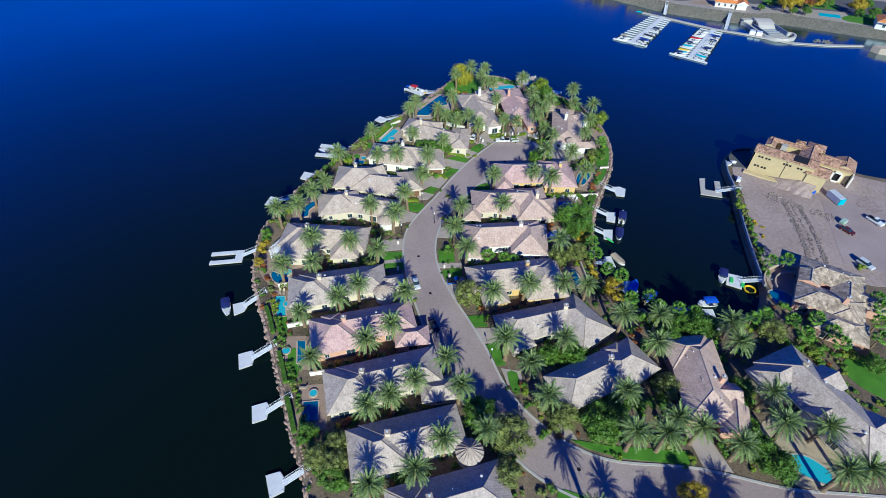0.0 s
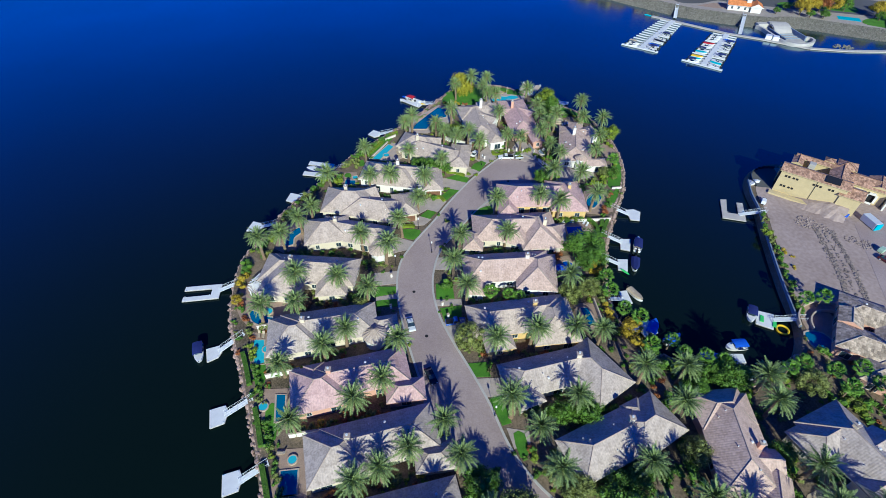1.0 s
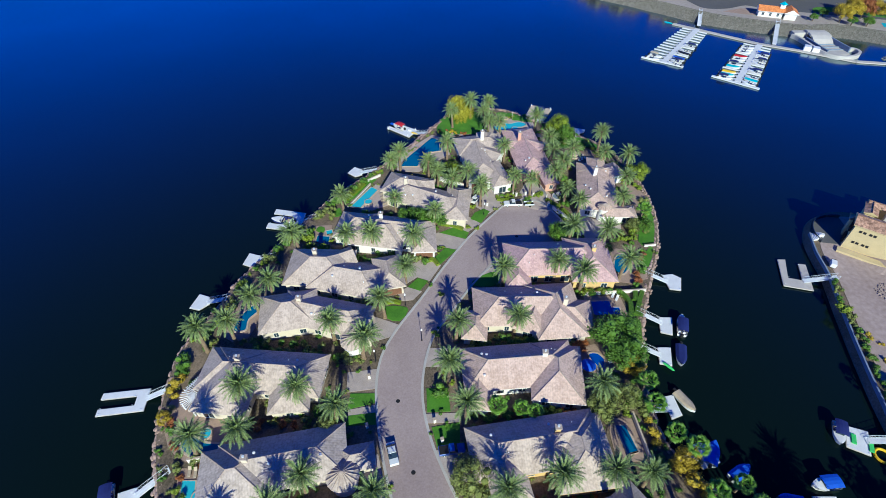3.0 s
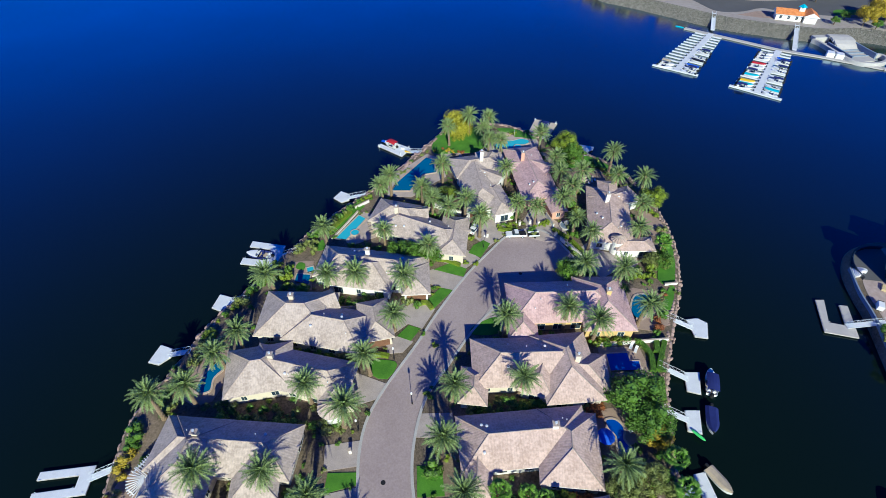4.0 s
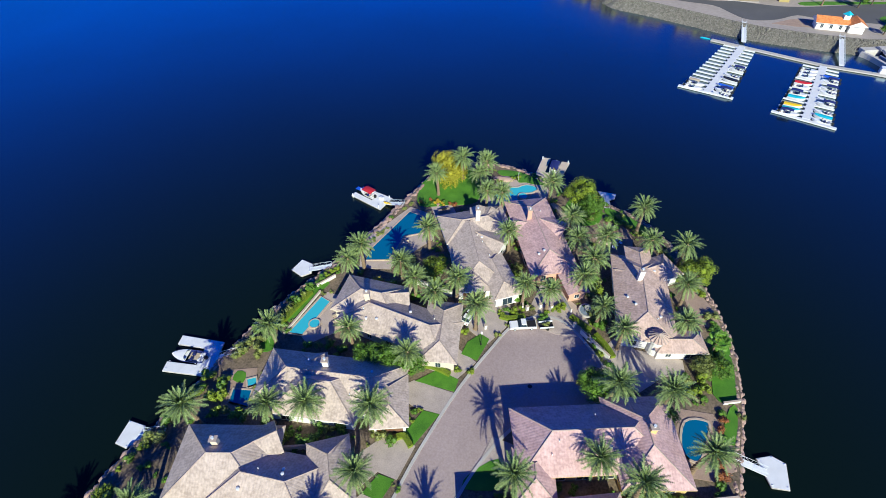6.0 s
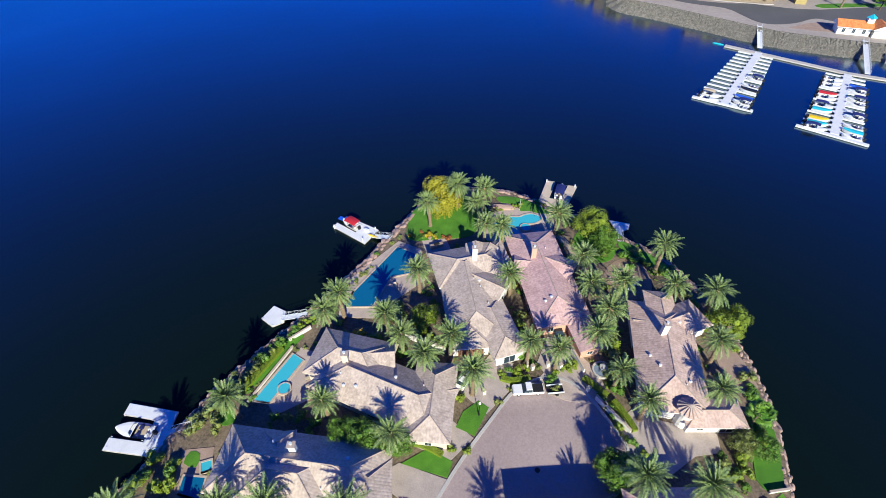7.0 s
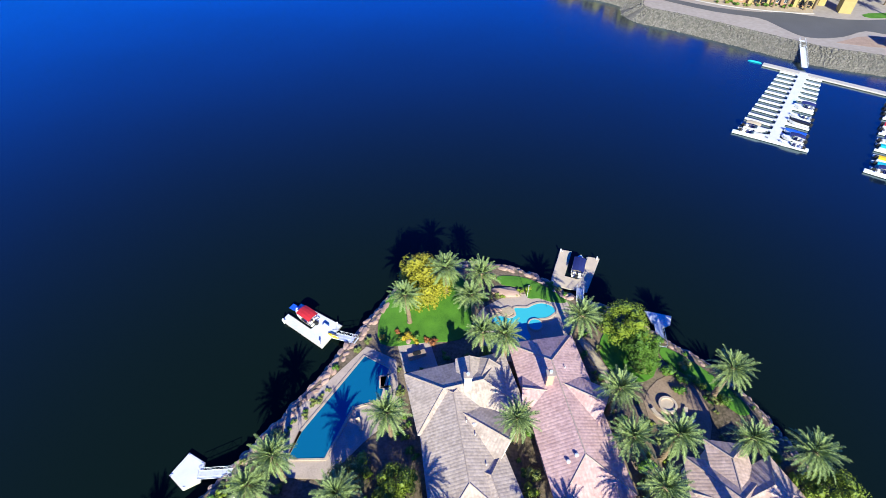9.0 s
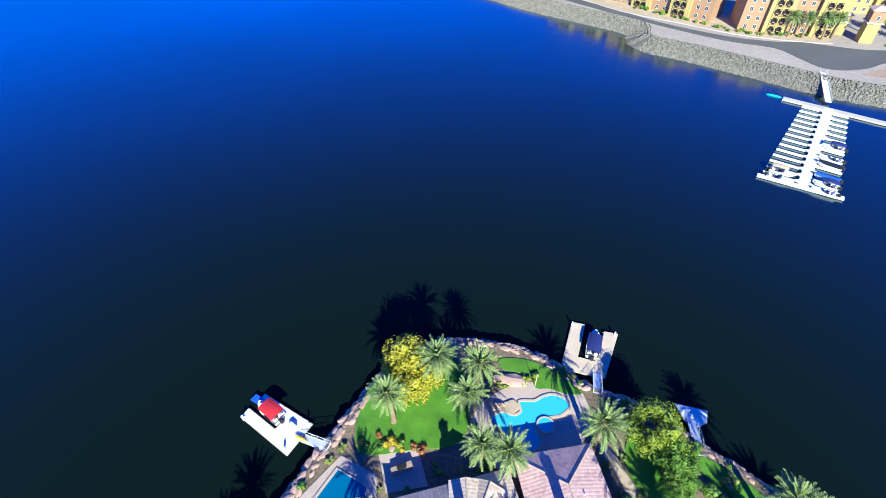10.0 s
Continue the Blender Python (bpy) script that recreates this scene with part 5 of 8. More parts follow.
C_GREEN = [tree_mesh(s, M_LEAF) for s in (1, 2)]
C_OLIVE = [tree_mesh(s, M_LEAF_OLIVE) for s in (3, 4)]
C_LIME, C_GOLD, C_RUST = tree_mesh(5, M_LEAF_LIME), tree_mesh(6, M_LEAF_GOLD), tree_mesh(7, M_LEAF_RUST)
C_WILLOW = tree_mesh(8, M_LEAF_WILLOW, 24, 200, 1.0)
TG, TO, TL, TY = "broadleaf tree with dense dark green crown", "olive-green garden tree with loose crown", "tree with bright yellow-green crown", "tree with yellow autumn leaves"
# the three near y = 25 are unseen, added to cast a broad shadow on the street
for x, y, r, top in ((46.6, 216.0, 3.0, 5.2), (46.2, 213.4, 2.4, 4.4), (35.8, 162.4, 3.4, 5.4), (42.8, 125.6, 6.0, 7.4), (44.5, 121, 4.0, 5.6), (8.4, 57.6, 3.6, 5.6), (36.2, 54.8, 4.4, 6.2), (39.8, 57.6, 3.4, 5.4), (43.4, 62.0, 3.0, 4.8), (72.0, 45.8, 4.0, 5.8), (69.8, 50.0, 3.4, 5.4), (32.9, 73.0, 3.4, 5.0), (68.6, 83.2, 4.2, 6.2), (-30.2, 52.0, 2.4, 4.0), (-22.8, 42.4, 2.6, 4.4), (46, 25, 4.5, 9.5), (52.5, 24.5, 4.8, 9.8), (58.5, 26.0, 4.2, 9.0), (72.3, 64.2, 2.8, 5), (59.2, 79.0, 3.0, 5.2), (34.6, 75.0, 2.6, 4.6), (27.1, 73.4, 2.6, 4.6), (63.7, 83.2, 2.8, 4.8), (71.4, 83.4, 2.8, 4.8), (-8.6, 169.4, 2.4, 5.2), (-5.4, 168.6, 2.8, 5.8), (-2.0, 167.8, 2.6, 5.4), (1.2, 167.2, 2.2, 5.0), (109, 71, 2.6, 4.6), (61, 165.6, 2.2, 4.2), (47, 156, 2, 4)):
    tree(x, y, r, top, C_GREEN[rnd.randrange(2)], TG)
for x, y, r, top in ((15.6, 52.0, 4.6, 6.4), (13.6, 43, 3.2, 5.2), (7.6, 94.0, 4.2, 5.6), (28.4, 57.0, 3.0, 4.6), (23.9, 60.6, 2.4, 4.0), (54.4, 64.4, 3.0, 4.8), (-27.2, 47.2, 2.6, 4.2), (-23.0, 50.0, 2.4, 4.4), (35.2, 108.4, 3.2, 5.4), (41, 110.4, 2.8, 5.0), (87.6, 81, 3.2, 5.4), (-23, 45.6, 2.8, 4.8), (-2.6, 194.6, 2.6, 4.8), (27, 56, 2.6, 4.4), (-21.5, 104, 2.2, 4)):
    tree(x, y, r, top, C_OLIVE[rnd.randrange(2)], TO)
tree(8.2, 232.0, 4.6, 7.4, C_WILLOW, "weeping willow with yellow-green hanging foliage by the lake")
tree(58.3, 166.6, 2.4, 3.6, C_OLIVE[1], TO)
tree(44.6, 220.2, 4.0, 6.4, C_LIME, TL)
tree(52.1, 39.6, 2.8, 4.4, C_GOLD, TY)
tree(65.2, 190.6, 3.4, 6.2, C_LIME, TL)
tree(5.0, 193.6, 2.6, 5.0, C_LIME, TL)
tree(44.8, 118.6, 2.4, 4.4, C_GOLD, TY)
tree(49.6, 97.6, 2.4, 4.4, C_GOLD, TY)
tree(-55.6, 106.0, 1.5, 3.2, C_GOLD, TY)


# ---- fan palms ----
def fan_crown(seed):
    bm = bmesh.new()
    rnd = random.Random(seed)
    for i in range(22):
        az, elev = i * 2.4 + rnd.uniform(-0.2, 0.2), radians(86 - 112 * (i / 22) + rnd.uniform(-8, 8))
        m = Matrix.Rotation(az, 4, "Z") @ Matrix.Rotation(-elev, 4, "Y")
        base = m @ Vector((1.15, 0, 0))
        tube(bm, (0, 0, 0), base, 0.03, 3)
        for k in range(13):
            a = radians(-84 + 14 * k)
            d, s = Vector((math.cos(a), math.sin(a), 0)), Vector((-math.sin(a), math.cos(a), 0))
            ln = rnd.uniform(0.75, 0.95)
            q = [m @ (Vector((1.15, 0, 0)) + v) for v in (d * 0.02 - s * 0.03, d * ln * 0.6 - s * 0.075, d * ln + Vector((0, 0, -0.25)), d * ln * 0.6 + s * 0.075)]
            bm.faces.new([bm.verts.new(v) for v in q])
    return mesh_of(bm, "crown", M_FAN)


FAN_CROWNS = [fan_crown(s) for s in (1, 2)]
fan_trunk = tube(bmesh.new(), (0, 0, -0.2), (0, 0, 2.4), 0.24, 8, 0.17)
tube(fan_trunk, (0, 0, 2.4), (0.1, 0, 5.6), 0.17, 8, 0.15)
fan_trunk = mesh_of(fan_trunk, "trunk", M_TRUNK)
FAN_SPOTS = [(13.4, 108.5), (18.6, 108.1), (21.2, 107.3), (46.0, 113.9), (46.0, 108.2), (48.3, 102.1), (51.4, 99.4), (57.6, 92.6), (52, 90.9), (59.4, 88.9), (64.1, 87.6), (68.3, 86.6), (98.3, 106.3), (103.2, 106.8), (83.2, 84.6), (87, 85.9), (93.7, 84), (100.2, 84.6), (102.4, 80.6), (94.4, 79.1), (102, 76.4), (121.2, 92.3), (119.8, 88.2), (116.7, 83.7), (113.5, 78.4), (61.4, 170.7)]
for i, (x, y) in enumerate(FAN_SPOTS):
    s = rnd.uniform(0.9, 1.1)
    p = thing("fan_palm", x, y - 0.3, G - 0.02, rnd.uniform(0, 360), "slender fan palm with bright green leaves", "palm tree", "fan palms")
    p.scale = (1, 1, s * (0.62 if i < 3 else 0.78))
    part("trunk", fan_trunk, None, p)
    part("crown", FAN_CROWNS[i % 2], None, p, at=pose(0.1, 0, 5.6) @ Matrix.Diagonal((1.15 * s, 1.15 * s, 1.45 * s, 1)))



# ---- docks and boats ----
def gangway(parent, a, b_, za, zb, width=1.3):
    """A sloping ramp with a truss rail on either side."""
    a, b_ = Vector((*a, za)), Vector((*b_, zb))
    d = b_ - a
    n = Vector((-d.y, d.x, 0)).normalized() * width / 2
    g = bmesh.new()
    low = [g.verts.new(v) for v in (a - n, b_ - n, b_ + n, a + n)]
    up = [g.verts.new(v.co + Vector((0, 0, 0.12))) for v in low]
    g.faces.new(low[::-1])
    g.faces.new(up)
    for i in range(4):
        g.faces.new((low[i], low[(i + 1) % 4], up[(i + 1) % 4], up[i]))
    gw = part("gangway", g, M_DOCK, parent, "sloping gangway")
    k = max(2, int(d.length / 1.2))
    for s in (-1, 1):
        r = bmesh.new()
        h = Vector((0, 0, 1.1))
        tube(r, a + n * s + h, b_ + n * s + h, 0.035, 4)
        tube(r, a + n * s + h * 0.15, b_ + n * s + h * 0.15, 0.035, 4)
        for i in range(k + 1):
            p = a.lerp(b_, i / k) + n * s
            tube(r, p, p + h, 0.03, 4)
            if i < k:
                q = a.lerp(b_, (i + 1) / k) + n * s
                tube(r, (p + h) if i % 2 else p, q if i % 2 else (q + h), 0.025, 4)
        part("handrail", r, M_METAL, gw, "white metal truss rail")


def floating_dock(outline, ramp, label, deck=None, shore=2.1, posts=()):
    cx, cy = sum(p[0] for p in outline) / len(outline), sum(p[1] for p in outline) / len(outline)
    loc = [(x - cx, y - cy) for x, y in outline]
    if sum(loc[i - 1][0] * loc[i][1] - loc[i][0] * loc[i - 1][1] for i in range(len(loc))) < 0:
        loc = loc[::-1]
    d = thing("floating_dock", cx, cy, 0, 0, label, "dock", "boat docks")
    part("deck", prism(loc, 0.3, 0.55), deck or M_DOCK, d)
    part("float", prism([(x * 0.97, y * 0.97) for x, y in loc], -0.3, 0.31), M_BLACK, d)
    part("bumper", strip(loc + loc[:1], -1, 0.003, 0.1, 0.28, 0.5), M_DOCK_GREY, d)
    cl = bmesh.new()
    for x, y in loc[:6]:
        tube(cl, (x * 0.88 - 0.15, y * 0.88, 0.66), (x * 0.88 + 0.15, y * 0.88, 0.66), 0.04, 4)
        tube(cl, (x * 0.88, y * 0.88, 0.5), (x * 0.88, y * 0.88, 0.66), 0.04, 4)
    part("cleat", cl, M_METAL, d)
    for x, y in posts:
        part("mooring_post", turned([(0.16, -0.5), (0.16, 1.3), (0.05, 1.45)], 8), M_WHITE, d, at=pose(x - cx, y - cy, 0))
    if ramp:
        gangway(d, (ramp[0][0] - cx, ramp[0][1] - cy), (ramp[1][0] - cx, ramp[1][1] - cy), 0.56, shore)
    return d


def u_dock(a, b_, c, dd, frac, arm):
    """A U of two arms: a-b is one outer side, dd-c the other, b-c the closed end."""
    a, b_, c, dd = (Vector(p) for p in (a, b_, c, dd))
    e = (b_ - c).normalized() * arm
    m1, m2 = b_.lerp(a, frac), c.lerp(dd, frac)
    return [tuple(p) for p in (a, b_, c, dd, dd + e, m2 + e, m1 - e, a - e)]


WD, GD = "white floating dock with sloping gangway", "grey floating dock with sloping gangway"
floating_dock([(-38.3, 44.3), (-35.4, 45.2), (-34.0, 43.6), (-33.6, 41.0), (-36.2, 39.6)], ((-34.0, 42.6), (-28.6, 45.6)), WD)
floating_dock([(-45.9, 60.7), (-42.6, 61.8), (-41.6, 60.3), (-41.6, 57.5), (-44.6, 56.3)], ((-41.9, 59.2), (-36.2, 62.6)), WD)
floating_dock([(-53.6, 75.5), (-50.3, 76.7), (-49.2, 75.2), (-49.2, 72.3), (-52.1, 71.0)], ((-49.6, 74.2), (-43.8, 77.8)), WD)
floating_dock([(-60.3, 92.4), (-57.2, 93.5), (-56.0, 91.6), (-56.4, 90.0), (-58.7, 88.5)], ((-56.8, 91.6), (-51.2, 96.2)), WD)
floating_dock(u_dock((-73.4, 113.6), (-63.4, 114.9), (-62.8, 109.6), (-72.6, 108.2), 0.24, 1.5), ((-63.2, 112.4), (-57.9, 114.0)), WD)
floating_dock([(-63.1, 138.0), (-62.1, 142.7), (-59.2, 141.7), (-58.5, 139.4), (-60.5, 137.4)], ((-58.9, 139.9), (-53.6, 139.8)), WD)
floating_dock([(-53.9, 153.7), (-53.2, 158.1), (-49.8, 157.0), (-49.2, 154.6), (-51.6, 152.8)], ((-49.7, 155.4), (-44.6, 155.0)), WD)
floating_dock(u_dock((-50.3, 177.8), (-40.6, 175.9), (-41.2, 167.5), (-51.3, 169.0), 0.36, 2.2), ((-41.2, 171.7), (-35.6, 172.2)), "large white U-shaped floating boat dock")
floating_dock([(-30.5, 197.3), (-28.6, 200.7), (-25.7, 199.1), (-25.5, 196.2), (-27.7, 195.1)], ((-26.0, 197.2), (-20.4, 196.8)), WD)
floating_dock(u_dock((-19.4, 226.6), (-10.6, 220.0), (-7.6, 225.0), (-16.5, 230.6), 0.42, 1.7), ((-8.6, 222.6), (-4.0, 220.2)), "white U-shaped dock with covered boat", posts=((-19.0, 226.3), (-11.2, 221.0), (-8.4, 225.2)))
floating_dock(u_dock((38.4, 244.6), (34.2, 234.3), (41.4, 232.3), (46.2, 241.6), 0.3, 2.3), ((40.2, 233.2), (38.8, 228.4)), "pale tan U-shaped dock beside its boat", M_DOCK_TAN, posts=((38.2, 244.0), (45.6, 241.4), (34.8, 234.8)))
floating_dock([(51.7, 227.2), (56.5, 225.7), (55.6, 223.8), (53.8, 223.0), (52.3, 224.2)], ((53.2, 224.2), (51.6, 217.6)), WD)
floating_dock([(62.4, 149.8), (65.2, 150.2), (67.1, 148.8), (65.6, 144.3), (62.8, 144.8)], ((62.9, 147.2), (56.6, 149.6)), WD)
floating_dock([(56.9, 135.2), (60.2, 135.2), (58.6, 129.8), (56.0, 130.6)], ((57.0, 133.4), (50.8, 136.0)), WD)
floating_dock([(53.9, 126.1), (56.9, 126.1), (55.6, 121.0), (53.0, 121.6)], ((53.8, 123.8), (48.4, 125.6)), WD)
floating_dock([(51.0, 113.0), (53.3, 113.5), (53.8, 108.7), (51.3, 107.8)], ((51.6, 110.0), (46.2, 109.0)), GD)
floating_dock([(52.6, 101.8), (56.4, 103), (58, 98.6), (54.0, 97.2)], ((53.6, 99.6), (49.2, 98.0)), GD)
floating_dock([(73.0, 92.0), (77.6, 92.0), (77.4, 89.4), (73.2, 89.4)], ((75.2, 89.8), (75.2, 83.4)), GD)
floating_dock([(87.6, 106.4), (91.6, 105.0), (89.2, 99.9), (85.4, 101.8)], ((89.9, 103.0), (98.2, 102.3)), GD)
floating_dock([(97.0, 155.9), (99.0, 155.9), (96.4, 148.9), (100.0, 147.9), (102.0, 154.2), (103.8, 153.9), (101.0, 144.3), (94.0, 146.1)], ((99.9, 147.6), (108.2, 147.4)), "bare pale U-shaped dock by the building site", M_DOCK_GREY, 2.3)


def boat(x, y, turn, L, W, label, cover=None, canopy=None, hull=None, cabin=True):
    """A motor boat, its bow along +x of its own. cover: canvas over the whole deck; canopy: canvas on poles."""
    bt = thing("motor_boat", x, y, 0, turn, label, "boat", "boats")
    h = bmesh.new()
    secs = []
    n = 9
    for i in range(n):
        t = i / (n - 1)
        xx = L * (t - 0.5)
        w = W / 2 * (1.0 if t < 0.55 else math.cos((t - 0.55) / 0.45 * math.pi / 2) ** 0.7) * (0.93 + 0.07 * min(1, t * 4))
        w = max(w, 0.03)
        sheer = 0.85 + 0.3 * t * t
        keel = -0.15 if t < 0.85 else -0.15 + (t - 0.85) * 4
        secs.append([h.verts.new(v) for v in ((xx, -w, sheer), (xx, -w * 0.82, 0.15 + max(0, keel)), (xx, 0, keel), (xx, w * 0.82, 0.15 + max(0, keel)), (xx, w, sheer))])
    for a, b_ in zip(secs, secs[1:]):
        for k in range(4):
            h.faces.new((a[k], a[k + 1], b_[k + 1], b_[k]))
    h.faces.new(secs[0])
    bmesh.ops.recalc_face_normals(h, faces=h.faces[:])
    part("hull", h, hull or M_WHITE, bt)

    def plan(f, t0, t1, z, crown_):
        bm = bmesh.new()
        prev = None
        for i in range(8):
            t = t0 + (t1 - t0) * i / 7
            w = W / 2 * f * (1.0 if t < 0.55 else math.cos((t - 0.55) / 0.45 * math.pi / 2) ** 0.7)
            xx, zz = L * (t - 0.5), z + 0.3 * t * t
            cur = [bm.verts.new(v) for v in ((xx, -w, zz), (xx, -w * 0.5, zz + crown_), (xx, w * 0.5, zz + crown_), (xx, w, zz))]
            if prev:
                for k in range(3):
                    bm.faces.new((prev[k], cur[k], cur[k + 1], prev[k + 1]))
            prev = cur
        return bm
    if cover:
        part("cover", plan(1.04, 0.02, 0.97, 0.9, 0.35), cover, bt, "fitted canvas cover")
    else:
        part("deck", plan(0.97, 0.5, 0.98, 0.86, 0.06), M_WHITE, bt)
        part("cockpit_floor", bx(-L * 0.48, -W * 0.4, 0.3, 0.0, W * 0.4, 0.36), M_TAN, bt)
        for k, (sx, sy) in enumerate(((-0.36, -0.22), (-0.36, 0.22), (-0.12, -0.24), (-0.12, 0.24))):
            st = soft_box(-0.35, -0.3, 0.36, 0.35, 0.3, 0.75, 0.06)
            box(st, -0.35, -0.3, 0.75, -0.2, 0.3, 1.15)
            part("seat", st, M_WHITE if k < 2 else M_NAVY, bt, at=pose(sx * L, sy * W, 0))
        ws = bmesh.new()
        a = [(0.02 * L, -W * 0.42), (0.1 * L, -W * 0.3), (0.1 * L, W * 0.3), (0.02 * L, W * 0.42)]
        for p, q in zip(a, a[1:]):
            ws.faces.new([ws.verts.new(v) for v in ((*p, 0.9), (*q, 0.9), (q[0] - 0.25, q[1] * 0.95, 1.45), (p[0] - 0.25, p[1] * 0.95, 1.45))])
        part("windscreen", ws, M_GLASS, bt)
    eng = soft_box(-L * 0.5 - 0.7, -0.3, 0.2, -L * 0.5 + 0.05, 0.3, 1.25, 0.1)
    part("engine", eng, M_BLACK, bt)
    if canopy:
        c = bmesh.new()
        prev = None
        for i in range(7):
            t = i / 6
            xx, zz = -L * 0.46 + L * 0.66 * t, 2.25 + 0.18 * math.sin(math.pi * t)
            cur = [c.verts.new((xx, yy, zz - 0.25 * abs(yy / (W / 2)) ** 2)) for yy in (-W / 2, -W / 4, 0, W / 4, W / 2)]
            if prev:
                for k in range(4):
                    c.faces.new((prev[k], cur[k], cur[k + 1], prev[k + 1]))
            prev = cur
        cn = part("canopy", c, canopy, bt, "canvas canopy")
        for sx in (-0.4, 0.1):
            for sy in (-1, 1):
                part("canopy_pole", tube(bmesh.new(), (sx * L, sy * W * 0.46, 0.85), (sx * L * 0.95, sy * W * 0.48, 2.02), 0.03, 4), M_METAL, cn)
    return bt


boat(-61.6, 91.0, -70, 6.0, 2.4, "white boat under dark navy canopy by the dock", None, M_NAVY)
boat(-47.0, 172.4, 172, 7.2, 2.9, "white and navy open motor boat in a dock slip", None, None, M_NAVY)
boat(-14.9, 227.4, 142, 5.4, 2.5, "white boat with red canvas canopy in its slip", None, M_RED)
boat(41.2, 239.4, 70, 6.2, 2.5, "white boat with navy canopy moored in a U-shaped dock", None, M_NAVY)
boat(61.8, 132.8, 72, 6.6, 2.5, "white pontoon boat with navy canopy", None, M_NAVY)
boat(58.6, 123.8, -108, 6.2, 2.5, "boat under navy canvas cover with white bow", M_NAVY)
boat(55.4, 111.8, -62, 5.6, 2.2, "boat under tan canvas cover", M_TAN)
boat(57.0, 100.4, 60, 5.6, 2.6, "boat under bright blue canvas cover", M_BLUE)
boat(61, 96.5, 30, 5.2, 2.3, "boat under blue canvas cover", M_BLUE)
boat(76.6, 94.2, 185, 5.6, 2.6, "white boat under bright blue canopy", None, M_BLUE)
boat(68.4, 91.2, 170, 5.2, 2.3, "boat under blue canvas cover", M_BLUE)
boat(85.2, 104.6, -115, 5.4, 2.4, "white boat with navy canopy beside a grey dock", None, M_NAVY)
ring = bmesh.new()
for k in range(18):
    a0, a1 = k * math.pi / 9, (k + 1) * math.pi / 9
    tube(ring, (1.5 * math.cos(a0), 1.5 * math.sin(a0), 0.2), (1.5 * math.cos(a1), 1.5 * math.sin(a1), 0.2), 0.28, 8)
tagged(part("swim_ring", ring, M_YELLOW, at=pose(91.8, 100.0, 0.05)), "large yellow inflatable ring floating on the water", "inflatable")
for x, y, t_, label in ((87.6, 103.4, 65, "green inflatable mat on a grey dock"), (90.2, 101.6, 65, "green inflatable mat on a grey dock")):
    tagged(part("inflatable_mat", soft_box(-1.2, -0.5, 0, 1.2, 0.5, 0.22, 0.1, 2), M_LIME, at=pose(x, y, 0.56, 0, 0, t_)), label, "inflatable", "inflatables")
tagged(part("kayak", turned([(0.02, -1.6), (0.25, -1.1), (0.33, 0), (0.25, 1.1), (0.02, 1.6)], 8), M_YELLOW, at=pose(-8.6, 222.3, 0.85, 90, 0, 60)), "yellow-green kayak lying on a white dock", "kayak")
tagged(part("kayak", turned([(0.02, -1.6), (0.25, -1.1), (0.33, 0), (0.25, 1.1), (0.02, 1.6)], 8), M_LIME, at=pose(54.6, 120.6, 0.85, 90, 0, 40)), "yellow-green kayak lying on a white dock", "kayak")
for x, y, t_ in ((-17.2, 229.4, 148),):
    tagged(part("dock_mat", soft_box(-1.3, -0.65, 0, 1.3, 0.65, 0.08, 0.03), M_BLUE, at=pose(x, y, 0.555, 0, 0, t_)), "blue mat lying on a white dock", "mat")
tagged(part("dock_box", soft_box(-0.6, -0.4, 0, 0.6, 0.4, 0.7, 0.08), M_WHITE, at=pose(-10.6, 224.6, 0.555, 0, 0, 140)), "white storage box on a dock", "box")


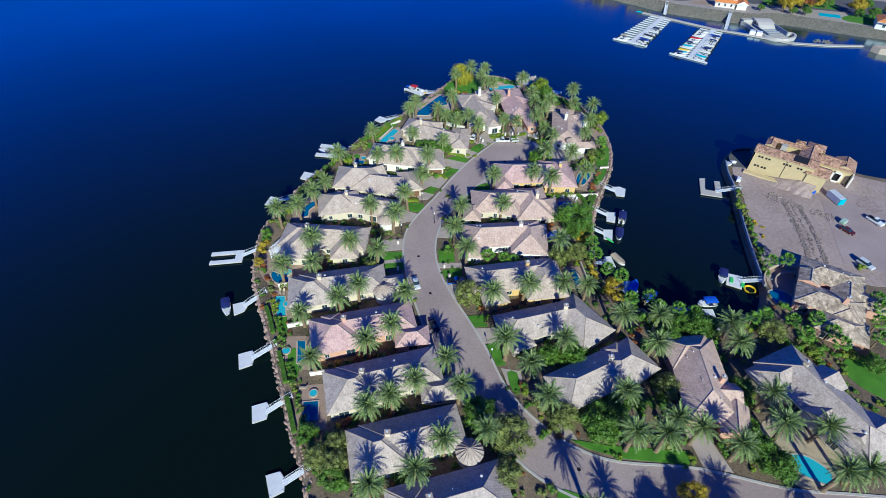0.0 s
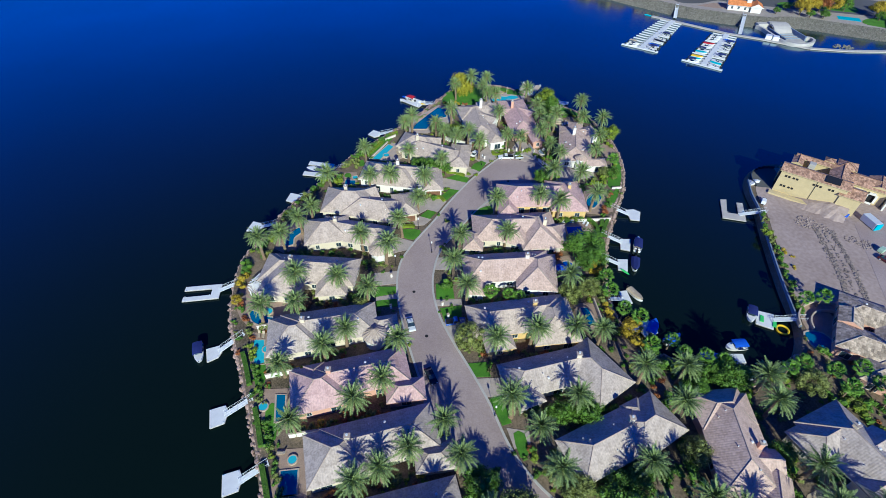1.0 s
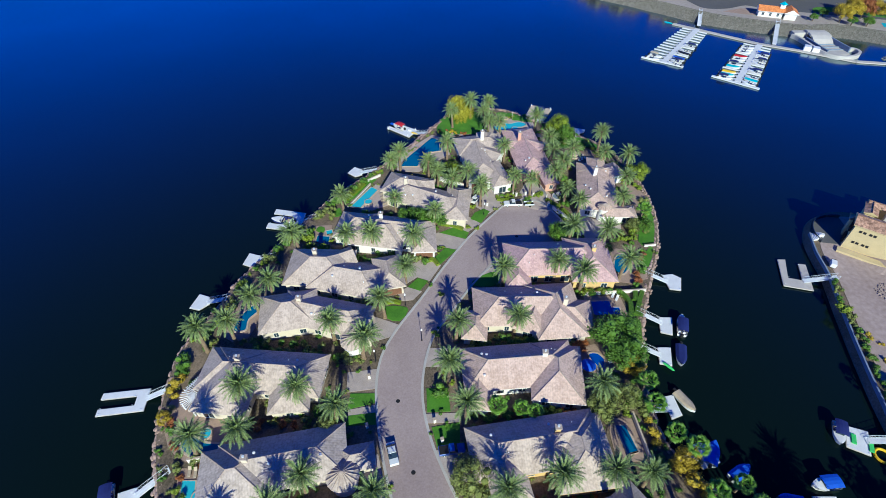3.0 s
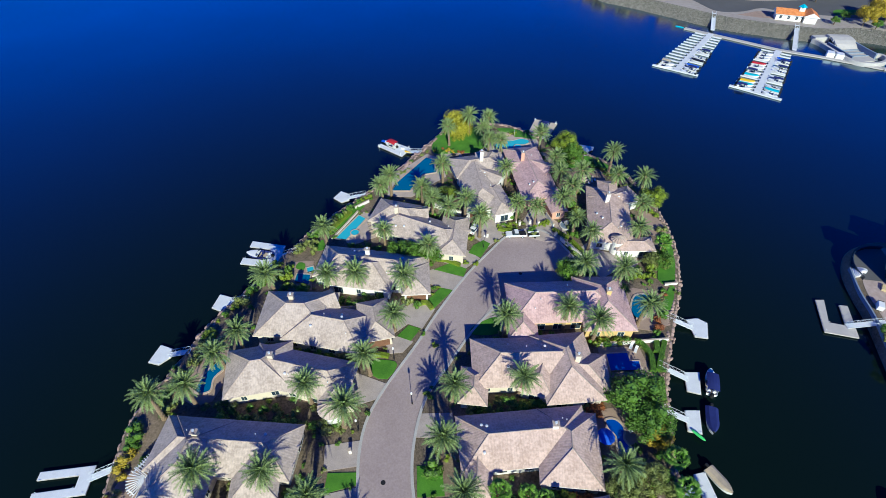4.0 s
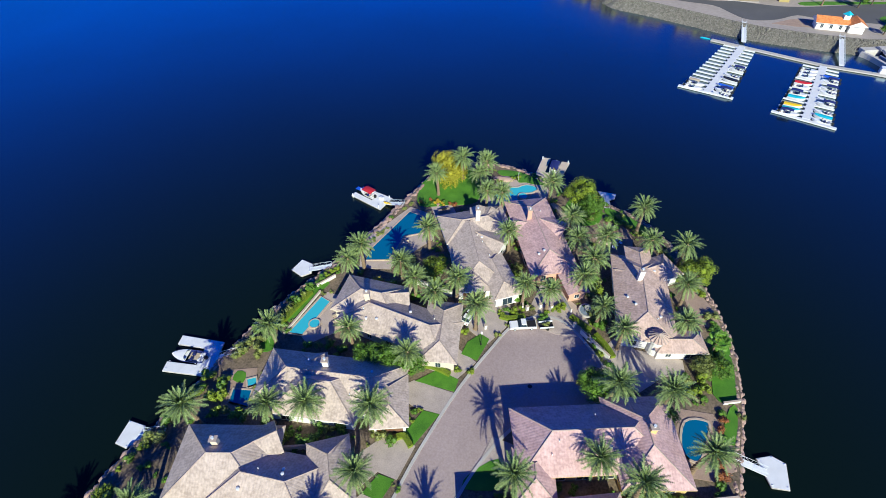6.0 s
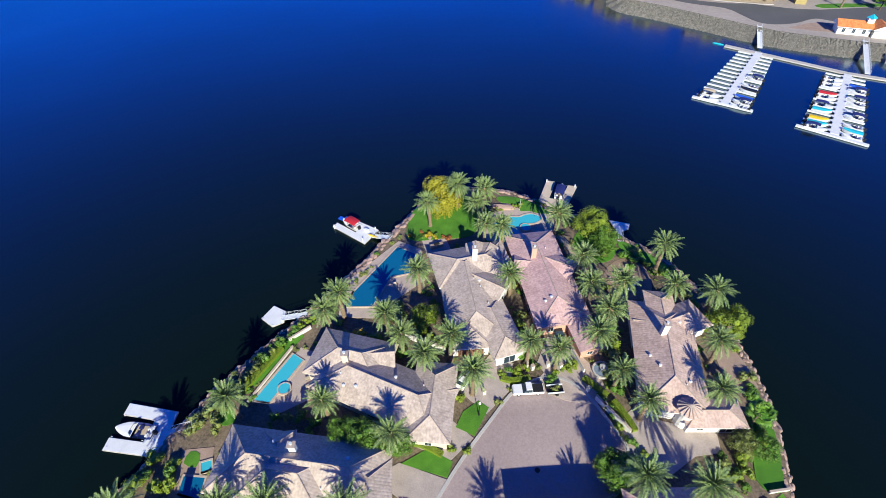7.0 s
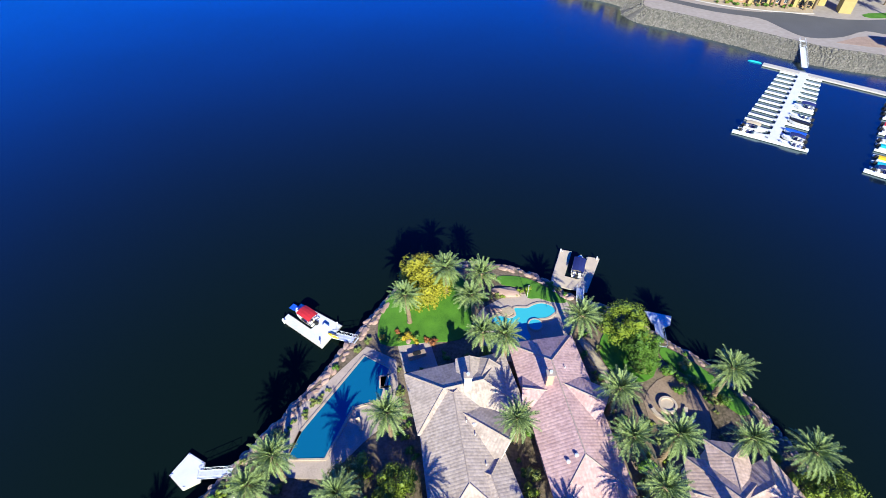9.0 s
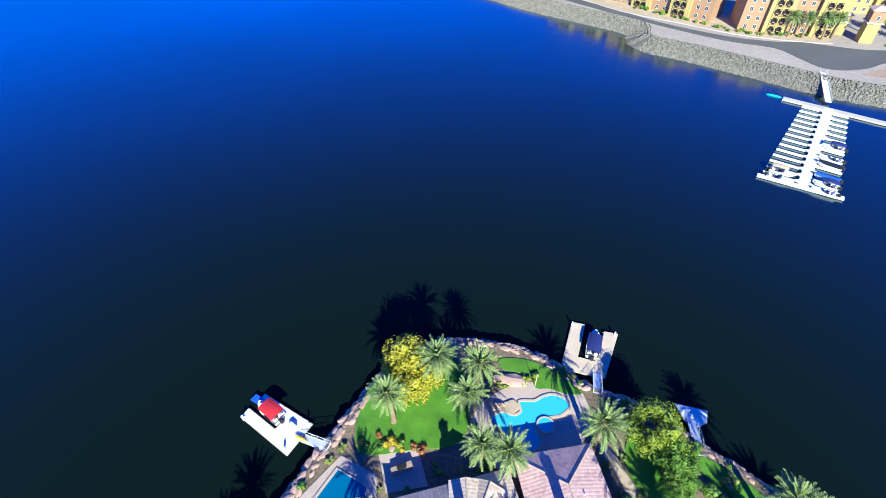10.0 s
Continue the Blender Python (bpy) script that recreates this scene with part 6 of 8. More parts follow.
# ---- vehicles ----
def car(x, y, z, turn, paint, label, L=4.7, W=1.82, kind="sedan"):
    c = thing("car", x, y, z, turn, label, "car", "parked vehicles")
    if kind == "pickup":
        prof = [(-0.5, 0.45), (-0.5, 1.05), (-0.12, 1.08), (-0.10, 1.12), (0.14, 1.1), (0.46, 0.98), (0.5, 0.8), (0.5, 0.4)]
        cab = [(-0.12, 1.05), (-0.10, 1.78), (0.08, 1.8), (0.2, 1.08)]
    elif kind == "suv":
        prof = [(-0.5, 0.42), (-0.5, 1.0), (0.2, 1.02), (0.46, 0.95), (0.5, 0.75), (0.5, 0.38)]
        cab = [(-0.49, 1.0), (-0.44, 1.7), (0.06, 1.72), (0.24, 1.02)]
    else:
        prof = [(-0.5, 0.38), (-0.49, 0.9), (-0.34, 0.98), (0.2, 0.96), (0.45, 0.84), (0.5, 0.65), (0.49, 0.32)]
        cab = [(-0.38, 0.96), (-0.24, 1.42), (0.04, 1.45), (0.24, 0.94)]

    def side(pts, inset):
        bm = bmesh.new()
        l_ = [bm.verts.new((px * L, -W / 2 + (inset if pz > 1.1 else 0), pz)) for px, pz in pts]
        r_ = [bm.verts.new((px * L, W / 2 - (inset if pz > 1.1 else 0), pz)) for px, pz in pts]
        bm.faces.new(l_)
        bm.faces.new(r_[::-1])
        for i in range(len(pts)):
            j = (i + 1) % len(pts)
            bm.faces.new((l_[j], l_[i], r_[i], r_[j]))
        bmesh.ops.recalc_face_normals(bm, faces=bm.faces[:])
        bmesh.ops.bevel(bm, geom=bm.edges[:], offset=0.05, segments=1, affect="EDGES")
        return bm
    body = part("body", side(prof, 0), paint, c)
    part("glasshouse", side(cab, 0.16), M_GLASS, c)
    tops = [p for p in cab if p[1] > 1.3]
    part("roof", soft_box(tops[0][0] * L - 0.02, -W / 2 + 0.16, tops[0][1] - 0.04, tops[1][0] * L + 0.02, W / 2 - 0.16, tops[0][1] + 0.06, 0.03), paint, c)
    if kind == "pickup":
        part("truck_bed", bx(-0.48 * L, -W / 2 + 0.12, 1.0, -0.14 * L, W / 2 - 0.12, 1.1), M_BLACK, c, "dark open truck bed")
    for wx in (-0.31, 0.32):
        for wy in (-1, 1):
            ty = part("tyre", tube(bmesh.new(), (wx * L, wy * (W / 2 - 0.2), 0.33), (wx * L, wy * (W / 2 + 0.01), 0.33), 0.33, 14), M_BLACK, c)
            part("rim", tube(bmesh.new(), (wx * L, wy * (W / 2 + 0.0), 0.33), (wx * L, wy * (W / 2 + 0.025), 0.33), 0.2, 10), M_SILVER, ty)
    for wy in (-1, 1):
        part("headlight", soft_box(0.475 * L, wy * W * 0.36 - 0.15, 0.6, 0.505 * L, wy * W * 0.36 + 0.15, 0.75, 0.02), M_WHITE, c)
        part("tail_light", soft_box(-0.505 * L, wy * W * 0.4 - 0.12, 0.7, -0.485 * L, wy * W * 0.4 + 0.12, 0.88, 0.02), M_RED, c)
    return c


RZ = G - 0.035
car(-7.9, 99.2, RZ, -74, M_SILVER, "silver-white sedan parked at the kerb", 4.8)
car(-2.2, 83.6, RZ, -66, M_CARDARK, "dark sedan parked in palm shade at the kerb", 4.7)
car(4.0, 100.0, G + 0.05, 8, M_CARBLUE, "blue pickup truck parked in a driveway", 5.4, 1.95, "pickup")
car(23.9, 178.0, RZ, 182, M_WHITE, "white pickup truck parked at the turning circle", 5.7, 1.98, "pickup")
car(31.6, 191.4, G + 0.05, 96, M_CARDARK, "dark car parked in a driveway", 4.6)
car(12.2, 180.2, G + 0.05, 60, M_WHITE, "white car parked beside a house", 4.2)
# garden trailer with green waste behind the pickup
tr = thing("utility_trailer", 28.9, 177.9, RZ, 184, "small open trailer loaded with garden cuttings", "trailer")
part("trailer_bed", soft_box(-1.5, -0.85, 0.45, 1.5, 0.85, 0.6, 0.03), M_BLACK, tr)
for y0 in (-0.85, 0.8):
    part("side_rail", bx(-1.5, y0, 0.6, 1.5, y0 + 0.05, 1.1), M_METAL, tr)
    part("tyre", tube(bmesh.new(), (-0.2, y0 + (0 if y0 < 0 else 0.05), 0.3), (-0.2, y0 + (-0.2 if y0 < 0 else 0.25), 0.3), 0.3, 12), M_BLACK, tr)
part("load", BUSHES["olive"][0], None, tr, "heap of green cuttings", at=pose(-0.3, 0, 0.6) @ Matrix.Diagonal((1.2, 0.8, 0.9, 1)))

# ---- garden things at the tip ----
ft = thing("fountain", 38.6, 182.0, G, 0, "round stone fountain with tiered centre", "fountain")
part("basin", turned([(1.9, 0), (1.9, 0.5), (1.6, 0.5), (1.55, 0.32), (0.1, 0.32)], 24), M_CONCRETE, ft)
part("basin_water", turned([(1.56, 0.3), (1.56, 0.37)], 24), M_SEAWALL, ft)
part("pedestal", turned([(0.35, 0.3), (0.16, 0.6), (0.16, 1.1), (0.75, 1.3), (0.75, 1.36), (0.12, 1.36), (0.1, 1.8), (0.4, 1.95), (0.05, 2.0)], 14), M_CONCRETE, ft)
fp = thing("fire_pit_seat", 48.6, 206.2, G + 0.03, 0, "round cream fire pit with curved seat on the patio", "fire pit")
part("pit", turned([(1.5, 0), (1.5, 0.5), (1.15, 0.5), (1.1, 0.25), (0.05, 0.25)], 20), M_COPING, fp)
arc = [(2.5 * math.cos(radians(a)), 2.5 * math.sin(radians(a))) for a in range(190, 351, 16)]
part("curved_seat", strip(arc, -1, 0, 0.6, 0, 0.45), M_COPING, fp)
for k, (x, y) in enumerate(((50.4, 202.6), (51.6, 203.4), (49.4, 201.8))):
    sl = thing("patio_chair", x, y, G + 0.03, 30 * k, "dark patio chair with pale cushion", "chair", "patio chairs")
    part("seat", soft_box(-0.35, -0.35, 0.35, 0.35, 0.35, 0.5, 0.05), M_WHITE, sl)
    part("backrest", soft_box(-0.35, 0.28, 0.5, 0.35, 0.4, 0.95, 0.04), M_WHITE, sl)
    for lx in (-0.3, 0.3):
        for ly in (-0.3, 0.3):
            part("leg", bx(lx - 0.03, ly - 0.03, 0, lx + 0.03, ly + 0.03, 0.36), M_BLACK, sl)


def lounger_mesh(name, m_):
    bm = soft_box(-0.9, -0.32, 0.3, 0.5, 0.32, 0.42, 0.05)
    m = pose(0.5, 0, 0.36, 0, -38, 0)
    box(bm, 0, -0.32, -0.05, 0.75, 0.32, 0.07, m)
    return mesh_of(bm, name, m_)


LM = lounger_mesh("mattress", M_TAN)
legs = bmesh.new()
for lx in (-0.75, 0.35):
    for ly in (-0.27, 0.27):
        box(legs, lx - 0.03, ly - 0.03, 0, lx + 0.03, ly + 0.03, 0.3)
LG = mesh_of(legs, "leg_frame", M_BLACK)
for x, y, t_ in ((-17.4, 183.4, 35), (-17.0, 181.6, 35), (-16.6, 179.9, 35), (-15.9, 178.4, 35), (-1.8, 203.8, 110), (-47.0, 95.6, 100), (-45.8, 95.4, 100), (42.4, 97.6, 60), (46.6, 133.8, 90), (-41.6, 72.8, 10), (-34.0, 64.6, 0)):
    lg = thing("sun_lounger", x, y, G + 0.03, t_, "tan cushioned sun lounger on the patio", "lounger", "sun loungers")
    part("mattress", LM, None, lg)
    part("leg_frame", LG, None, lg)
tb = thing("barbecue_counter", 7.2, 216.6, G + 0.03, 20, "stone barbecue counter with dark grill hood", "barbecue")
part("counter", soft_box(-1.6, -0.5, 0, 1.6, 0.5, 0.95, 0.04), M_PATIO, tb)
part("grill", soft_box(-0.7, -0.4, 0.95, 0.7, 0.4, 1.35, 0.12, 2), M_BLACK, tb)
fl = thing("flag_pole", 28.7, 229.8, G + 0.08, 0, "thin white flag pole on the garden lawn", "pole")
part("pole", tube(bmesh.new(), (0, 0, 0), (0, 0, 3.4), 0.035, 8), M_WHITE, fl)
part("finial", turned([(0.02, 3.38), (0.08, 3.44), (0.08, 3.5), (0.02, 3.56)], 8), M_METAL, fl)
# boulder outcrop beside the kidney pool
for x, y, s in ((21.2, 226.9, 1.5), (21.0, 230.2, 1.2), (5.6, 219.9, 1.0)):
    tagged(part("boulder", ROCKS[int(s * 10) % 6], None, at=pose(x, y, G + s * 0.1, 0, 0, s * 90) @ Matrix.Diagonal((s, s, s * 0.6, 1))), "large pink garden boulder", "rock", "garden boulders")


# white pergola, garden walls, gate pillars, street lamps
pg = thing("pergola", -51.6, 113.6, G, 0, "white timber pergola with a fan-shaped end over a terrace", "pergola")
run = [Vector(p) for p in ((2.4, 5.2), (0.4, 1.4), (-1.2, -1.4))]
for a, b_ in zip(run, run[1:]):
    d = (b_ - a).normalized()
    n = Vector((d.y, -d.x))
    m = pose(a.x, a.y, 0, 0, 0, math.degrees(math.atan2(d.y, d.x)))
    ln = (b_ - a).length
    for k in range(int(ln / 0.45)):
        part("rafter", bx(0.45 * k, -0.4, 2.7, 0.45 * k + 0.14, 3.2, 2.86), M_WHITE, pg, at=m)
    for sy in (0.0, 2.8):
        part("beam", bx(-0.2, sy - 0.1, 2.5, ln + 0.2, sy + 0.1, 2.7), M_WHITE, pg, at=m)
        part("post", bx(ln * 0.5 - 0.12, sy - 0.12, 0, ln * 0.5 + 0.12, sy + 0.12, 2.5), M_WHITE, pg, at=m)
for k in range(15):
    part("rafter", bx(0.5, -0.06, 2.7, 3.6, 0.06, 2.86), M_WHITE, pg, at=pose(1.6, -2.8, 0, 0, 0, 150 + 10 * k))
part("post", bx(1.45, -2.95, 0, 1.75, -2.65, 2.7), M_WHITE, pg)
for a in (160, 215, 270):
    part("post", bx(3.2, -0.12, 0, 3.44, 0.12, 2.7), M_WHITE, pg, at=pose(1.6, -2.8, 0, 0, 0, a))


def garden_wall(a, b_, h, label, material=None):
    a, b_ = Vector(a), Vector(b_)
    w = thing("garden_wall", a.x, a.y, G - 0.05, math.degrees(math.atan2(b_.y - a.y, b_.x - a.x)), label, "wall", "garden walls")
    ln = (b_ - a).length
    part("wall_body", bx(0, -0.14, -0.2, ln, 0.14, h), material or M_WALL_WHITE, w)
    part("wall_coping", soft_box(-0.05, -0.2, h, ln + 0.05, 0.2, h + 0.1, 0.03), M_COPING, w)


for a, b_, h in (((-33, 68.2), (-25, 69.6), 1.6), ((-42, 83), (-34, 85), 1.6), ((-48, 97.6), (-41, 99.0), 1.5), ((-24, 151.2), (-10, 152), 1.5), ((-13, 168), (-4, 166), 1.3), ((36, 176.2), (40.4, 169.5), 1.4), ((35, 181.6), (33.6, 186.6), 1.4), ((30.4, 126.6), (36, 127.2), 1.5),
                 ((42.2, 108), (43.2, 97.2), 1.2), ((38, 141), (55, 142.4), 1.1), ((25.2, 190), (24.4, 182.6), 1.4), ((8.8, 186.6), (0.8, 190.6), 1.8), ((59.6, 159.4), (63.0, 159.8), 0.7), ((-22.6, 190), (-18.8, 193.2), 0.9), ((-27.4, 176.6), (-21.6, 188.6), 0.5)):
    garden_wall(a, b_, h, "cream stucco garden wall with pale coping")
for x, y in ((35.0, 177.8), (37.2, 174.6), (25.4, 182.6), (28.4, 183.2), (30.8, 182.8), (15.8, 177.6), (-14.4, 116.6), (-13.6, 105), (0.4, 106.2), (2.0, 102)):
    gp = thing("gate_pillar", x, y, G - 0.05, 20, "square cream pillar beside a drive", "pillar", "gate pillars")
    part("pillar_shaft", bx(-0.28, -0.28, 0, 0.28, 0.28, 1.35), M_WALL_WHITE, gp)
    part("pillar_cap", soft_box(-0.36, -0.36, 1.35, 0.36, 0.36, 1.5, 0.05), M_COPING, gp)
for x, y in ((14.6, 173.4), (-2.9, 126.8), (-13.4, 121), (12.6, 73.6), (22.6, 154.4), (-7.4, 137.6)):
    sl = thing("street_lamp", x, y, G + 0.05, 0, "slim black street lamp by the kerb", "street lamp", "street lamps")
    part("post", turned([(0.16, 0), (0.14, 0.5), (0.07, 0.6), (0.05, 3.8)], 8), M_BLACK, sl)
    part("lantern", turned([(0.12, 3.8), (0.24, 4.0), (0.2, 4.4), (0.05, 4.6)], 8), M_WHITE, sl)
def pose_slope(bm, x, z):
    """Tips a panel up from its foot at x, z."""
    bmesh.ops.transform(bm, matrix=pose(x, 0, z, 0, -38, 0), verts=bm.verts[:])
    return bm


# blue parasol beside a pool
um = thing("parasol", 34.9, 118.8, G + 0.03, 0, "round royal blue parasol beside a garden pool", "parasol")
part("pole", tube(bmesh.new(), (0, 0, 0), (0, 0, 2.5), 0.04, 8), M_METAL, um)
part("canopy", turned([(1.75, 1.95), (1.7, 2.0), (0.9, 2.32), (0.05, 2.55)], 10), M_BLUE, um)
part("base", turned([(0.35, 0), (0.35, 0.12), (0.06, 0.2)], 12), M_CONCRETE, um)
# trimmed hedges by the turning circle
def trimmed_hedge(pts, w, h, leaf=None, label="clipped yellow-green hedge beside a drive"):
    """A clipped hedge: a leafy box that follows a line."""
    line = spline(pts, 4)
    bm = strip(line, 1, -w / 2, w / 2, G - 0.1, G + h - 0.12)
    rnd_ = random.Random(int(pts[0][0] * 10))
    for a, b_ in zip(line, line[1:]):
        a, b_ = Vector(a), Vector(b_)
        d = b_ - a
        n = Vector((-d.y, d.x)).normalized()
        for _ in range(int(d.length * 110)):
            p = a + d * rnd_.random() + n * rnd_.uniform(-w / 2, w / 2)
            leaf_cloud(bm, Vector((p.x, p.y, G + h - 0.1)), 0.12, 1, 0.12, rnd_)
    sheet("hedge", bm, leaf or M_LEAF_LIME, label, "hedge", "")


for pts in (((19.2, 180.6), (21.4, 180.0), (24.6, 180.6)), ((34.6, 180.4), (36.1, 178.9), (38.2, 176.6)), ((39.0, 175.6), (40.6, 172.4), (41.4, 169.8)), ((-29.4, 178.0), (-26.2, 183.6), (-23.6, 188.2)), ((-12.6, 138.2), (-10.6, 138.6), (-8.6, 138.2)), ((-2.6, 153.0), (-0.6, 153.6), (0.8, 151.6)), ((1.6, 168.6), (4.6, 168.0), (8.0, 166.2))):
    trimmed_hedge(pts, 1.0, 0.9)
for pts in (((52.2, 142.4), (51.7, 140.0), (51.2, 139)), ((54.0, 142), (51.9, 137.8), (50.3, 134.4)), ((48.0, 142.3), (49.3, 140.0), (49.8, 137.8), (49.0, 134.1)), ((50.2, 132.6), (49.6, 129.7), (49.2, 127.5)), ((-33.6, 53.2), (-35.6, 58), (-37.4, 62)), ((-38.6, 66), (-40.6, 71), (-42.4, 75)), ((-45.4, 81), (-47.4, 85.6), (-49.6, 90))):
    trimmed_hedge(pts, 1.1, 1.0, M_LEAF, "clipped dark green hedge along the shore garden")
for x, y, t_ in ((46.0, 140.6, 60), (46.8, 139.6, 60), (40.9, 120.8, 20)):
    ch = thing("sun_lounger", x, y, G + 0.03, t_, "white sun lounger on a pool patio", "lounger", "pool loungers")
    part("bed", soft_box(-0.65, -0.32, 0.28, 0.65, 0.32, 0.38, 0.03), M_WHITE, ch)
    part("backrest", pose_slope(soft_box(0, -0.32, -0.05, 0.7, 0.32, 0.05, 0.03), 0.6, 0.33), M_WHITE, ch)
    for lx in (-0.55, 0.55):
        for ly in (-0.26, 0.26):
            part("leg", bx(lx - 0.03, ly - 0.03, 0, lx + 0.03, ly + 0.03, 0.29), M_WHITE, ch)
# curved terrace walls behind the brown-roofed villa
for r_w, a0, a1 in ((9.5, 60, 175), (6.5, 60, 185)):
    ln = [(104.5 + r_w * math.cos(radians(a)), 98.5 + r_w * math.sin(radians(a))) for a in range(a0, a1, 8)]
    sheet("curved_garden_wall", strip(ln, 1, 0, 0.4, G - 0.2, G + 0.9), M_COPING, "curved pale stone garden wall on a terrace", "wall", "")
# manhole covers in the street
for x, y in ((-3.6, 95.8), (23.6, 163.6), (30, 45.5), (-7.6, 111)):
    tagged(part("manhole_cover", turned([(0.45, RZ - 0.05), (0.45, RZ + 0.012)], 16), M_BLACK, at=pose(x, y, 0)), "dark iron manhole cover in the street", "manhole cover", "manhole covers")

# ---- the building site across the cove ----
M_WALL_SITE = mat("raw_yellow_render", (0.60, 0.48, 0.27), 0.95, 0.1, 0.5, 8.0, 0.1)
M_RUSTCAP = mat("rust_ridge_tiles", (0.30, 0.17, 0.11), 0.85, 0.3, 1.0, 6.0, 0.2)
M_BANK = mat("dug_earth", (0.20, 0.165, 0.15), 0.95, 0.4, 0.4, 2.0, 0.6, tint=(0.36, 0.29, 0.265))
M_LEAFY = mat("pale_green_paint", (0.42, 0.58, 0.45), 0.5, 0.1, 1.0, 6.0, 0.0)


def pose_box(bm, m):
    bmesh.ops.transform(bm, matrix=m, verts=bm.verts[:])
    return bm


slab("site_ground", spline([(99.5, 106), (102, 122), (105, 134), (108.3, 147.5), (109.5, 157), (112, 163), (117, 169), (123, 172.6), (129, 171.4), (137, 167.4), (146, 162.5), (155, 156), (166, 151), (176, 148), (180, 118), (140, 100), (112, 104)], 3, True), G + 0.02, M_DIRT, "bare pale dirt of a building site", "dirt ground")
slab("site_street", [(134, 141), (142, 147), (164, 136), (190, 122), (180, 96), (131, 106), (124, 109)], G + 0.06, M_ROAD, "pale grey dusty street beside the building site", "street")
sea = spline([(95.9, 99.5), (97.9, 111), (100.5, 123.2), (103.5, 135.5), (106.9, 148.5), (108.1, 157), (110.3, 165)], 4)
sheet("sea_wall", strip(sea, 1, 0.2, 0.6, -1.5, G + 0.4), M_SEAWALL, "blue-grey concrete sea wall along the cove", "sea wall")
sb = thing("unfinished_villa", 114.6, 158.6, G, -36, "unfinished two-storey cream villa with rust tile roofs", "house")
# centre, length, width, turn, wall height, roof, openings on the sunny side
for bx_, by_, L, W, bt, wh, kind, rows in ((10.2, 4.2, 20.0, 5.8, 0, 8.4, "gable", 2), (21.6, 4.4, 6.4, 7.0, 0, 6.4, "gable", 0), (1.2, 8.6, 3.2, 3.0, 0, 6.0, "hip", 0), (9.6, 18.2, 13.0, 2.8, 0, 6.4, "gable", 0), (3.9, 15.4, 6.0, 2.8, 90, 6.4, "gable", 0),
                                           (17.4, 11.5, 18.0, 6.2, 90, 6.2, "gable", 0), (24.4, 16.2, 15.0, 7.6, 0, 5.4, "hip", 0), (18.4, 21.0, 5.0, 5.4, 90, 6.8, "hip", 0), (29.0, 17.2, 7.6, 6.0, 90, 5.4, "gable", 0), (13.0, 20.6, 2.6, 2.4, 0, 7.0, "hip", 0)):
    a, b_ = L / 2 - 0.2, W / 2 - 0.2
    wl = part("wall", bx(-a, -b_, -0.3, a, b_, wh), M_WALL_SITE, sb, at=pose(bx_, by_, 0, 0, 0, bt))
    bm, caps = bmesh.new(), bmesh.new()
    roof_block(bm, caps, bx_, by_, L, W, bt, kind, wh, 21, 0.4)
    r_ = part("roof", bm, [R_RUST, M_WALL_SITE], sb)
    part("ridge_tiles", caps, M_RUSTCAP, r_)
    # no holes in the walls: black panels paint the shade inside the openings
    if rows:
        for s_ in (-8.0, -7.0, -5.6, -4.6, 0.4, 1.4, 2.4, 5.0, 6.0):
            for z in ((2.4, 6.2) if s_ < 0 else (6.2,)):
                part("opening_shade_panel", soft_box(-0.35, -0.06, 0, 0.35, 0.05, 0.7, 0.01), M_BLACK, wl, "black panel for the shade inside an unglazed window opening", at=pose(s_, -b_ - 0.01, z))
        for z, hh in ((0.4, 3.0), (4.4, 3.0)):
            part("arch_shade_panel", soft_box(-1.3, -0.06, 0, 1.3, 0.05, hh, 0.5, 3), M_BLACK, wl, "black panel for the shade inside an arched opening", at=pose(-a - 0.01, 0, z, 0, 0, 270))
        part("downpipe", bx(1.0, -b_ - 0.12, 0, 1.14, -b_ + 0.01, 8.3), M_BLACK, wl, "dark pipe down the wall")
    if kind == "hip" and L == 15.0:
        # the arcade's inner shade is a black panel on the solid wall
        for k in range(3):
            part("arch_shade_panel", soft_box(-1.35, -0.06, 0, 1.35, 0.05, 3.6, 0.7, 3), M_BLACK, wl, "tall black panel for the shade inside an arcade opening", at=pose(-4.6 + 4.1 * k, -b_ - 0.01, 0.3))
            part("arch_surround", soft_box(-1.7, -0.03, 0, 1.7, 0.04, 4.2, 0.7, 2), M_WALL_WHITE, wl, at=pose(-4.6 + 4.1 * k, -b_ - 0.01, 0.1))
part("courtyard_floor", bx(5.0, 6.0, 0, 14.6, 17.0, 0.15), M_CONCRETE, sb)
part("courtyard_wall", bx(4.6, 11.6, 0, 14.4, 12.0, 4.2), M_WALL_SITE, sb)
part("lift_tower", soft_box(7.4, 13.2, 0, 9.4, 15.4, 7.2, 0.05), M_CONCRETE, sb, "grey block tower in the courtyard")
part("flat_roof_panel", pose_box(bx(-2.2, -1.4, 0, 2.2, 1.4, 0.14), pose(15.0, 2.9, 9.36, 21, 0, 0)), M_CARDARK, sb, "dark panel on the tiled roof")
part("end_wall", bx(32.2, 10.6, 0, 32.7, 20.0, 4.6), M_WALL_WHITE, sb, "pale rendered end wall")
part("plinth", bx(-0.4, -1.6, -0.3, 20.6, 0.4, 0.6), M_WALL_SITE, sb)
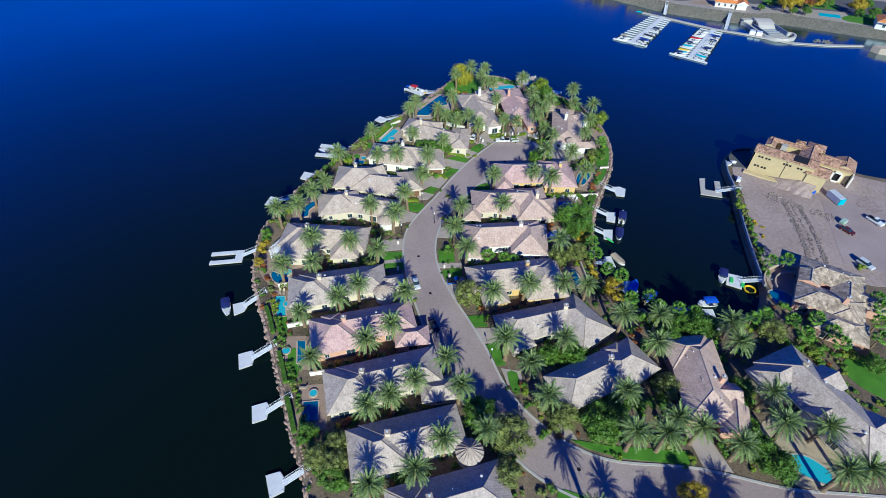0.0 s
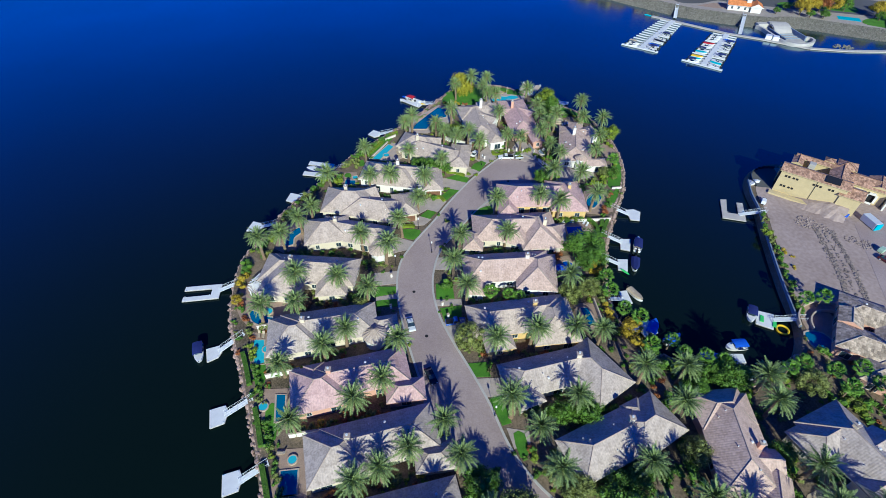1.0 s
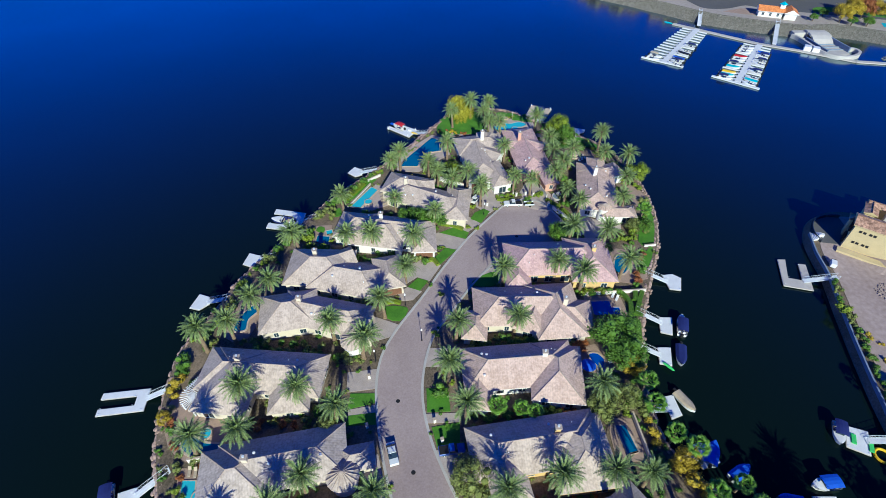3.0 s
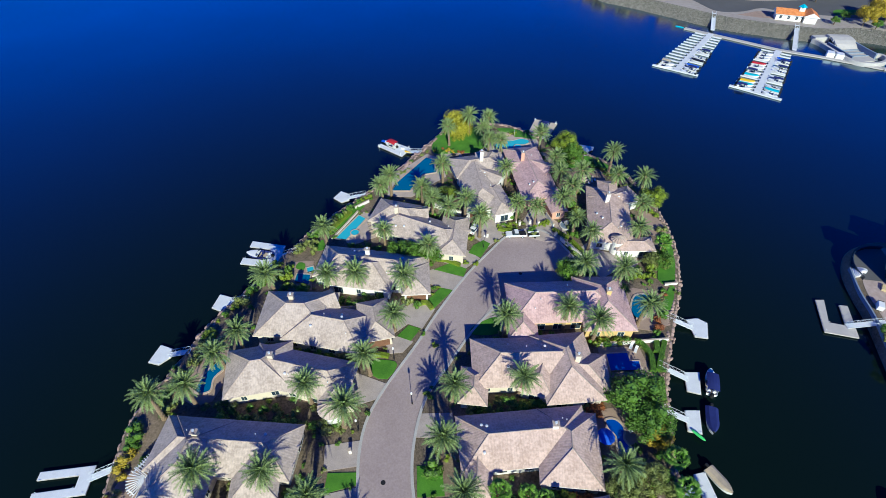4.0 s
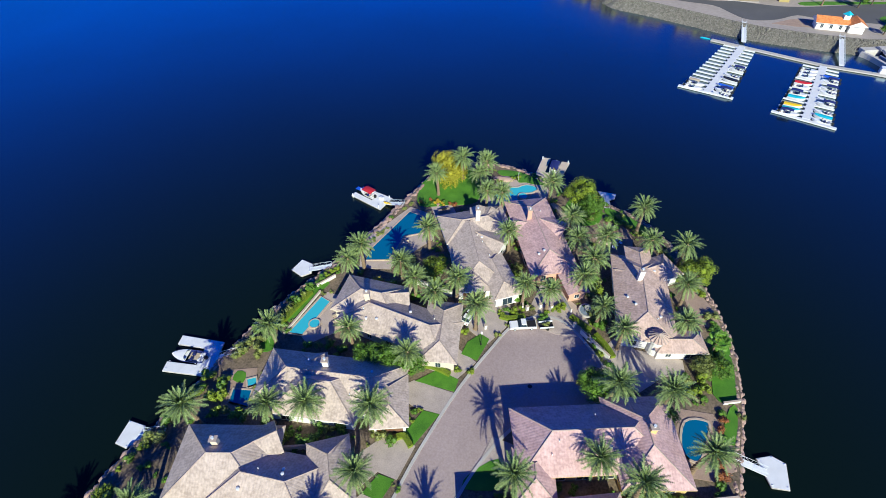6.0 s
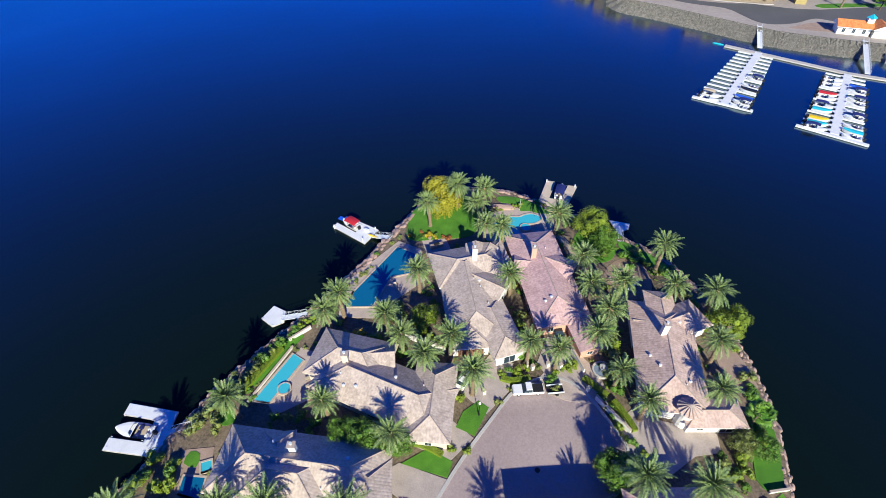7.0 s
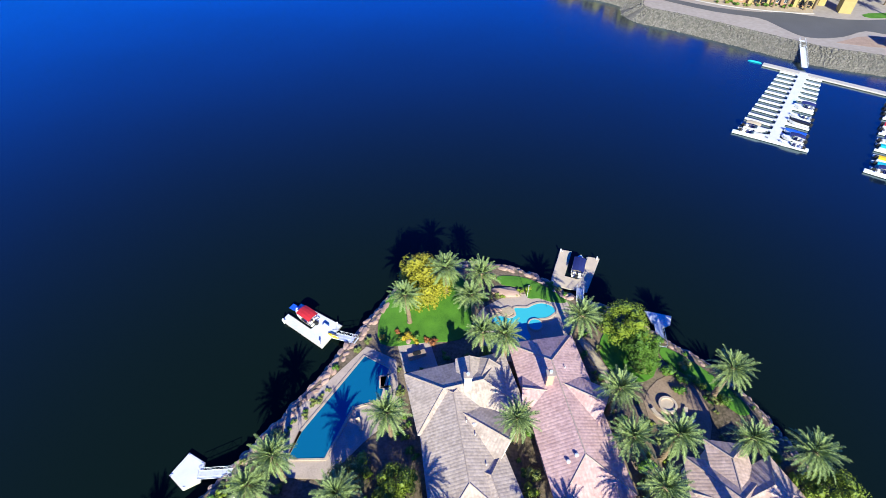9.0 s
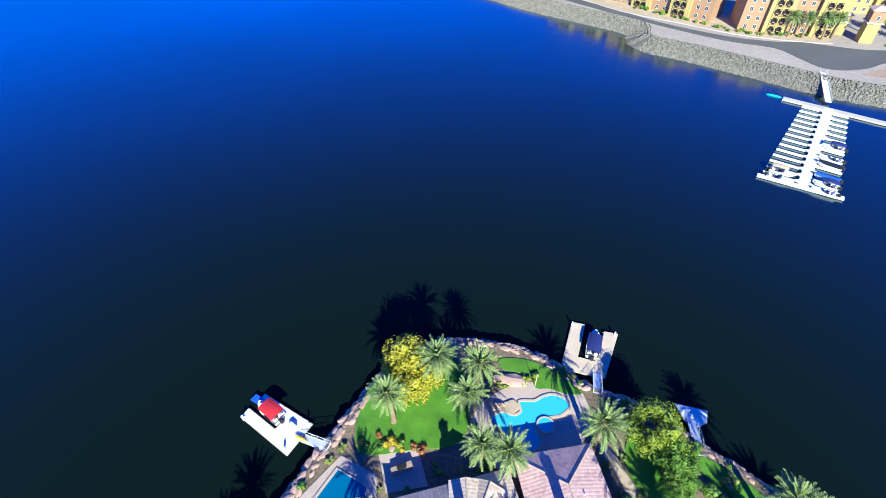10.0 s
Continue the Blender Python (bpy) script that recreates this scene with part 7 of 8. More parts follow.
# curved terrace at the water
tr_ = [(9.3 * math.cos(radians(a)), 9.3 * math.sin(radians(a))) for a in range(74, 196, 8)]
tc = thing("curved_terrace", 120.0, 163.4, G, 0, "curved dark glass terrace wall at the water", "terrace")
part("terrace_wall", strip(tr_, 1, 0, 0.16, -0.2, 1.0), M_GLASS, tc)
part("terrace_floor", prism([(x * 0.97, y * 0.97) for x, y in tr_] + [(-4, -3), (2, 4)], -0.1, 0.1), M_ASPHALT, tc)
st = thing("curved_stair", 112.2, 162.4, G, 30, "white curved garden stair", "stair")
for k in range(6):
    part("step", strip([((1.4 + 0.35 * k) * math.cos(radians(a)), (1.4 + 0.35 * k) * math.sin(radians(a))) for a in range(20, 161, 20)], 1, 0, 0.34, 0, 0.16 * (6 - k)), M_WHITE, st)
# loose things on the site
for x, y, t_, L, W, h, m_, m2, label in ((138.6, 141.0, -80, 5.6, 2.5, 2.6, M_SILVER, M_TEAL, "pale box trailer with a cyan end on the site"), (131.6, 146.0, -60, 4.0, 2.4, 1.5, M_TAN, M_BLUE, "open skip of rubble with blue tarpaulin"), (109.1, 151.8, 60, 2.2, 1.4, 1.5, M_WHITE, M_CARDARK, "white site machine on the dirt"), (134.4, 128.3, 30, 2.0, 1.5, 1.5, M_LEAFY, M_SILVER, "pale green generator on a site trailer"), (133.0, 150.0, -42, 3.6, 2.2, 2.4, M_WHITE, M_SILVER, "pale stack of building boards")):
    c_ = thing("site_container", x, y, G + 0.03, t_, label, "container", "building site things")
    part("body", soft_box(-L / 2, -W / 2, 0.25, L / 2, W / 2, h, 0.08), m_, c_)
    part("end_panel", soft_box(L / 2 - 0.02, -W / 2 + 0.05, 0.2, L / 2 + 0.35, W / 2 - 0.05, h - 0.1, 0.06), m2, c_)
    part("skid", bx(-L / 2 + 0.2, -W / 2 + 0.2, 0, L / 2 - 0.2, W / 2 - 0.2, 0.26), M_BLACK, c_)
car(133.4, 124.0, G + 0.06, -58, M_CARWINE, "dark maroon car parked on the site street", 4.6)
car(130.0, 108.4, G + 0.06, -64, M_SILVER, "silver car parked on the site street", 4.9, 1.9, "suv")
car(145.6, 129.0, G + 0.06, -66, M_WHITE, "white pickup truck parked on the site street", 5.4, 1.95, "pickup")
car(149.8, 126.4, G + 0.06, -66, M_SILVER, "silver-blue car parked on the site street", 4.6)
rnd = random.Random(31)
M_RUBBLE = mat("site_rubble", (0.30, 0.235, 0.21), 0.95, 0.4, 0.6, 2.0, 0.5, tint=(0.46, 0.37, 0.33), island=0.5)
heap, clods = Heap(), Heap()
SHARDS = [rock_mesh("shard", s_ + 80, M_RUBBLE, 1) for s_ in range(4)]
for cx, cy, n, r in ((131.6, 131.4, 110, 2.4), (118.6, 142, 110, 3.4), (122, 139, 60, 2.4), (149.7, 138.1, 120, 4.5), (156, 142, 90, 6.0), (133, 146, 50, 2.0), (142, 143, 50, 2.5), (128.6, 134.0, 40, 2.0)):
    for _ in range(n):
        a, d = rnd.uniform(0, 6.28), r * math.sqrt(rnd.random())
        heap.add(SHARDS[rnd.randrange(4)], pose(cx + d * math.cos(a), cy + d * math.sin(a), G + 0.1, rnd.uniform(-30, 30), rnd.uniform(-30, 30), rnd.uniform(0, 360)) @ Matrix.Scale(rnd.uniform(0.15, 0.5), 4))
tagged(part("rubble_heap", heap.mesh("rubble_heap", M_RUBBLE), None), "heaps of pinkish brown rubble and broken stone", "rubble", "", "stuff")
# two rough banks of dug earth, and the fill against the villa's front
for a, b_, w, n in (((120.2, 139), (113.4, 108), 0.9, 420), ((124.4, 138), (118.4, 108), 0.8, 420), ((122.2, 138), (115.8, 108), 0.5, 120)):
    ln = spline([a, ((a[0] + b_[0]) / 2 + 0.9, (a[1] + b_[1]) / 2), b_], 5)
    for _ in range(n):
        k = rnd.randrange(len(ln) - 1)
        q = Vector(ln[k]).lerp(Vector(ln[k + 1]), rnd.random()) + Vector((rnd.gauss(0, w * 0.5), rnd.uniform(-0.3, 0.3)))
        sc = rnd.uniform(0.25, 0.7)
        clods.add(SHARDS[rnd.randrange(4)], pose(q.x, q.y, G + 0.08, rnd.uniform(-20, 20), rnd.uniform(-20, 20), rnd.uniform(0, 360)) @ Matrix.Diagonal((sc, sc, sc * 0.6, 1)))
tagged(part("earth_bank", clods.mesh("earth_bank", M_BANK), None), "rough dark banks of dug earth on the site", "earth bank", "", "stuff")
fill = bmesh.new()
rows_ = []
for i in range(13):
    t = i / 12
    hgt = 2.6 * min(1, t * 1.4) ** 1.3
    rows_.append([fill.verts.new((6 + 17 * t, y_, z_)) for y_, z_ in ((1.5, hgt), (0.4, hgt * rnd.uniform(0.9, 1)), (-1.6 + rnd.uniform(-0.4, 0.4), hgt * 0.6), (-4.6 + rnd.uniform(-0.8, 0.8), -0.1))])
for a, b_ in zip(rows_, rows_[1:]):
    for k in range(3):
        fill.faces.new((a[k + 1], b_[k + 1], b_[k], a[k]))
sheet("earth_fill", fill, M_DIRT, "loose dirt heaped against the unfinished villa", "earth fill").matrix_basis = pose(114.6, 158.6, G, 0, 0, -36)

# ---- the far shore ----
FZ = 3.6
FAR = [(-330, 900), (-60, 590), (12, 482), (50, 441), (69, 423), (92, 404), (100.4, 393.5), (98, 382), (111.5, 371.5), (129.4, 356.3), (146, 342), (160, 334.6), (175.5, 328.2), (190, 324), (207, 324.4), (223.5, 317), (234, 312), (262, 300), (320, 284), (420, 250), (900, 150)]
far_line = spline(FAR, 4)
sheet("far_shore", prism(far_line + [(SEA, 300), (SEA, SEA), (-900, SEA)], -1.2, FZ, grow=9.5), M_DUST, "pale dusty ground of the far lake shore", "ground")
rip = Heap()
rnd = random.Random(41)
STONES = [rock_mesh("stone", s + 50, M_RIPRAP, 1) for s in range(4)]
M_BED = mat("riprap_bed", (0.15, 0.138, 0.12), 0.95, 0.35, 0.6, 3.0, 0.8, tint=(0.22, 0.205, 0.175))
bm = bmesh.new()
prev = None
for i in range(8, len(far_line) - 5):
    a, b_ = Vector(far_line[i - 1]), Vector(far_line[i + 1])
    n = Vector((b_.y - a.y, a.x - b_.x)).normalized()
    p = Vector(far_line[i])
    cur = [bm.verts.new((*(p + n * w), z)) for w, z in ((-0.5, FZ - 0.1), (-0.5, FZ + 0.22), (9.9, -0.9), (9.9, -1.4))]
    if prev:
        for k in range(3):
            bm.faces.new((prev[k], cur[k], cur[k + 1], prev[k + 1]))
    prev = cur
sheet("embankment", bm, M_BED, "sloping bed of crushed grey stone along the far shore", "embankment")
for i in range(12, len(far_line) - 9):
    a, b_ = Vector(far_line[i]), Vector(far_line[i + 1])
    d = b_ - a
    n = Vector((d.y, -d.x)).normalized()
    for _ in range(int(d.length * 36)):
        t, w = rnd.random(), rnd.random()
        p = a + d * t + n * (w * 8.4)
        z = FZ + 0.26 - (FZ + 1.2) * (w * 8.4 / 9.7)
        m = pose(p.x, p.y, z, rnd.uniform(0, 360), rnd.uniform(0, 360), 0) @ Matrix.Scale(rnd.uniform(0.35, 0.8), 4)
        rip.add(STONES[rnd.randrange(4)], m)
tagged(part("riprap", rip.mesh("riprap", M_RIPRAP), None), "grey broken-stone embankment along the far shore", "stones", "", "stuff")

slab("far_road", spline([(74, 425), (92, 405), (106, 391), (124, 375.5), (138.5, 368), (142.5, 359), (145.5, 351), (151, 347.8), (161, 348.8), (172, 353.5), (180, 349), (200, 342.5), (215, 337.5), (240, 331), (300, 312)], 3)
     + spline([(300, 344), (235, 366), (180, 364), (161, 369), (151.9, 373.4), (142.4, 374), (126, 380.4), (107.2, 395), (96, 408), (80, 426), (60, 446), (54, 441)], 3), FZ + 0.05, M_ASPHALT, "dark asphalt lakeside road", "road")
BEDS = spline([(60, 450), (80, 428), (94.4, 409.8), (113.4, 395.4), (130.4, 382.3), (144.8, 376.0), (157.6, 372.2), (162.4, 371.6)], 3)
slab("planting_bed", BEDS + [(164.5, 376.5), (160, 384), (140, 392), (122, 405), (100, 424), (70, 456)], FZ + 0.08, M_SAND, "sandy desert planting bed before the apartments", "planting bed")
sheet("pavement", strip(BEDS, -1, 0.0, 0.5, FZ - 0.1, FZ + 0.2), M_CONCRETE, "pale concrete kerb along the lakeside road", "kerb")
slab("far_road", [(155.5, 344), (166.2, 348.6), (172.7, 348.8), (176, 345), (172, 338.5), (164.8, 339.9)], FZ + 0.03, M_PATIO, "reddish paved promenade on the far shore", "promenade")
for pts in ([(182, 366), (184, 371), (214, 370), (232, 368), (230, 366.6), (200, 366.6)], [(206, 343), (219, 342.8), (246, 333), (250, 345), (228, 349), (210, 350.6)], [(242, 313), (266, 303), (294, 304), (266, 324), (246, 322)]):
    slab("lawn", pts, FZ + 0.1, M_GRASS, GRASS_LABEL, "lawn", 3)
slab("sport_court", [(230, 322), (241, 318), (243, 323.5), (232, 327.5)], FZ + 0.08, M_TEAL, "bright blue sports court by the far shore", "sports court")
slab("beach", [(238, 274), (262, 262), (300, 248), (302, 254), (264, 270), (240, 279)], FZ - 0.6, M_COPING, "pale sand beach", "beach", 2, 3.0)


M_TERRA = mat("terracotta_stucco", (0.36, 0.215, 0.13), 0.9, 0.1, 0.5, 8.0, 0.1)
M_OCHRE = mat("ochre_stucco", (0.43, 0.34, 0.14), 0.9, 0.1, 0.5, 8.0, 0.1)


def apartment(x, y, turn, L, W, floors, wall, label):
    """A stepped block: bays alternate, each storey with windows and arched balconies."""
    ap = thing("apartment_building", x, y, FZ, turn, label, "apartment building", "lakeside apartments")
    fh, n = 3.2, max(2, int(L / 7.5))
    bw = L / n
    for k in range(n):
        out = 1.6 if k % 2 else 0.0
        x0 = -L / 2 + k * bw
        h = floors * fh + (1.2 if k % 2 else 0)
        col = (wall, M_OCHRE)[k % 2]
        wl = part("wall", bx(x0, -W / 2 - out, -0.3, x0 + bw - 0.004, W / 2, h), col, ap)
        bm, caps = bmesh.new(), bmesh.new()
        roof_block(bm, caps, x0 + bw / 2, -out / 2, W + out, bw, 90, "hip", h, 18, 0.4)
        part("roof", bm, [R_PINK, wall], ap)
        for f in range(floors):
            if k % 2:
                bal = part("balcony", bx(-2.7, -0.35, -0.15, 2.7, 0, 0.0), col, wl, at=pose(x0 + bw / 2, -W / 2 - out, f * fh + 0.35))
                # the depth of each loggia is painted: a black panel for its shade
                for s in (-1.4, 1.4):
                    part("arch_shade_panel", soft_box(-1.1, -0.05, 0.0, 1.1, 0.1, 2.45, 0.6, 3), M_BLACK, bal, "black panel for the shade inside an arched balcony", at=pose(s, 0, 0))
                    part("balcony_rail", bx(-1.1, -0.3, 0.0, 1.1, -0.22, 0.85), M_TERRA, bal, at=pose(s, 0, 0))
                for s in (-2.6, 0.0, 2.6):
                    part("pillar", bx(-0.16, -0.3, 0.0, 0.16, -0.01, 2.6), col, bal, at=pose(s, 0, 0))
                part("lintel", bx(-2.76, -0.32, 2.5, 2.76, -0.01, 2.8), col, bal)
            else:
                for s in (-1.7, 1.7):
                    window(wl, x0 + bw / 2 + s, -W / 2 - out, f * fh + 0.9, 1.3, 1.5, 0)
    return ap


apartment(115.4, 415.0, -43, 42, 15, 4, M_TERRA, "four-storey terracotta and yellow lakeside apartments")
apartment(151.4, 389.4, -14, 34, 14, 4, M_TERRA, "four-storey terracotta and yellow lakeside apartments")
apartment(87, 443, -46, 30, 14, 3, M_TERRA, "terracotta and yellow lakeside apartments")
apartment(190, 412, -12, 34, 14, 4, M_OCHRE, "yellow lakeside apartments behind the gate tower")
apartment(232, 398, -14, 36, 14, 3, M_TERRA, "terracotta stucco apartment block by the lake")
for x, y, h in ((175.2, 373.4, 11.6), (170.4, 381.4, 7.4)):
    gt = thing("gate_tower", x, y, FZ, -18, "square yellow gate tower with tile cap", "tower", "gate towers")
    s = 2.2 if h > 8 else 1.3
    part("tower_shaft", bx(-s, -s, -0.2, s, s, h * 0.62), M_OCHRE, gt)
    part("tower_top", bx(-s * 1.08, -s * 1.08, h * 0.62, s * 1.08, s * 1.08, h), M_TERRA, gt)
    part("cornice", soft_box(-s * 1.25, -s * 1.25, h * 0.6, s * 1.25, s * 1.25, h * 0.64, 0.05), M_WALL_WHITE, gt)
    bm, caps = bmesh.new(), bmesh.new()
    roof_block(bm, caps, 0, 0, s * 2.2, s * 2.16, 0, "hip", h, 22)
    part("roof", bm, [R_PINK, M_WALL], gt)
    window(gt, 0, -s * 1.08, h * 0.7, 1.0, 1.6, 0)
ks = thing("marina_office", 181, 337, FZ, -19, "white lakeside office with orange tile roof", "house")
for bx_, by_, L, W, bt, wh in ((-3.5, 0, 12, 6.5, 0, 3.0), (6.0, -0.6, 7.5, 6.0, 90, 3.2)):
    wl = part("wall", bx(-L / 2 + 0.2, -W / 2 + 0.2, -0.3, L / 2 - 0.2, W / 2 - 0.2, wh), M_WALL_WHITE, ks, at=pose(bx_, by_, 0, 0, 0, bt))
    bm, caps = bmesh.new(), bmesh.new()
    roof_block(bm, caps, bx_, by_, L, W, bt, "gable", wh, 28)
    part("roof", bm, [R_ORANGE, M_WALL_WHITE], ks)
    for s in (-0.3, 0, 0.3):
        window(wl, s * L, -W / 2 + 0.2, 0.8, 1.2, 1.6, 0)
part("cupola", bx(0.2, -1.2, 3.5, 2.6, 1.2, 6.2), M_WALL_WHITE, ks, "white cupola")
part("cupola_roof", turned([(2.0, 6.2), (1.9, 6.4), (0.1, 7.6)], 4), M_TEAL, ks, "teal cupola roof", at=pose(1.4, 0, 0))
oh = thing("house", 262, 303, FZ, -30, "house with bright orange tile roof by the park", "house")
part("wall", bx(-9, -6, -0.3, 9, 6, 4), M_WALL_WHITE, oh)
bm, caps = bmesh.new(), bmesh.new()
roof_block(bm, caps, 0, 0, 18, 12, 0, "hip", 4, 24)
roof_block(bm, caps, -5, -3, 10, 8, 90, "hip", 4.2, 24)
part("roof", bm, [R_ORANGE, M_WALL_WHITE], oh)
part("ridge_tiles", caps, M_CAP, oh)
for s in (-5, 0, 5):
    window(oh, s, -6, 1, 1.6, 1.6, 0)

rnd = random.Random(51)


def far_tree(x, y, r, top, crown, label):
    t_ = thing("tree", x, y, FZ - 0.05, rnd.uniform(0, 360), label, "tree", "far shore trees")
    mid = top - r * 0.7
    part("trunk", tube(bmesh.new(), (0, 0, -0.2), (0, 0, mid * 0.8), 0.3, 7, 0.2), M_BARK, t_)
    part("crown", crown, None, t_, at=pose(0, 0, mid) @ Matrix.Scale(r, 4))


for x, y, r, top, kind in ((210, 328, 5.6, 9, "g"), (217, 331, 5.6, 9.5, "g"), (224, 333, 6, 10, "r"), (229, 331, 5.6, 9.5, "g"), (221, 337, 5.6, 9.5, "g"), (213.5, 323.5, 2.6, 4.4, "n"), (221, 322.5, 3.2, 5, "n"), (252, 324, 5.4, 9, "g"), (258, 316, 4, 7, "n"), (206, 337, 2.6, 4, "n"), (197, 330, 2.4, 4, "n"), (240, 335, 4, 7, "n"), (262, 330, 4, 7, "n"), (271, 322, 4, 7, "g"), (205, 362, 4, 7, "n"), (214, 366, 4, 7, "n"), (225, 372, 4, 7, "n"), (187, 384, 3.6, 6, "n"), (196, 380, 3.4, 6, "n"), (172, 386, 3.4, 6, "n"), (205, 388, 4, 7, "n"), (240, 360, 4, 7, "o"), (252, 356, 4, 7, "n"), (148, 440, 4, 7, "n"), (276, 320, 4, 7, "n"), (252, 320, 3, 5, "n")):
    far_tree(x, y, r, top, C_GOLD if kind == "g" else C_RUST if kind == "r" else C_OLIVE[0] if kind == "o" else C_GREEN[rnd.randrange(2)], TY if kind == "g" else "tree with copper-brown autumn leaves" if kind == "r" else TG)
# low desert planting in front of the apartments
for k in range(46):
    t = k / 45
    p = (Vector((98, 412)).lerp(Vector((130, 382.5)), t * 1.8) if t < 0.55 else Vector((130, 382.5)).lerp(Vector((160, 375)), t * 2.2 - 1.2)) + Vector((rnd.uniform(0, 4), rnd.uniform(0, 4)))
    s = rnd.uniform(0.7, 1.5)
    kind = rnd.choice(("green", "lime", "olive", "green"))
    ob = new("bush", BUSHES[kind][k % 2])
    ob.matrix_basis = pose(p.x, p.y, FZ - 0.05, 0, 0, rnd.uniform(0, 360)) @ Matrix.Scale(s, 4)
    tagged(ob, BUSH_LABEL[kind], "bush", "far shore bushes")
for k, (x, y) in enumerate(((162, 378), (165, 376.6), (160.5, 375.5), (154, 377.4), (149.5, 379), (166, 380), (181, 380), (190, 366), (238, 345))):
    p = thing("date_palm", x, y, FZ, k * 50, "date palm beside the lakeside apartments", "palm tree", "far shore palms")
    part("trunk", TRUNKS[k % 3], None, p)
    part("crown", CROWNS[k % 3], None, p, at=pose((0.15, 0.5, 0.9)[k % 3], 0, PALM_H))

# ---- marina ----
def pontoon(name, parent, a, b_, w, material, label="", z=0.55):
    a, b_ = Vector(a), Vector(b_)
    d = (b_ - a)
    m = pose(a.x, a.y, 0, 0, 0, math.degrees(math.atan2(d.y, d.x)))
    return part(name, soft_box(0, -w / 2, 0.1, d.length, w / 2, z, 0.05), material, parent, label, at=m)


def marina_pier(root, head, t0, t1, taken):
    r_ = Vector(root)
    mp = thing("marina_pier", r_.x, r_.y, 0, 0, "white marina pier with finger pontoons and moored boats", "pier", "marina piers")
    h = Vector(head) - r_
    pontoon("walkway", mp, (0, 0), h, 2.6, M_DOCK, z=0.6)
    pontoon("pier_head", mp, Vector(t0) - r_, Vector(t1) - r_, 1.5, M_DOCK)
    d = h.normalized()
    n = Vector((-d.y, d.x))
    k = 14
    ang = math.degrees(math.atan2(n.y, n.x))
    for s, reach in ((1, 6.8), (-1, 8.2)):
        for i in range(k):
            p = h * ((i + 0.8) / (k + 0.4))
            ln = reach * (0.85 + 0.35 * (i / k))
            pontoon("finger", mp, p + n * s * 1.2, p + n * s * ln, 0.75, M_DOCK)
            tri_ = bmesh.new()
            vs = [tri_.verts.new((*(p + n * s * 1.25 + d * o), z)) for z in (0.5, 0.58) for o in (-1.0, 1.0)] + [tri_.verts.new((*(p + n * s * 2.8), z)) for z in (0.5, 0.58)]
            tri_.faces.new((vs[2], vs[3], vs[5]))
            part("gusset", tri_, M_DOCK, mp)
            if (s, i) in taken:
                q = r_ + p + n * s * (ln * 0.58) + d * 1.42
                word, cover, canopy, hull = COVERS[taken[s, i]]
                boat(q.x, q.y, ang + (180 if s > 0 else 0), 5.8, 2.1, "moored white motor boat %s in a marina berth" % word, cover, canopy, hull)


# w open white, n navy canopy, k black cover, b blue cover, t tan canopy, c cyan cover, r red cover, y yellow hull
COVERS = {"w": ("without a cover", None, None, None), "n": ("under a navy canopy", None, M_NAVY, None), "k": ("under a black cover", M_CARDARK, None, None), "b": ("under a blue cover", M_BLUE, None, None),
          "t": ("under a tan canopy", None, M_TAN, None), "c": ("under a cyan cover", M_TEAL, None, None), "r": ("under a red cover", M_RED, None, None), "y": ("with a yellow deck", M_YELLOW, None, None)}


def berths(side, word):
    return {(side, i): c for i, c in enumerate(word) if c != "."}


marina_pier((136.4, 327.0), (105.6, 286.2), (97.0, 292.2), (113.4, 281.4), berths(1, "......n.wk.bnw") | berths(-1, "............tw"))
marina_pier((160.2, 306.8), (132.0, 266.2), (123.0, 272.2), (138.8, 259.6), berths(-1, ".www.rw.nc.ycn") | berths(1, "..bn.nw.wn.wcw"))
mw = thing("marina_walkway", 126.0, 334.6, 0, 0, "long pale floating walkway joining the marina piers", "pier")
pts = [(126.0, 334.6), (148.2, 317.4), (160.8, 307.6), (175.8, 300.2), (196.8, 287.4), (215.8, 284.4), (236, 284)]
for a, b_ in zip(pts, pts[1:]):
    pontoon("walkway", mw, (a[0] - 126.0, a[1] - 334.6), (b_[0] - 126.0, b_[1] - 334.6), 2.4, M_DOCK_GREY)
for a, b_ in (((138.6, 331.0), (144.0, 346.0)), ((167.2, 306.5), (178.4, 329.0))):
    gangway(mw, (a[0] - 126.0, a[1] - 334.6), (b_[0] - 126.0, b_[1] - 334.6), 0.6, FZ + 0.1, 1.8)
for k, (x, y) in enumerate(((180.4, 300.6), (183.6, 298.8))):
    tagged(part("boat_lift_hut", soft_box(-1.6, -1.8, 0, 1.6, 1.8, 2.4, 0.2, 2), M_WHITE, at=pose(x, y, 0.0, 0, 0, -28)), "small white hut on the marina walkway", "hut", "marina huts")
tagged(part("kayak", turned([(0.02, -2.4), (0.3, -1.6), (0.38, 0), (0.3, 1.6), (0.02, 2.4)], 8), M_TEAL, at=pose(124.4, 337.0, 0.15, 90, 0, 55)), "blue kayak afloat beside the walkway", "kayak")
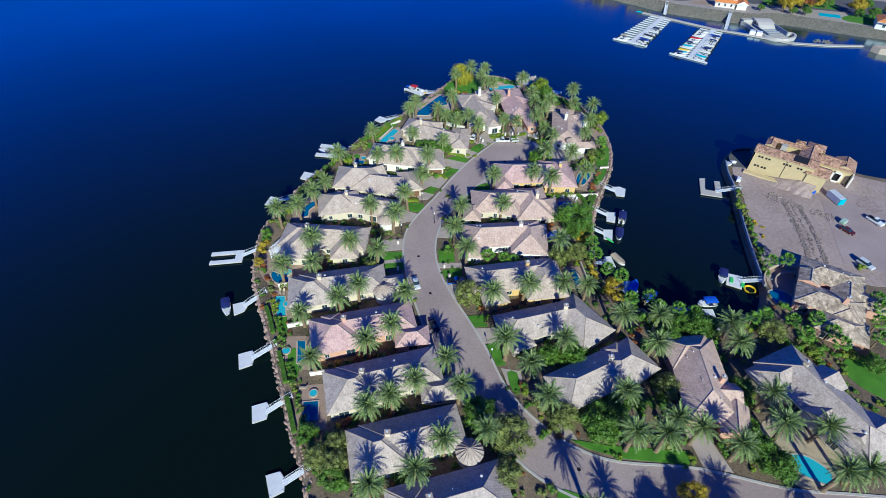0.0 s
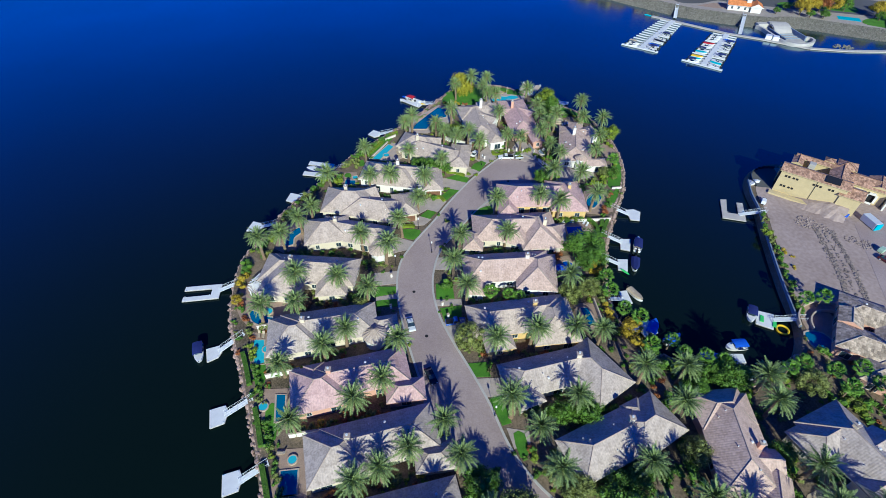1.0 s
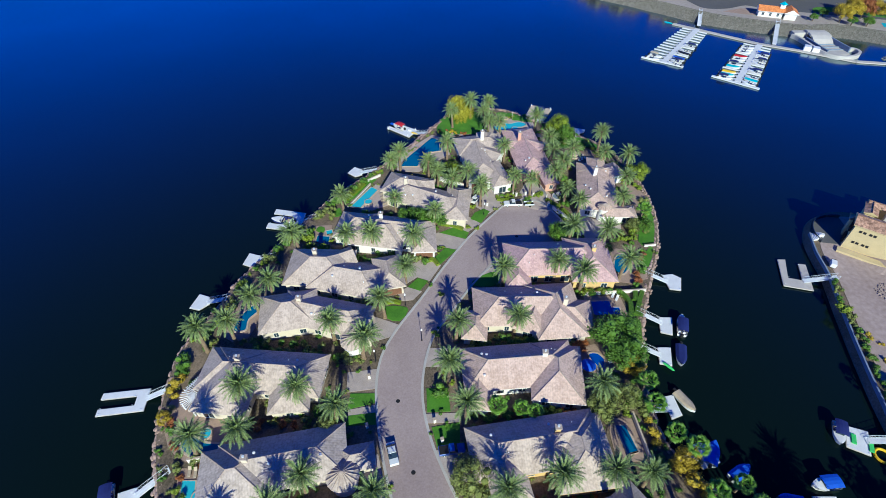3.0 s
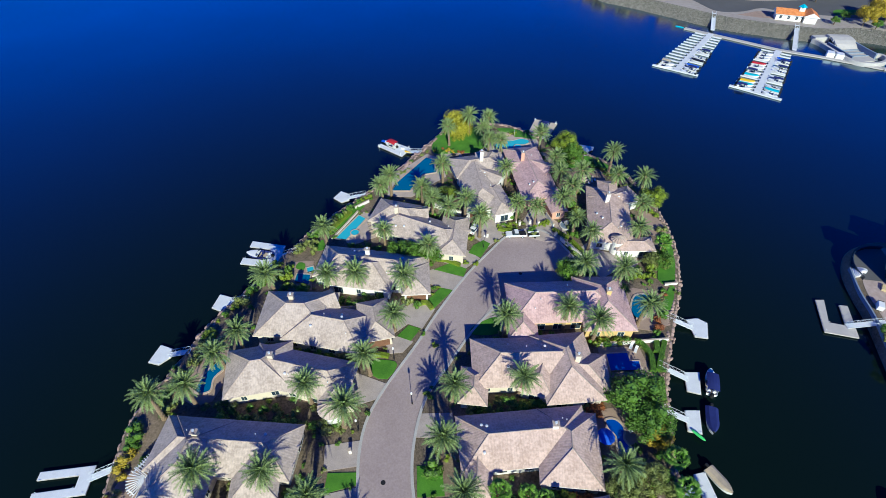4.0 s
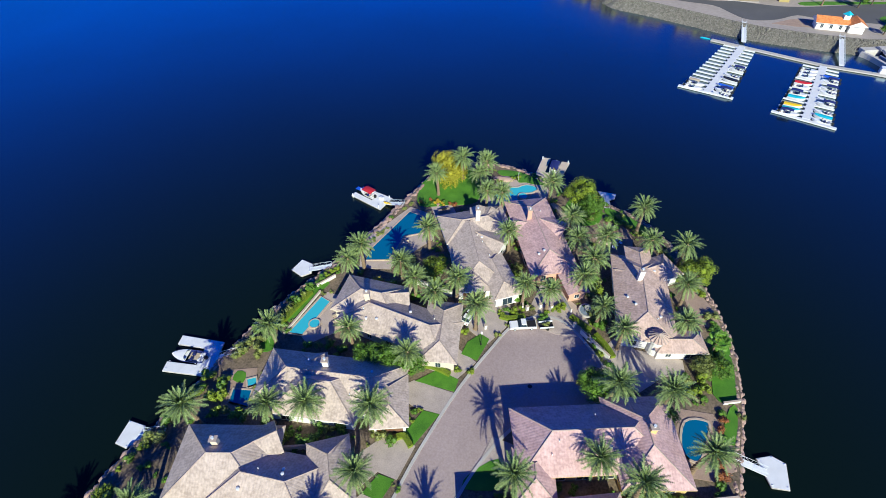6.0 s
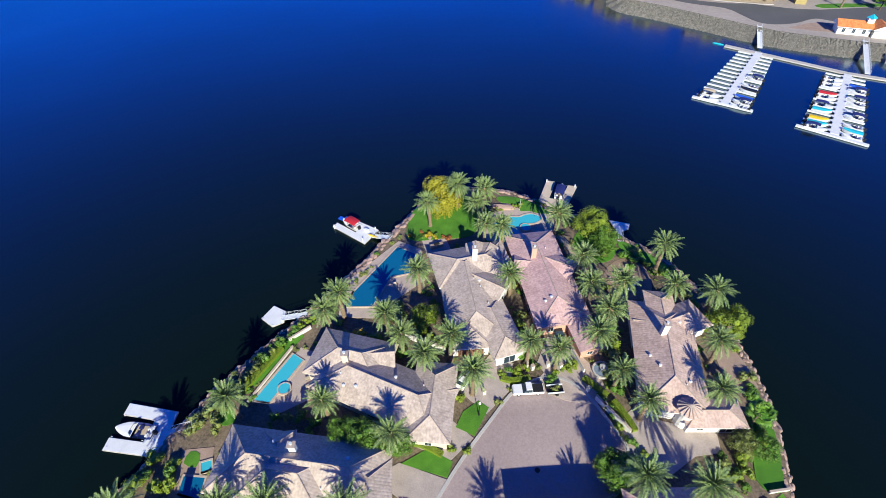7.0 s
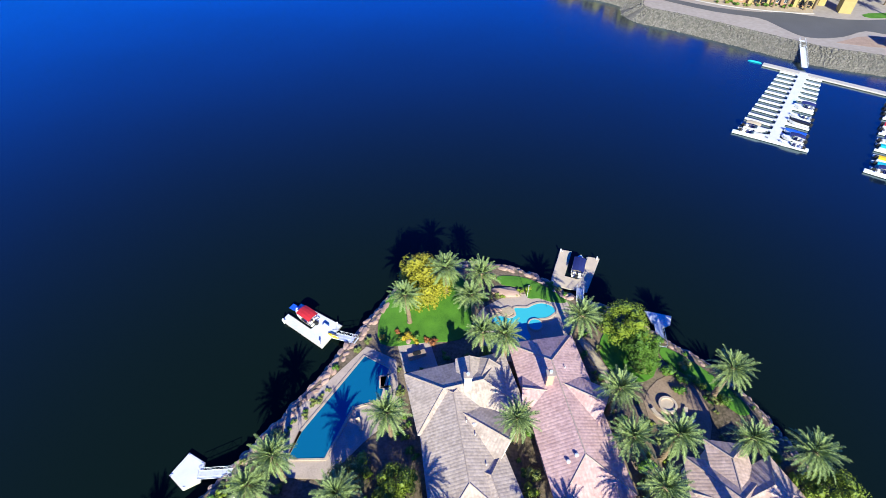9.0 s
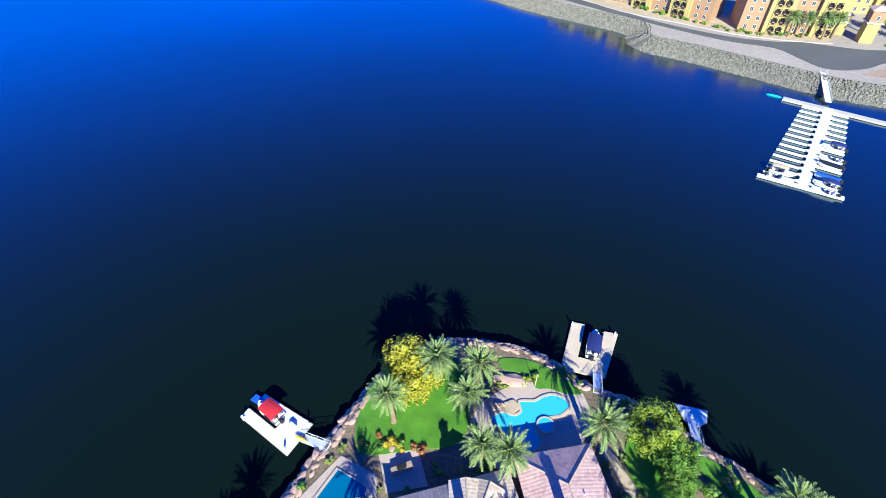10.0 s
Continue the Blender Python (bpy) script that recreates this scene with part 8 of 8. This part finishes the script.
# concrete spillway at the shore
sp = thing("spillway", 192, 304, 0, 4, "pale concrete spillway with curved walls at the shore", "spillway")
part("apron", prism([(-6.4, 12), (6.0, 12), (6.6, -9), (-6.4, -9)], -1.0, 0.35), M_CONCRETE, sp)
part("spillway_wall", strip(spline([(-9.5, 14), (-8.0, 9), (-7.0, -6), (-4.6, -11.0), (0, -13.2), (5.4, -12.4), (9.4, -9.4), (9.8, -6.2), (7.6, -5.4)], 5), -1, 0, 1.3, -1.0, 1.9), M_CONCRETE, sp, "low curved concrete wall")
part("spillway_wall", strip(spline([(6.4, 10), (6.6, 2), (7.4, -6.5)], 4), -1, 0, 0.8, -1.0, 2.6), M_SEAWALL, sp, "dark side wall of the channel")
part("spillway_wall", strip(spline([(-6.0, 9), (-5.8, 0), (-5.4, -8)], 4), 1, 0, 0.6, -1.0, 2.2), M_SEAWALL, sp, "dark side wall of the channel")
hood = bmesh.new()
for y0, z0, y1, z1 in ((15.0, 3.4, 12.0, 3.5), (12.0, 3.5, 9.0, 3.0), (9.0, 3.0, 6.5, 2.0), (6.5, 2.0, 4.5, 0.5)):
    hood.faces.new([hood.verts.new(v) for v in ((-3.2, y0, z0), (6.2, y0 - 1.5, z0), (6.2, y1 - 1.5, z1), (-3.6, y1, z1))])
bmesh.ops.remove_doubles(hood, verts=hood.verts[:], dist=0.01)
r0 = bmesh.ops.extrude_face_region(hood, geom=hood.faces[:])
bmesh.ops.translate(hood, verts=[v for v in r0["geom"] if isinstance(v, bmesh.types.BMVert)], vec=(0, 0, -1.0))
bmesh.ops.recalc_face_normals(hood, faces=hood.faces[:])
part("spillway_hood", hood, M_CONCRETE, sp, "curved concrete chute")
part("platform", soft_box(-9.5, 13.0, -0.5, -2.0, 16.5, 2.6, 0.15), M_CONCRETE, sp)
for k in range(3):
    part("baffle", bx(-5.4, 2.6 - 3.2 * k, 0.3, 6.2, 3.0 - 3.2 * k, 0.8), M_SEAWALL, sp)
islet = Heap()
rnd = random.Random(77)
for _ in range(60):
    a, d = rnd.uniform(0, 6.28), 3.5 * math.sqrt(rnd.random())
    islet.add(STONES[rnd.randrange(4)], pose(217 + d * 1.6 * math.cos(a), 290.5 + d * math.sin(a), 0.1, rnd.uniform(0, 360), 0, 0) @ Matrix.Scale(rnd.uniform(0.4, 0.9), 4))
tagged(part("stone_islet", islet.mesh("stone_islet", M_RIPRAP), None), "low islet of loose grey stones in the lake", "stones", "", "stuff")
